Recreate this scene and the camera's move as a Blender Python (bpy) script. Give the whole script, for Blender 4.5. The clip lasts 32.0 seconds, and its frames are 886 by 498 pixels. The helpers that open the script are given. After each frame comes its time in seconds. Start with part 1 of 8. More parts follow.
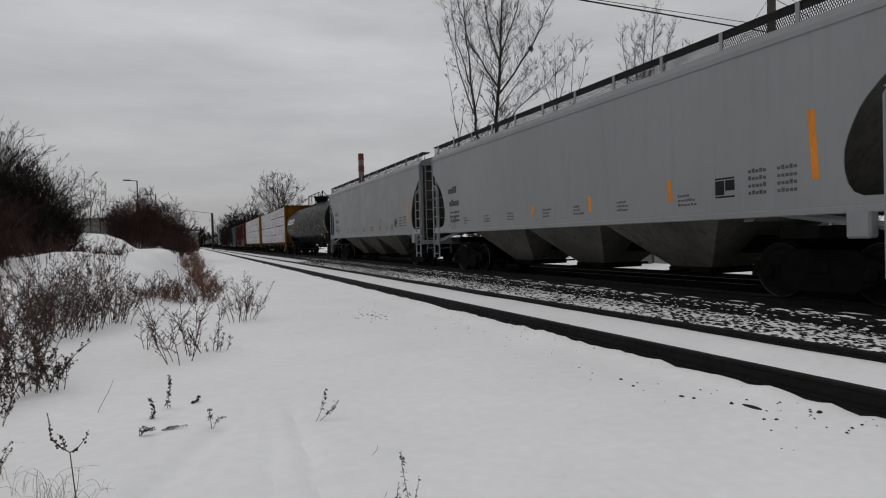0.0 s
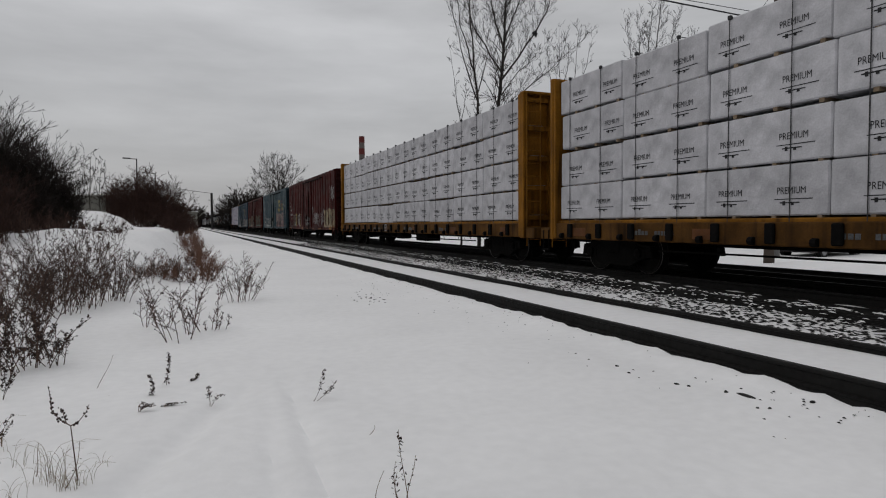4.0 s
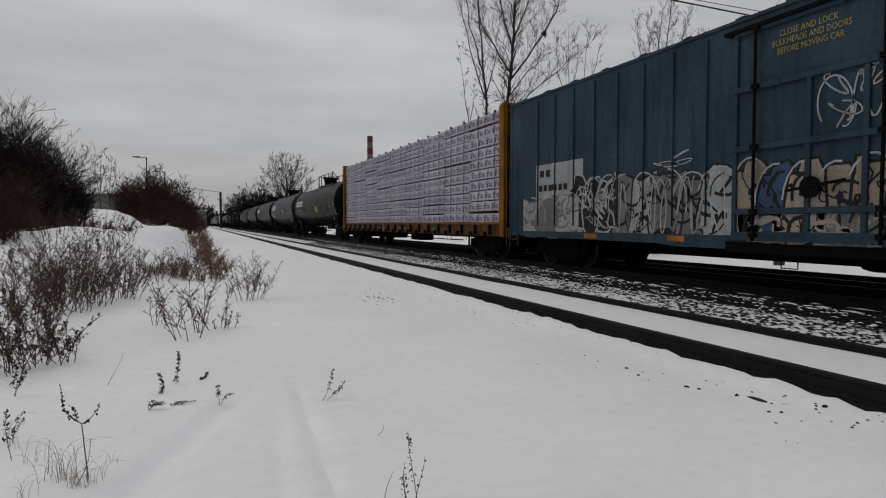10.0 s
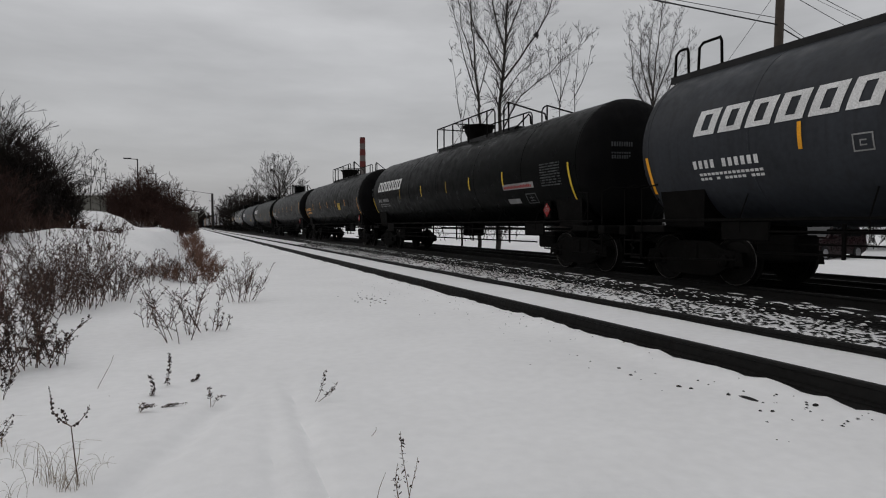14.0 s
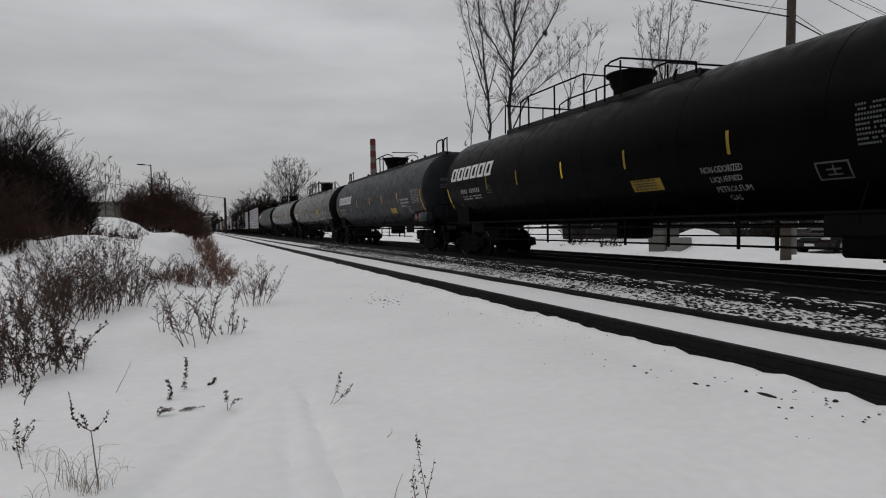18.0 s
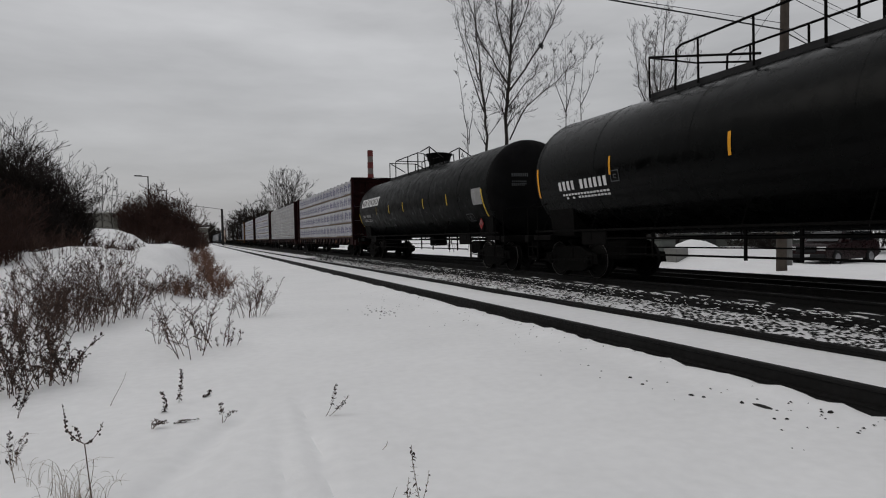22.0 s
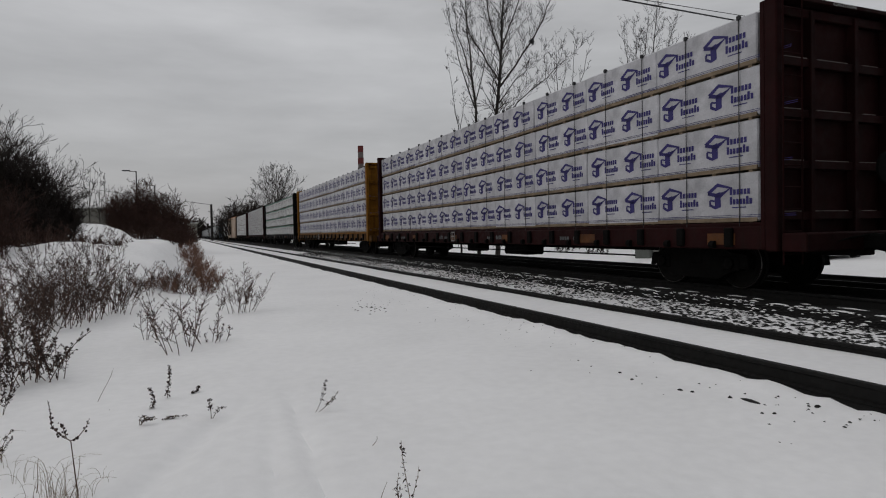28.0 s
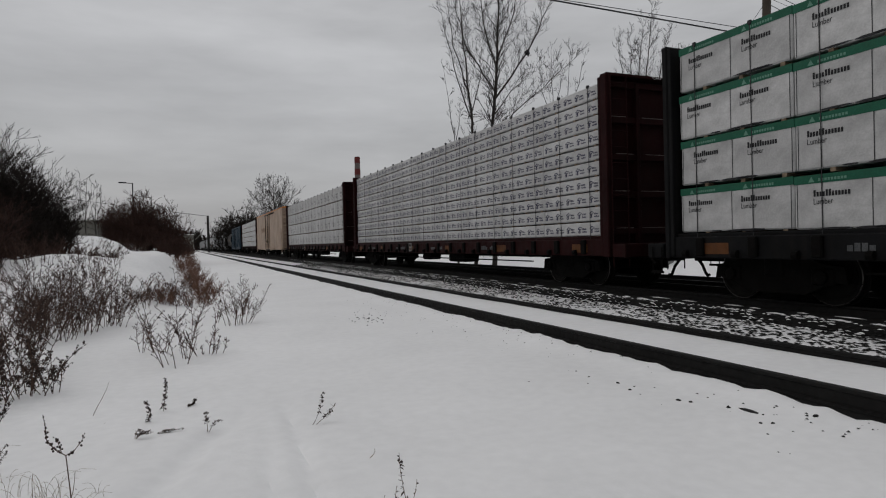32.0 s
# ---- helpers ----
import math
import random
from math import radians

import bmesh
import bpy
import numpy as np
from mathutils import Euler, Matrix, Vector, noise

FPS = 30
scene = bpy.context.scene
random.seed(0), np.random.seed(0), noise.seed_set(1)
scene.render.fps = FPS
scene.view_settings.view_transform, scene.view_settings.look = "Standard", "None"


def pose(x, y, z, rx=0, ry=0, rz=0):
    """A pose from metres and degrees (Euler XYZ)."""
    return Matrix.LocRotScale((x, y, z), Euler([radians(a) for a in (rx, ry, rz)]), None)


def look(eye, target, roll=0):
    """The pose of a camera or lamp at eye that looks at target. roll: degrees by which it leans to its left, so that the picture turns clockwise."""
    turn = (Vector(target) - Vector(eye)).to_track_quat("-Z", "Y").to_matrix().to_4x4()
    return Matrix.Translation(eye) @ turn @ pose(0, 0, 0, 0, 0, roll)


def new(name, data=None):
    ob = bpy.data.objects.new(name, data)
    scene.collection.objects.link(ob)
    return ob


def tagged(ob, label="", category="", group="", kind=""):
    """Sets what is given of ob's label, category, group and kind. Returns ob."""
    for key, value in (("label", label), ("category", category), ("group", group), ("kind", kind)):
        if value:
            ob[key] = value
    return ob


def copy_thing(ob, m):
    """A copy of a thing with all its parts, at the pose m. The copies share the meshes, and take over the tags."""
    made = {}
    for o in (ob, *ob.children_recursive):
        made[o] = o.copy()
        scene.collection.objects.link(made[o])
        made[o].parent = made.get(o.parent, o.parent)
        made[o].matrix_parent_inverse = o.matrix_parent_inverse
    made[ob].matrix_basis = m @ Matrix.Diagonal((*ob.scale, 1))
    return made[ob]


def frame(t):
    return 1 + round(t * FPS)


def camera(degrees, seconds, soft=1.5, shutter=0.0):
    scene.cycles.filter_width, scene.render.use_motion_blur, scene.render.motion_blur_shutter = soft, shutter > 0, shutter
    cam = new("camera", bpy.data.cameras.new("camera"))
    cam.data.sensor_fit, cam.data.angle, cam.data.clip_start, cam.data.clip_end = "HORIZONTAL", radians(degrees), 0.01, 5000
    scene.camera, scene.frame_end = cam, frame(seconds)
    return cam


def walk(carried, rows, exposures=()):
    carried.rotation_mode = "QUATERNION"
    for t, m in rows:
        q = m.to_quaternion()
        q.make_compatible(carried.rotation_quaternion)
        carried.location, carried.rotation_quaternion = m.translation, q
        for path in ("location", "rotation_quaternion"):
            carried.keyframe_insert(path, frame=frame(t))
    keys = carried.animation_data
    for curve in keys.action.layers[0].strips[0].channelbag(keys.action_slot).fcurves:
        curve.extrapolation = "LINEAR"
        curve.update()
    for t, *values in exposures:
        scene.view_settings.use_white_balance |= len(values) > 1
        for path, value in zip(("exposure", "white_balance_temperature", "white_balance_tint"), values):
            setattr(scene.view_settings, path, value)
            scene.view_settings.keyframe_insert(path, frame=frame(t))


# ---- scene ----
cam = camera(71.7, 32.0, soft=1.1)

# seconds, eye x y z, tilt, lean, turn
PATH = [
    (0.0, 0.027, -0.003, 1.315, 89.013, 1.610, -22.499),
    (0.5, 0.024, 0.001, 1.311, 89.458, 1.474, -22.968),
    (1.0, 0.026, -0.006, 1.308, 89.306, 1.206, -23.096),
    (1.5, 0.022, -0.014, 1.309, 89.091, 1.152, -22.232),
    (2.0, 0.012, -0.018, 1.309, 89.013, 0.985, -21.951),
    (2.5, 0.013, -0.023, 1.314, 89.267, 1.084, -21.240),
    (3.0, 0.012, -0.016, 1.306, 88.903, 0.919, -21.581),
    (3.5, 0.012, -0.016, 1.305, 87.593, 0.683, -22.399),
    (5.5, 0.011, 0.003, 1.310, 87.674, -0.129, -22.321),
    (6.0, 0.001, -0.001, 1.308, 87.725, -0.097, -21.958),
    (6.5, 0.001, -0.002, 1.310, 87.958, -0.212, -21.440),
    (7.0, 0.000, -0.005, 1.308, 87.844, 0.000, -21.254),
    (7.5, 0.001, -0.002, 1.308, 88.027, 0.004, -21.524),
    (8.0, -0.001, 0.001, 1.310, 88.155, -0.011, -21.568),
    (8.5, -0.001, -0.005, 1.308, 88.190, 0.038, -21.369),
    (9.0, -0.001, -0.005, 1.309, 88.337, 0.006, -21.387),
    (9.5, 0.005, -0.006, 1.305, 87.893, -0.105, -21.590),
    (10.0, 0.000, 0.004, 1.310, 87.606, 0.098, -21.843),
    (10.5, -0.001, -0.001, 1.312, 87.203, -0.056, -22.163),
    (11.0, -0.003, 0.003, 1.307, 86.930, -0.017, -22.377),
    (11.5, 0.008, 0.006, 1.313, 86.985, 0.071, -22.460),
    (12.0, -0.006, -0.005, 1.317, 87.264, 0.147, -21.939),
    (12.5, 0.001, -0.005, 1.314, 87.447, 0.112, -22.153),
    (13.0, -0.002, -0.008, 1.310, 88.224, 0.177, -22.393),
    (13.5, 0.002, 0.007, 1.306, 87.822, 0.229, -22.754),
    (14.0, 0.005, 0.007, 1.304, 87.721, 0.211, -22.515),
    (14.5, 0.008, 0.012, 1.304, 87.538, 0.745, -22.126),
    (16.5, 0.003, 0.011, 1.306, 87.315, 1.765, -22.179),
    (17.0, 0.007, 0.009, 1.304, 87.150, 1.497, -21.985),
    (17.5, 0.012, 0.012, 1.307, 87.564, 1.503, -21.773),
    (18.0, 0.000, 0.010, 1.308, 87.741, 1.214, -21.441),
    (18.5, -0.002, -0.001, 1.309, 87.859, 1.011, -21.262),
    (19.0, -0.004, 0.005, 1.306, 88.078, 0.801, -21.284),
    (19.5, 0.003, -0.003, 1.308, 88.556, 0.920, -21.603),
    (20.0, 0.008, -0.004, 1.311, 88.674, 1.015, -21.613),
    (20.5, 0.005, -0.003, 1.308, 89.088, 0.928, -21.781),
    (21.0, -0.000, -0.006, 1.309, 88.824, 0.983, -21.640),
    (21.5, 0.003, -0.007, 1.312, 89.057, 1.104, -21.796),
    (22.0, 0.008, -0.009, 1.313, 88.765, 1.262, -21.701),
    (22.5, 0.009, -0.002, 1.312, 88.607, 1.418, -21.875),
    (23.0, 0.011, -0.006, 1.321, 88.779, 1.301, -21.636),
    (23.5, 0.007, -0.003, 1.314, 89.075, 1.060, -21.803),
    (24.0, 0.007, -0.010, 1.314, 89.197, 1.193, -21.572),
    (24.5, 0.004, -0.013, 1.308, 88.993, 1.124, -21.661),
    (25.0, 0.006, -0.006, 1.308, 87.722, 1.210, -21.802),
    (25.5, 0.010, -0.004, 1.315, 88.420, 0.752, -22.071),
    (27.5, 0.011, 0.001, 1.311, 88.628, 1.110, -22.966),
    (28.0, 0.015, 0.002, 1.308, 88.360, 1.177, -22.576),
    (28.5, 0.014, -0.009, 1.312, 88.338, 1.284, -22.424),
    (29.0, 0.014, -0.010, 1.314, 87.996, 1.608, -22.326),
    (29.5, 0.011, -0.016, 1.313, 88.361, 1.646, -22.163),
    (30.0, 0.009, -0.014, 1.316, 88.839, 1.669, -21.974),
    (30.5, 0.004, -0.016, 1.316, 89.293, 1.406, -21.937),
    (31.0, 0.005, -0.014, 1.315, 89.307, 1.253, -21.887),
    (31.5, 0.008, -0.009, 1.311, 89.372, 1.222, -22.428),
    (32.0, 0.013, 0.001, 1.313, 89.328, 1.441, -22.870),
]

walk(cam, [(r[0], pose(*r[1:])) for r in PATH], exposures=[(0.0, 0.0), (14.0, -0.02), (22.5, -0.02), (25.0, -0.10), (32.0, -0.10)])

# ---- daylight: a closed grey winter sky ----
SUN_ELEV, SUN_TURN = 42.0, -62.0


def make_world():
    w = bpy.data.worlds.new("overcast")
    scene.world = w
    w.use_nodes = True
    nt = w.node_tree
    nt.nodes.clear()
    N, L = nt.nodes.new, nt.links.new
    out, bg = N("ShaderNodeOutputWorld"), N("ShaderNodeBackground")
    L(bg.outputs[0], out.inputs[0])
    sky = N("ShaderNodeTexSky")
    sky.sky_type, sky.sun_disc = "NISHITA", False
    sky.sun_elevation, sky.sun_rotation = radians(SUN_ELEV), radians(SUN_TURN)
    sky.air_density, sky.dust_density = 1.0, 4.0
    tc, sep = N("ShaderNodeTexCoord"), N("ShaderNodeSeparateXYZ")
    L(tc.outputs["Generated"], sep.inputs[0])
    ramp = N("ShaderNodeValToRGB")
    L(sep.outputs["Z"], ramp.inputs[0])
    e = ramp.color_ramp.elements
    e[0].position, e[0].color = 0.0, (0.46, 0.455, 0.465, 1)
    e[1].position, e[1].color = 1.0, (0.79, 0.792, 0.805, 1)
    for p, c in ((0.05, (0.385, 0.384, 0.391)), (0.13, (0.405, 0.407, 0.415)), (0.24, (0.44, 0.443, 0.453)), (0.40, (0.50, 0.502, 0.513))):
        k = e.new(p)
        k.color = (*c, 1)
    # cloud bands, flattened towards the horizon
    m = N("ShaderNodeMapping")
    m.inputs["Scale"].default_value = (1.0, 1.0, 4.5)
    L(tc.outputs["Generated"], m.inputs[0])
    n = N("ShaderNodeTexNoise")
    n.inputs["Scale"].default_value, n.inputs["Detail"].default_value, n.inputs["Roughness"].default_value = 2.0, 6, 0.55
    L(m.outputs[0], n.inputs["Vector"])
    mr = N("ShaderNodeMapRange")
    mr.inputs[1].default_value, mr.inputs[2].default_value, mr.inputs[3].default_value, mr.inputs[4].default_value = 0.3, 0.7, 0.80, 1.18
    L(n.outputs[0], mr.inputs[0])
    mul = N("ShaderNodeVectorMath")
    mul.operation = "SCALE"
    # the cloud cover is thinner on the sun's side
    side = N("ShaderNodeVectorMath")
    side.operation = "DOT_PRODUCT"
    side.inputs[1].default_value = (0.63, 0.77, 0.0)
    L(tc.outputs["Generated"], side.inputs[0])
    glow = N("ShaderNodeMapRange")
    glow.inputs[1].default_value, glow.inputs[2].default_value, glow.inputs[3].default_value, glow.inputs[4].default_value = -1.0, 1.0, 0.53, 1.12
    L(side.outputs["Value"], glow.inputs[0])
    both = N("ShaderNodeMath")
    both.operation = "MULTIPLY"
    L(mr.outputs[0], both.inputs[0])
    L(glow.outputs[0], both.inputs[1])
    L(ramp.outputs[0], mul.inputs[0])
    L(both.outputs[0], mul.inputs["Scale"])
    dim = N("ShaderNodeVectorMath")
    dim.operation = "SCALE"
    dim.inputs["Scale"].default_value = 0.006
    L(sky.outputs[0], dim.inputs[0])
    add = N("ShaderNodeVectorMath")
    add.operation = "ADD"
    L(mul.outputs[0], add.inputs[0])
    L(dim.outputs[0], add.inputs[1])
    L(add.outputs[0], bg.inputs[0])
    bg.inputs[1].default_value = 1.0


make_world()
sun_data = bpy.data.lights.new("sun", "SUN")
sun_data.energy, sun_data.angle, sun_data.color = 0.35, radians(40), (1.0, 0.97, 0.93)
sun = new("sun", sun_data)
sun.matrix_world = look((0, 0, 0), (-math.sin(radians(SUN_TURN)), -math.cos(radians(SUN_TURN)), -math.tan(radians(SUN_ELEV))))


# ---- materials ----
MATS = {}


def mat(name, color, rough=0.6, metal=0.0, var=0.25, scale=3.0, bump=0.0, bscale=60.0, streak=0.0, streak_color=(0.05, 0.03, 0.02), spec=0.2, island=0.0, objvar=0.0, fine=0.12):
    """Paint, steel, wood, earth: a base colour with variation at two scales, streaks that run down, and fine relief."""
    if name in MATS:
        return MATS[name]
    m = bpy.data.materials.new(name)
    m.use_nodes = True
    nt = m.node_tree
    N, L = nt.nodes.new, nt.links.new
    b = nt.nodes["Principled BSDF"]
    b.inputs["Roughness"].default_value, b.inputs["Metallic"].default_value = rough, metal
    b.inputs["Specular IOR Level"].default_value = spec
    tc = N("ShaderNodeTexCoord")

    def noise_tex(s, detail, stretch=None):
        n = N("ShaderNodeTexNoise")
        n.inputs["Scale"].default_value, n.inputs["Detail"].default_value = s, detail
        if stretch:
            mp = N("ShaderNodeMapping")
            mp.inputs["Scale"].default_value = stretch
            L(tc.outputs["Object"], mp.inputs[0])
            L(mp.outputs[0], n.inputs["Vector"])
        else:
            L(tc.outputs["Object"], n.inputs["Vector"])
        return n.outputs[0]

    def remap(sock, a, bb, lo, hi):
        r = N("ShaderNodeMapRange")
        for i, v in enumerate((a, bb, lo, hi)):
            r.inputs[i + 1].default_value = v
        L(sock, r.inputs[0])
        return r.outputs[0]

    def times(c, f):
        v = N("ShaderNodeVectorMath")
        v.operation = "SCALE"
        L(c, v.inputs[0])
        L(f, v.inputs["Scale"])
        return v.outputs[0]

    rgb = N("ShaderNodeRGB")
    rgb.outputs[0].default_value = (*color, 1)
    c = rgb.outputs[0]
    if streak:
        s = noise_tex(1.0, 4, (7.0, 7.0, 0.55))
        f = remap(s, 0.5, 0.72, 0.0, streak)
        mx = N("ShaderNodeMix")
        mx.data_type = "RGBA"
        L(f, mx.inputs[0])
        L(c, mx.inputs[6])
        mx.inputs[7].default_value = (*streak_color, 1)
        c = mx.outputs[2]
    if var:
        c = times(c, remap(noise_tex(scale, 5), 0.3, 0.7, 1 - var, 1 + var))
    if fine:
        c = times(c, remap(noise_tex(scale * 14, 3), 0.3, 0.7, 1 - fine, 1 + fine))
    if island:
        g = N("ShaderNodeNewGeometry")
        c = times(c, remap(g.outputs["Random Per Island"], 0, 1, 1 - island, 1 + island))
    if objvar:
        o = N("ShaderNodeObjectInfo")
        c = times(c, remap(o.outputs["Random"], 0, 1, 1 - objvar, 1 + objvar))
    L(c, b.inputs["Base Color"])
    L(remap(noise_tex(scale * 4, 3), 0.3, 0.7, max(0.03, rough - 0.12), min(1.0, rough + 0.12)), b.inputs["Roughness"])
    if bump:
        bp = N("ShaderNodeBump")
        bp.inputs["Strength"].default_value, bp.inputs["Distance"].default_value = min(1.0, bump), 0.01 if bscale > 8 else 0.05
        L(noise_tex(bscale, 4), bp.inputs["Height"])
        L(bp.outputs[0], b.inputs["Normal"])
    MATS[name] = m
    return m


def snow_mat():
    m = mat("snow", (0.81, 0.81, 0.815), 0.75, var=0.035, scale=0.6, bump=0.25, bscale=28, fine=0.03, spec=0.2)
    return m


SNOW = snow_mat()
STEEL = mat("rail_steel", (0.0065, 0.0062, 0.006), 0.7, 0.0, var=0.3, scale=4, bump=0.2)
RAILTOP = mat("rail_head", (0.12, 0.115, 0.11), 0.35, 0.8, var=0.2, scale=6)
BALLAST = mat("ballast_dark", (0.0075, 0.0072, 0.007), 0.95, var=0.4, scale=2.5, bump=0.8, bscale=30)
STONE = mat("ballast_stone", (0.018, 0.0175, 0.017), 0.9, var=0.3, scale=5, island=0.6)
TIE = mat("tie_wood", (0.045, 0.036, 0.03), 0.9, var=0.35, scale=5, bump=0.5)
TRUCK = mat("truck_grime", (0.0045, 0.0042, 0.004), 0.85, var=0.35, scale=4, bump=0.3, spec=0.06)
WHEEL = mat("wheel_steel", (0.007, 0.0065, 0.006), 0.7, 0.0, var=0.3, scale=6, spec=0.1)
BLACK = mat("black_paint", (0.007, 0.007, 0.0072), 0.45, var=0.3, scale=1.2, streak=0.25, streak_color=(0.03, 0.026, 0.022))
BLACKSAT = mat("black_tank", (0.0011, 0.0015, 0.0013), 0.36, var=0.35, scale=0.9, streak=0.3, streak_color=(0.003, 0.0031, 0.0028), spec=0.028)
BLACKGLOSS = mat("black_gloss_tank", (0.0010, 0.0013, 0.0012), 0.24, var=0.35, scale=0.9, streak=0.3, streak_color=(0.003, 0.003, 0.0028), spec=0.075)
TANKGREY = mat("charcoal_tank", (0.027, 0.030, 0.036), 0.5, var=0.2, scale=0.8, streak=0.4, streak_color=(0.013, 0.0135, 0.014), spec=0.15)
# darker copy of the charcoal: the heads' shade is put into the paint
TANKHEAD = mat("charcoal_tank_head_shaded", (0.016, 0.0175, 0.021), 0.6, var=0.3, scale=1.5, streak=0.4, streak_color=(0.010, 0.010, 0.0105), spec=0.1)
# near-black that stands in for shade on the black tanks' heads
HEADSHADE = mat("tank_head_shade", (0.0045, 0.0045, 0.0048), 0.75, var=0.35, scale=1.5, streak=0.3, streak_color=(0.010, 0.009, 0.008), spec=0.06)
HOPGREY = mat("hopper_grey", (0.225, 0.235, 0.245), 0.5, var=0.06, scale=0.35, streak=0.22, streak_color=(0.16, 0.165, 0.165), fine=0.015)
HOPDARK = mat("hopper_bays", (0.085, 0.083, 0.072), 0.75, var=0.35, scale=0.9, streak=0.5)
GRATE = mat("walkway_steel", (0.022, 0.022, 0.023), 0.6, 0.5, var=0.2)
REDBOX = mat("boxcar_red", (0.048, 0.0068, 0.0058), 0.6, var=0.45, scale=0.6, streak=0.85, streak_color=(0.014, 0.0058, 0.0045), spec=0.07, bump=0.15, bscale=6)
BLUEBOX = mat("boxcar_blue", (0.037, 0.063, 0.077), 0.55, var=0.28, scale=0.8, streak=0.5, streak_color=(0.014, 0.02, 0.022), spec=0.1, bump=0.15, bscale=6)
BLUEBOX2 = mat("boxcar_navy", (0.025, 0.046, 0.066), 0.55, var=0.28, scale=0.8, streak=0.5, streak_color=(0.011, 0.017, 0.022), spec=0.1, bump=0.15, bscale=6)
# end-wall copies of the boxcar paints, darkened for shade and some grime
REDEND = mat("shaded_grimy_red", (0.022, 0.0048, 0.0042), 0.7, var=0.35, scale=1.2, streak=0.5, streak_color=(0.010, 0.005, 0.0045), spec=0.06)
BLUEEND = mat("shaded_grimy_blue", (0.0085, 0.014, 0.019), 0.7, var=0.35, scale=1.2, streak=0.5, streak_color=(0.006, 0.008, 0.009), spec=0.06)
TANBOX = mat("boxcar_tan", (0.36, 0.275, 0.215), 0.6, var=0.2, scale=0.7, streak=0.4, streak_color=(0.2, 0.09, 0.03))
ORANGE = mat("orange_paint", (0.60, 0.20, 0.02), 0.55, var=0.2, streak=0.3)
YELLOWCAR = mat("car_yellow", (0.18, 0.078, 0.009), 0.65, var=0.35, scale=1.3, streak=0.75, streak_color=(0.035, 0.016, 0.006), spec=0.08)
YELLOWSILL = mat("car_yellow_grimed", (0.075, 0.036, 0.010), 0.75, var=0.55, scale=1.6, streak=0.7, streak_color=(0.018, 0.010, 0.006), spec=0.06)
MAROONCAR = mat("car_maroon", (0.017, 0.0040, 0.0042), 0.7, var=0.3, scale=1.5, streak=0.6, streak_color=(0.012, 0.006, 0.005), spec=0.07)
BLACKCAR = mat("car_black", (0.006, 0.0062, 0.0068), 0.65, var=0.3, scale=1.5, streak=0.5, streak_color=(0.013, 0.011, 0.010), spec=0.08)
WRAP = mat("lumber_wrap", (0.43, 0.43, 0.455), 0.4, var=0.2, scale=2.6, bump=1.0, bscale=3.2, objvar=0.1, fine=0.07)
WRAP2 = mat("lumber_wrap_lilac", (0.41, 0.39, 0.435), 0.42, var=0.2, scale=2.6, bump=1.0, bscale=3.5, objvar=0.1, fine=0.07)
WRAPG = mat("lumber_wrap_grey", (0.43, 0.43, 0.43), 0.42, var=0.2, scale=2.6, bump=1.0, bscale=3.2, objvar=0.1, fine=0.07)
LUMBER = mat("sawn_lumber", (0.19, 0.145, 0.10), 0.8, var=0.25, scale=6, bump=0.3)
LEDGE = mat("dusty_snow", (0.16, 0.14, 0.13), 0.85, var=0.4, scale=6)
STRAP = mat("strap_black", (0.03, 0.03, 0.032), 0.5)
INDIGO = mat("print_indigo", (0.036, 0.030, 0.135), 0.5, var=0.12, fine=0.1)
INKSLATE = mat("print_slate", (0.05, 0.05, 0.085), 0.5, var=0.2)
GREENPALE = mat("print_pale_green", (0.10, 0.21, 0.16), 0.5, var=0.1)
GREENP = mat("print_green", (0.010, 0.082, 0.048), 0.5, var=0.1)
INKBLACK = mat("print_black", (0.02, 0.02, 0.022), 0.5)
WHITEP = mat("white_marking", (0.62, 0.62, 0.62), 0.55, var=0.12, scale=3, fine=0.2)
DULLWHITE = mat("dull_white_marking", (0.24, 0.24, 0.24), 0.6, var=0.2, scale=3, fine=0.2)
YELLOWP = mat("yellow_marking", (0.62, 0.42, 0.03), 0.5, var=0.12)
DULLAMBER = mat("dull_amber_reflector", (0.26, 0.105, 0.012), 0.6, var=0.35, scale=3, fine=0.2)
SILLORANGE = mat("sill_rust_reflector", (0.085, 0.032, 0.010), 0.7, var=0.4, scale=3)
AMBER = mat("amber_reflector", (0.75, 0.33, 0.02), 0.4, var=0.1)
DIMYELLOW = mat("dirty_yellow_reflector", (0.22, 0.15, 0.02), 0.6, var=0.3)
REDP = mat("red_marking", (0.26, 0.018, 0.018), 0.5, var=0.1)
BARK = mat("bark", (0.04, 0.035, 0.031), 0.9, var=0.3, scale=4, bump=0.5)
TWIG = mat("twig", (0.032, 0.028, 0.026), 0.9, var=0.25)
THICKET = mat("thicket_twig", (0.017, 0.0125, 0.0105), 0.9, var=0.3)
LOWBRUSH = mat("low_brush", (0.14, 0.078, 0.055), 0.9, var=0.3, island=0.4)
RUSSET = mat("russet_twig", (0.042, 0.022, 0.017), 0.9, var=0.3, island=0.3)
WEED = mat("dry_weed", (0.085, 0.052, 0.040), 0.9, var=0.3, island=0.35)
SEED = mat("seed_head", (0.035, 0.024, 0.020), 0.95, var=0.3, island=0.4)
POLEWOOD = mat("pole_wood", (0.075, 0.062, 0.052), 0.9, var=0.2, scale=3, bump=0.4)
STALK = mat("pale_stalk", (0.15, 0.105, 0.072), 0.9, var=0.3, island=0.4)
PALEGRASS = mat("pale_grass", (0.30, 0.25, 0.19), 0.9, var=0.3, island=0.3)
FAINT = mat("faded_stencil", (0.07, 0.073, 0.076), 0.6, var=0.3, fine=0.3)
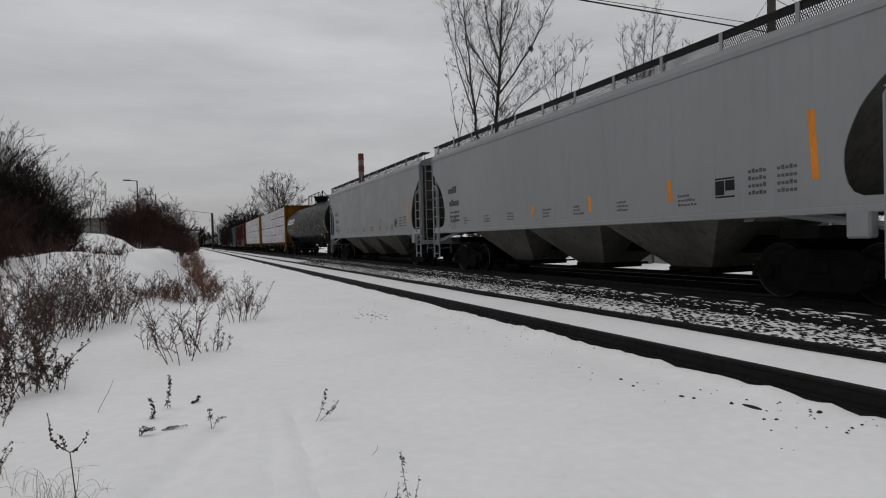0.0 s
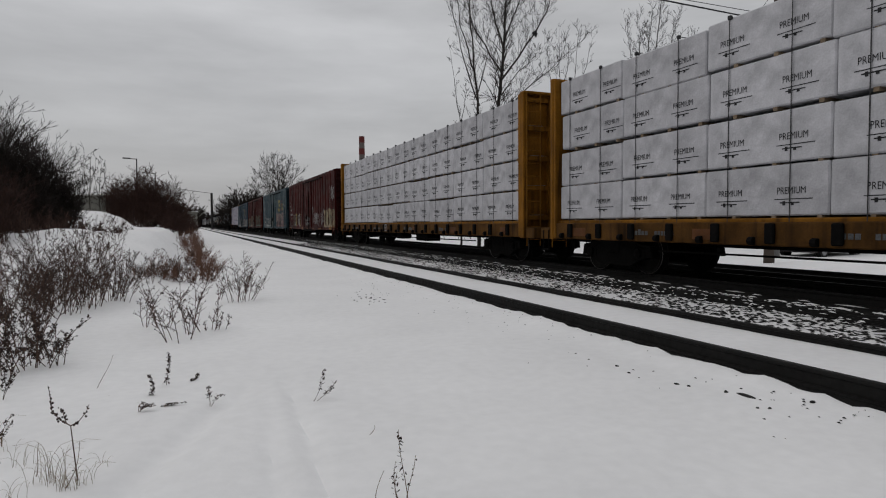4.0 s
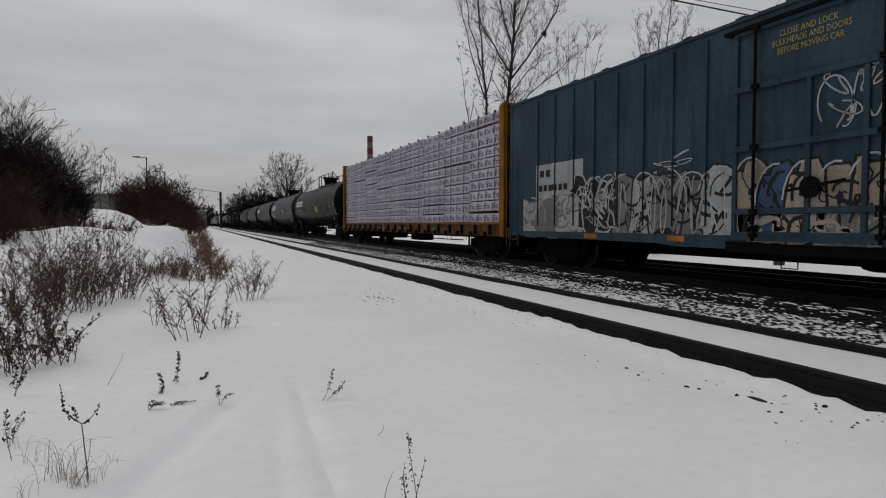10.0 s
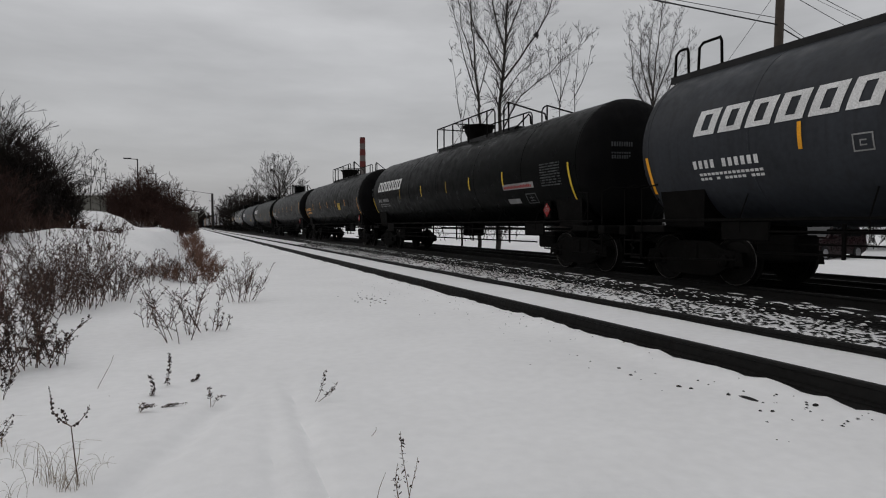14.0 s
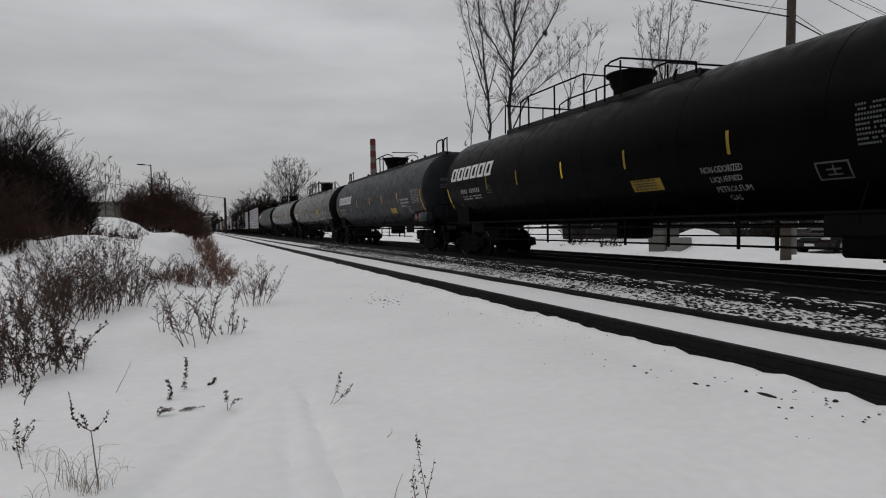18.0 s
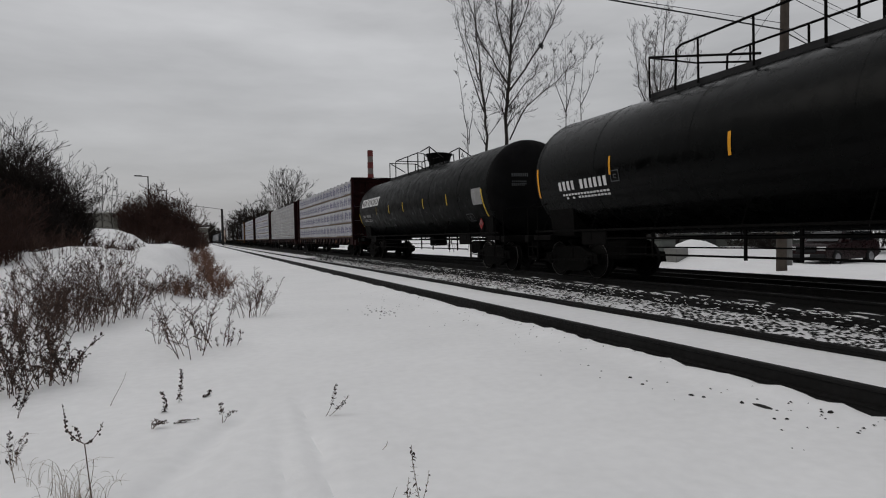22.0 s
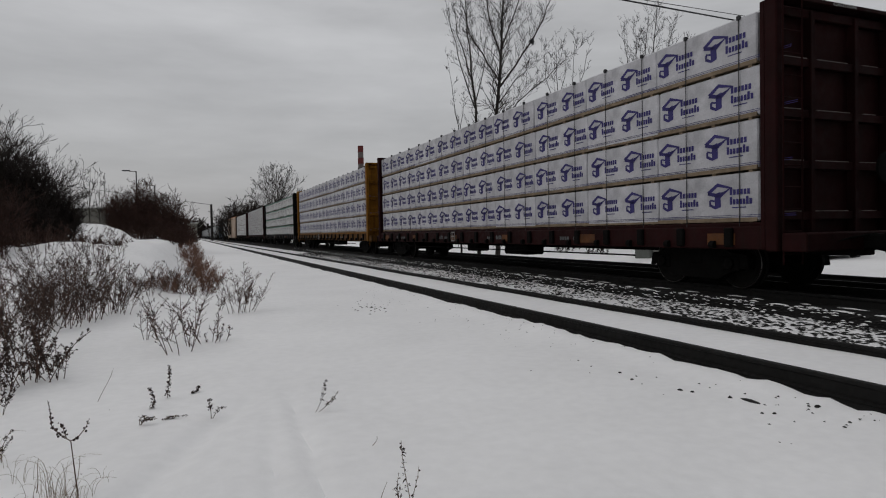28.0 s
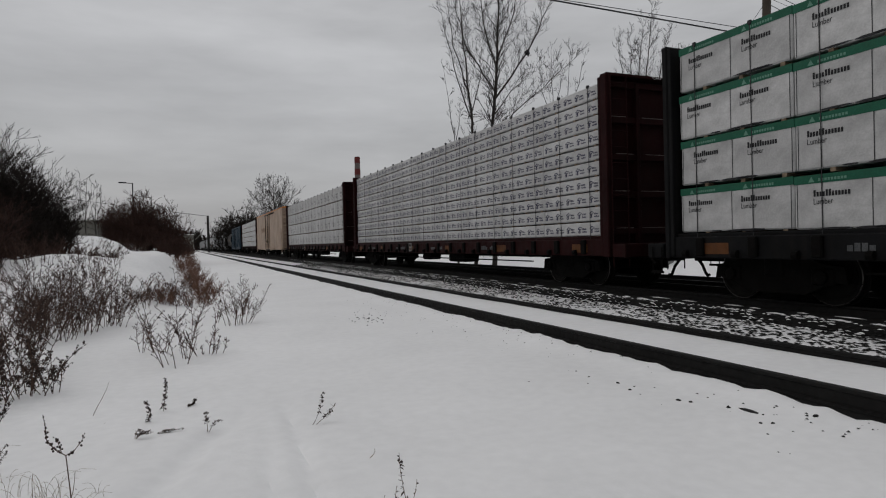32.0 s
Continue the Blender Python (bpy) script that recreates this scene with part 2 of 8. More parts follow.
WIRE = mat("wire", (0.02, 0.02, 0.022), 0.6)


# ---- mesh building ----
class Mesh:
    """Collects vertices and faces; done() gives mesh data."""

    def __init__(self):
        self.v, self.f = [], []

    def add(self, vs, fs):
        o = len(self.v)
        self.v.extend(vs)
        self.f.extend([tuple(i + o for i in f) for f in fs])
        return self

    def box(self, x0, x1, y0, y1, z0, z1, b=0.0):
        if b <= 0:
            vs = [(x, y, z) for x in (x0, x1) for y in (y0, y1) for z in (z0, z1)]
            return self.add(vs, [(0, 1, 3, 2), (4, 6, 7, 5), (0, 4, 5, 1), (2, 3, 7, 6), (0, 2, 6, 4), (1, 5, 7, 3)])
        b = min(b, abs(x1 - x0) * 0.45, abs(y1 - y0) * 0.45, abs(z1 - z0) * 0.45)
        lo, hi = (x0, y0, z0), (x1, y1, z1)
        vs, idx = [], {}
        for sx in (0, 1):
            for sy in (0, 1):
                for sz in (0, 1):
                    s = (sx, sy, sz)
                    for a in range(3):
                        p = []
                        for k in range(3):
                            e = hi[k] if s[k] else lo[k]
                            p.append(e if k == a else e + (-b if s[k] else b))
                        idx[s, a] = len(vs)
                        vs.append(tuple(p))
        fs = []
        for a in range(3):
            u, w = (a + 1) % 3, (a + 2) % 3
            for s in (0, 1):
                q = []
                for su, sw in ((0, 0), (1, 0), (1, 1), (0, 1)):
                    k = [0, 0, 0]
                    k[a], k[u], k[w] = s, su, sw
                    q.append(idx[tuple(k), a])
                fs.append(tuple(q if s else q[::-1]))
            for su in (0, 1):
                for sw in (0, 1):
                    k0, k1 = [0, 0, 0], [0, 0, 0]
                    k0[u] = k1[u] = su
                    k0[w] = k1[w] = sw
                    k1[a] = 1
                    k0, k1 = tuple(k0), tuple(k1)
                    q = (idx[k0, u], idx[k1, u], idx[k1, w], idx[k0, w])
                    fs.append(q if su == sw else q[::-1])
        for s in [(i, j, k) for i in (0, 1) for j in (0, 1) for k in (0, 1)]:
            q = (idx[s, 0], idx[s, 1], idx[s, 2])
            fs.append(q if sum(s) % 2 else q[::-1])
        return self.add(vs, fs)

    def prism(self, profile, a0, a1, axis="y"):
        """A profile of (u, w) points drawn along an axis. axis y: (x, z); axis x: (y, z)."""
        n = len(profile)
        pt = (lambda u, w, a: (u, a, w)) if axis == "y" else (lambda u, w, a: (a, u, w)) if axis == "x" else (lambda u, w, a: (u, w, a))
        vs = [pt(u, w, a0) for u, w in profile] + [pt(u, w, a1) for u, w in profile]
        fs = [(i, (i + 1) % n, n + (i + 1) % n, n + i) for i in range(n)]
        fs += [tuple(range(n))[::-1], tuple(range(n, 2 * n))]
        return self.add(vs, fs)

    def tube(self, pts, r, sides=5, r1=None, cap=True):
        """A round bar along points, tapering from r to r1."""
        pts = [Vector(p) for p in pts]
        n = len(pts)
        r1 = r if r1 is None else r1
        vs, fs = [], []
        ref = None
        for i, p in enumerate(pts):
            d = (pts[min(i + 1, n - 1)] - pts[max(i - 1, 0)])
            d = d.normalized() if d.length > 1e-9 else Vector((0, 0, 1))
            if ref is None:
                ref = Vector((0, 0, 1)) if abs(d.z) < 0.9 else Vector((1, 0, 0))
            u = d.cross(ref)
            u = u.normalized() if u.length > 1e-6 else d.orthogonal().normalized()
            w = u.cross(d).normalized()
            ref = w
            rr = r + (r1 - r) * i / max(1, n - 1)
            for k in range(sides):
                a = 2 * math.pi * k / sides
                vs.append(tuple(p + (u * math.cos(a) + w * math.sin(a)) * rr))
        for i in range(n - 1):
            for k in range(sides):
                k2 = (k + 1) % sides
                fs.append((i * sides + k, i * sides + k2, (i + 1) * sides + k2, (i + 1) * sides + k))
        if cap:
            fs += [tuple(range(sides))[::-1], tuple(range((n - 1) * sides, n * sides))]
        return self.add(vs, fs)

    def lathe(self, prof, centre, axis="y", sides=24):
        """Rings of (radius, offset along the axis) round a centre."""
        vs, fs = [], []
        cx, cy, cz = centre
        for r, o in prof:
            for k in range(sides):
                a = 2 * math.pi * k / sides
                c, s = r * math.cos(a), r * math.sin(a)
                vs.append({"y": (cx + c, cy + o, cz + s), "x": (cx + o, cy + c, cz + s), "z": (cx + c, cy + s, cz + o)}[axis])
        n = len(prof)
        for i in range(n - 1):
            for k in range(sides):
                k2 = (k + 1) % sides
                fs.append((i * sides + k, (i + 1) * sides + k, (i + 1) * sides + k2, i * sides + k2))
        fs += [tuple(range(sides)), tuple(range((n - 1) * sides, n * sides))[::-1]]
        return self.add(vs, fs)

    def data(self, name, material, smooth=False, angle=35):
        me = bpy.data.meshes.new(name)
        me.from_pydata(self.v, [], self.f)
        if smooth:
            bm = bmesh.new()
            bm.from_mesh(me)
            bmesh.ops.recalc_face_normals(bm, faces=bm.faces)
            bm.to_mesh(me)
            bm.free()
            me.polygons.foreach_set("use_smooth", [True] * len(me.polygons))
            me.set_sharp_from_angle(angle=radians(angle))
        me.materials.append(material)
        return me


# small or countless pieces that stay joined
FINE = {"stencil", "car_number", "end_number", "data_stencil", "writing", "scrawl", "tie_down", "bearer", "winch", "cross_bearer", "stem", "twig", "seed_head", "walkway_bracket", "print", "spray_tag", "tag_line", "weld_seam", "underframe", "lock_rod", "crown", "lettering", "platform", "graffiti_detail"}


def part(name, shape, material, parent, label="", smooth=False, angle=35, kind=""):
    me = shape if isinstance(shape, bpy.types.Mesh) else shape.data(name, material, smooth, angle)
    ob = new(name, me)
    if parent is not None:
        ob.parent = parent
    if name in FINE:
        kind = "stuff"
    if label or kind:
        tagged(ob, label, kind=kind)
    return ob


def structure(name, shape, material, label, smooth=False):
    return tagged(part(name, shape, material, None, smooth=smooth), label, name.split("_")[0], kind="structure")


def thing(name, label, category, group=""):
    return tagged(new(name), label, category, group)


FONT_CACHE = {}


def letters(text, height, width=None):
    """Flat polygons of a text in the plane: vertices (u, w) from its lower left corner, and faces."""
    if text not in FONT_CACHE:
        cu = bpy.data.curves.new("lettering", "FONT")
        cu.body, cu.resolution_u = text, 2
        ob = bpy.data.objects.new("lettering", cu)
        me = ob.to_mesh()
        FONT_CACHE[text] = ([(v.co.x, v.co.y) for v in me.vertices], [tuple(p.vertices) for p in me.polygons])
        ob.to_mesh_clear()
        bpy.data.objects.remove(ob)
    vs, fs = FONT_CACHE[text]
    x0, y0 = min(v[0] for v in vs), min(v[1] for v in vs)
    x1, y1 = max(v[0] for v in vs), max(v[1] for v in vs)
    k = height / (y1 - y0)
    kx = width / (x1 - x0) if width else k
    return [((x - x0) * kx, (y - y0) * k) for x, y in vs], fs


def flat_mark(m, x, yc, zc, polys):
    """Thin marks on a side wall at x, seen from -x: polys are (points (u, w), faces), u to the viewer's right, w up."""
    for vs, fs in polys:
        o = len(vs)
        m.add([(x, yc - u, zc + w) for u, w in vs] + [(x + 0.006, yc - u, zc + w) for u, w in vs], fs)


def rect(u0, w0, u1, w1, slant=0.0):
    return [(u0 + slant * w0, w0), (u1 + slant * w0, w0), (u1 + slant * w1, w1), (u0 + slant * w1, w1)], [(0, 1, 2, 3)]


def blob_poly(rng, u, w, ru, rw, n=11, rough=0.25):
    vs = []
    for i in range(n):
        a = 2 * math.pi * i / n
        k = 1 + rng.uniform(-rough, rough)
        vs.append((u + ru * k * math.cos(a), w + rw * k * math.sin(a)))
    return vs, [tuple(range(n))]


def stroke_poly(pts, r):
    """A ribbon of half width r along points in the plane."""
    vs, fs = [], []
    n = len(pts)
    for i, (u, w) in enumerate(pts):
        a, b = pts[max(0, i - 1)], pts[min(n - 1, i + 1)]
        d = math.hypot(b[0] - a[0], b[1] - a[1]) or 1
        nx, ny = -(b[1] - a[1]) / d * r, (b[0] - a[0]) / d * r
        vs += [(u + nx, w + ny), (u - nx, w - ny)]
    fs = [(2 * i, 2 * i + 1, 2 * i + 3, 2 * i + 2) for i in range(n - 1)]
    return vs, fs


# ---- the setting: snow ground, three tracks ----
NEAR_A, NEAR_B = 5.12, 6.62          # rails of the near track, top at z = 0
TRAIN_X, TRAIN_Z = 10.3, 0.15        # centre of the train's track, top of its rails
FAR_X, FAR_Z = 14.7, -0.02           # the track beyond the train


def bump_at(x, y, cx, cy, rx, ry, h):
    d = ((x - cx) / rx) ** 2 + ((y - cy) / ry) ** 2
    return h * math.exp(-d)


def bank_step(k):
    k = max(0.0, min(1.0, k))
    return k * k * (3 - 2 * k)


def snow_height(x, y):
    n = noise.noise((x * 0.35, y * 0.35, 0)) * 0.05 + noise.noise((x * 1.6, y * 1.6, 3.1)) * 0.018 + noise.noise((x * 5, y * 5, 7)) * 0.006
    if x < 5.0:
        z = -0.22 + n * min(1.0, 0.25 + (5.0 - x) * 0.4)
        z += bump_at(x, y, 4.92, y, 0.3, 1, 0.052 + 0.025 * bank_step((y - 4.0) / 6.0) + 0.04 * noise.noise((y * 0.8, 4.0, 1.0)) + 0.035 * noise.noise((y * 2.6, 9.0, 1.0)) + 0.03 * noise.noise((y * 5.0, 2.0, 1.0)))
        # old ruts under the fresh snow
        if 2.0 < y < 9.0 and -1.5 < x < 2.0:
            for xc, k, w, far in ((0.43 + 0.08 * (y - 3.47), 0.030, 0.05, 5.6), (0.70 + 0.06 * (y - 3.35), 0.034, 0.05, 6.8), (-0.39 + 0.384 * (y - 3.8), 0.05, 0.12, 6.6)):
                z -= bump_at(x, y, xc, y, w, 1, k) * max(0.0, min(1.0, (y - 2.2) / 0.6, (far - y) / 1.6))
        # raised bank beside the line, with a ploughed pile on it
        up = bank_step((y - 14.5) / 9.0) * bank_step((0.25 - x + 0.35 * noise.noise((y * 0.25, 1.0, 5.0))) / 1.7)
        z += up * (1.26 + 0.2 * noise.noise((x * 0.7, y * 0.5, 8.0)) + 0.10 * noise.noise((x * 2.0, y * 1.3, 4.0)))
        z += bump_at(x, y, -7.8, 45, 1.0, 2.0, 0.5) + bump_at(x, y, -6.9, 45, 1.0, 2.0, 0.7) + bump_at(x, y, -6.0, 45, 1.0, 2.0, 0.6) + bump_at(x, y, -5.0, 45, 1.1, 2.0, 0.75) + bump_at(x, y, -4.1, 45, 0.8, 2.0, 0.45) + bump_at(x, y, -8.6, 45, 0.9, 2.0, 0.4)
        z += bump_at(x, y, -4.0, 14, 1.6, 3.0, 0.18)
        if x < -1.5:
            z += 0.02 * (-1.5 - x) * (1 if x > -12 else 0) + (0.21 if x <= -12 else 0)
        return z
    if x < 6.9:
        return -0.095 + n * 0.25 - (0.18 if x < NEAR_A + 0.12 else 0)
    if x < 8.7:
        return -0.26 + 0.14 * (x - 6.9) / 1.8 + n * 0.3
    if x < 17.0:
        return -0.45
    z = -0.32 + n * 1.2
    for c in ((22.9, 23.7, 1.6, 1.8, 0.95), (21.6, 22.6, 1.3, 1.5, 0.5), (21.3, 20.5, 1.8, 1.6, 0.35), (20.8, 13.0, 1.6, 3.5, 0.18), (27.5, 26.0, 4.0, 3.0, 0.7), (22.0, 34.0, 3.0, 5.0, 0.5)):
        z += bump_at(x, y, *c)
    return z


def grid_sheet(xs, ys, fn):
    m = Mesh()
    m.v = [(x, y, fn(x, y)) for y in ys for x in xs]
    w = len(xs)
    m.f = [(j * w + i, j * w + i + 1, (j + 1) * w + i + 1, (j + 1) * w + i) for j in range(len(ys) - 1) for i in range(w - 1)]
    return m


def steps(*spans):
    out = []
    for a, b, s in spans:
        n = max(1, round((b - a) / s))
        out += [a + (b - a) * i / n for i in range(n)]
    return out + [spans[-1][1]]


def build_ground():
    xs = steps((-3000, -300, 900), (-300, -40, 40), (-40, -12, 2), (-12, -4, 0.4), (-4, -1.4, 0.14), (-1.4, 1.8, 0.06), (1.8, 4.4, 0.14), (4.4, 7.0, 0.065), (7.0, 9.0, 0.2), (9.0, 17.0, 2.0), (17.0, 17.2, 0.1), (17.2, 34, 0.6), (34, 80, 6), (80, 3000, 500))
    ys = steps((-1500, -60, 240), (-60, 0, 6), (0, 1.6, 0.4), (1.6, 12, 0.12), (12, 30, 0.35), (30, 90, 1.2), (90, 300, 15), (300, 3500, 320))
    structure("ground", grid_sheet(xs, ys, snow_height), SNOW, "flat ground under smooth fresh snow", smooth=True)
    # dark stone bed under the train and the far track
    prof = [(8.35, -0.30), (8.75, -0.02), (9.2, 0.0), (11.6, 0.0), (12.15, -0.08), (12.9, -0.2), (13.2, -0.2), (16.6, -0.17), (17.45, -0.22), (17.5, -0.6), (8.35, -0.6)]
    structure("ballast_bed", Mesh().prism(prof, -250, 900), BALLAST, "bed of dark wet crushed stone under the tracks")


def build_strip():
    # added dark strip that covers the shaded snow gap below the rail foot
    prof = [(4.88, -0.34), (4.94, -0.235), (5.04, -0.178), (5.28, -0.172), (5.34, -0.34)]
    structure("stone_strip", Mesh().prism(prof, -250, 900), BALLAST, "dark wet stones packed under the near rail")


def rail(name, x, z, y0, y1, exposed=0.175):
    prof = [(-0.07, -0.175), (0.07, -0.175), (0.07, -0.16), (0.012, -0.145), (0.012, -0.045), (0.036, -0.035), (0.036, -0.006), (0.03, 0), (-0.03, 0), (-0.036, -0.006), (-0.036, -0.035), (-0.012, -0.045), (-0.012, -0.145), (-0.07, -0.16)]
    return structure(name, Mesh().prism([(x + a, z + b) for a, b in prof], y0, y1), STEEL, "rusty dark steel rail beside snow")


def build_tracks():
    for i, (x, z) in enumerate(((NEAR_A, 0), (NEAR_B, 0), (TRAIN_X - 0.75, TRAIN_Z), (TRAIN_X + 0.75, TRAIN_Z), (FAR_X - 0.75, FAR_Z), (FAR_X + 0.75, FAR_Z))):
        rail("rail_%d" % (i + 1), x, z, -250, 900)
    rng = random.Random(5)
    # snow that lies in soft broken strips along the rail foot
    m = Mesh()

    def flake(x, y, a, b, z, h, n=9):
        vs = [(x + a * math.cos(6.283 * k / n) * rng.uniform(0.55, 1.15), y + b * math.sin(6.283 * k / n) * rng.uniform(0.7, 1.15), z) for k in range(n)]
        m.add(vs + [(x, y, z + h)], [(k, (k + 1) % n, n) for k in range(n)])

    y = -10.0
    while y < 60:
        b = rng.uniform(0.1, 0.34)
        if rng.random() < 0.8:
            flake(9.32 + rng.uniform(-0.05, 0.05), y + b, rng.uniform(0.03, 0.06), b, 0.0, 0.015)
        y += b * 2 * rng.uniform(0.9, 1.9)
    tagged(part("snow_strip", m, SNOW, None), "thin broken strip of snow along the rail foot", "snow", kind="stuff")
    # loose stones on the snowy shoulder, thickening towards the train's track
    m = Mesh()
    for i in range(17000):
        y = 1.5 + 46 * rng.random() ** 1.8
        x = rng.uniform(6.78, 8.95)
        dens = 0.10 + (x - 6.78) * 0.30 + (0.45 if x > 8.3 else 0.0)
        if noise.noise((x * 2.2, y * 0.8, 2)) * 0.75 + noise.noise((x * 7.0, y * 2.6, 5)) * 0.5 + rng.random() > dens + 0.22:
            continue
        r = rng.uniform(0.010, 0.028) * (1 + y * 0.02)
        z = max(snow_height(min(x, 8.69), y), -0.30 + 0.7 * (min(x, 8.75) - 8.35)) + r * 0.2
        q = [(x + rng.uniform(-1, 1) * r * 0.4 + dx * r, y + dy * r * 2.0, z + dz * r * 0.45) for dx, dy, dz in ((1, 0, 0), (-1, 0, 0), (0, 1, 0), (0, -1, 0), (0, 0, 1))]
        m.add(q, [(0, 2, 4), (2, 1, 4), (1, 3, 4), (3, 0, 4)])
    tagged(part("stones", m, STONE, None), "dark crushed stones poking through thin snow", "stones", kind="stuff")
    # snow left between the stones by the train's track
    m = Mesh()
    y = 1.2
    while y < 46:
        y += 0.54
        if rng.random() < 0.75 and y < 16 or rng.random() < 0.25:
            flake(8.95 + rng.uniform(-0.05, 0.05), y, rng.uniform(0.03, 0.07), rng.uniform(0.1, 0.22), 0.0, 0.02)
    for i in range(2600):
        y = 1.0 + 50 * rng.random() ** 1.6
        x = 8.36 + 0.55 * rng.random() ** 1.6
        flake(x, y, rng.uniform(0.010, 0.022), rng.uniform(0.02, 0.07), min(0.008, -0.24 + (x - 8.35) * 0.7 + 0.02), 0.012, 6)
    tagged(part("snow_patches", m, SNOW, None), "small patches of snow among track stones", "snow", kind="stuff")
    # dark clods on the open snow beside the near rail
    for x, y, a, b in ((4.49, 3.88, 0.035, 0.11), (4.23, 4.43, 0.025, 0.03), (4.28, 4.33, 0.02, 0.02), (4.42, 4.03, 0.02, 0.02), (4.75, 3.45, 0.03, 0.02), (4.1, 4.95, 0.02, 0.02), (4.15, 5.2, 0.02, 0.025), (4.3, 3.6, 0.015, 0.015), (4.38, 3.55, 0.02, 0.015), (3.45, 12.2, 0.04, 0.03), (3.3, 12.5, 0.03, 0.03), (3.65, 11.9, 0.035, 0.035)):
        z = snow_height(x, y)
        m = Mesh().lathe([(0.25, 0.0), (0.9, 0.25), (1.0, 0.6), (0.6, 1.0)], (0, 0, 0), "z", 7)
        m.v = [(x + p[0] * a, y + p[1] * b, z - 0.012 + p[2] * 0.022) for p in m.v]
        tagged(part("clod", m, STONE, None), "small dark clod of earth lying on snow", "clod", "clods on the snow")


def build_grit():
    rng = random.Random(77)
    m = Mesh()
    for i in range(170):
        y = 3.0 + 14 * rng.random() ** 1.4
        x = 4.95 - abs(rng.gauss(0, 0.55))
        r = rng.uniform(0.004, 0.014)
        z = snow_height(x, y)
        m.add([(x + r, y, z), (x, y + r * 1.6, z), (x - r, y, z), (x, y - r * 1.3, z), (x, y, z + r * 0.8)], [(0, 1, 4), (1, 2, 4), (2, 3, 4), (3, 0, 4)])
    for i in range(34):
        x, y = 3.45 + rng.gauss(0, 0.22), 12.4 + rng.gauss(0, 0.7)
        r = rng.uniform(0.010, 0.024)
        z = snow_height(x, y)
        m.add([(x + r, y, z), (x, y + r * 1.6, z), (x - r, y, z), (x, y - r * 1.3, z), (x, y, z + r * 0.8)], [(0, 1, 4), (1, 2, 4), (2, 3, 4), (3, 0, 4)])
    tagged(part("grit", m, STONE, None), "dark grit scattered on snow beside the rail", "grit", kind="stuff")


# ---- parts that the rail cars share ----
def wheel_mesh():
    m = Mesh()
    m.lathe([(0.10, -0.09), (0.36, -0.05), (0.40, -0.075), (0.455, -0.07), (0.46, 0.045), (0.50, 0.05), (0.50, 0.075), (0.38, 0.07), (0.34, 0.03), (0.12, 0.05)], (0, 0, 0), "x", 20)
    return m.data("wheel", WHEEL, True, 30)


def side_frame_mesh():
    m = Mesh()
    outer = [(-1.25, 0.36), (-1.2, 0.62), (-0.85, 0.66), (-0.45, 0.82), (0.45, 0.82), (0.85, 0.66), (1.2, 0.62), (1.25, 0.36), (1.0, 0.38), (0.55, 0.16), (-0.55, 0.16), (-1.0, 0.38)]
    m.prism(outer, -0.07, 0.07, "x")
    m.box(-0.1, 0.1, -1.06, -0.66, 0.32, 0.6, 0.03).box(-0.1, 0.1, 0.66, 1.06, 0.32, 0.6, 0.03)
    for y in (-0.16, 0.0, 0.16):
        m.lathe([(0.06, 0.0), (0.06, 0.34)], (0, y, 0.26), "z", 8)
    return m.data("side_frame", TRUCK, False)


WHEEL_ME = wheel_mesh()
FRAME_ME = side_frame_mesh()
AXLE_ME = Mesh().lathe([(0.075, -0.95), (0.075, 0.95)], (0, 0, 0), "x", 8).data("axle", TRUCK, True)
BOLSTER_ME = Mesh().box(-1.1, 1.1, -0.2, 0.2, 0.42, 0.8, 0.04).data("truck", TRUCK)
RIM_ME = Mesh().tube([(-0.076, 0.462 * math.cos(a * math.pi / 12), 0.462 * math.sin(a * math.pi / 12)) for a in range(25)], 0.010, 4, cap=False).data("wheel_rim", RAILTOP, True)
CAP_ME = Mesh().lathe([(0.11, -0.03), (0.10, 0.05), (0.05, 0.07)], (0, 0, 0), "x", 10).data("bearing_cap", TRUCK, True)


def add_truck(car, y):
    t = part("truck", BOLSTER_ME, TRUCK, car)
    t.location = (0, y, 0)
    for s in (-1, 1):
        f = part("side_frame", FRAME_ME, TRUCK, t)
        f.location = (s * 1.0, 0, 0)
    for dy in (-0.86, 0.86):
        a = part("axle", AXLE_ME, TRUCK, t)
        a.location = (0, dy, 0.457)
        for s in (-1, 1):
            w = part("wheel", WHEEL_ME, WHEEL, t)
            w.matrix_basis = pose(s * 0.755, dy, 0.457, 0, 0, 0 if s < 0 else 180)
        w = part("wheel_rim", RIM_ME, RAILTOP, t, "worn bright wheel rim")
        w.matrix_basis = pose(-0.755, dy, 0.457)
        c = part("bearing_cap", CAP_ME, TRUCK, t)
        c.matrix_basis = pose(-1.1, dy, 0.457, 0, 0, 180)


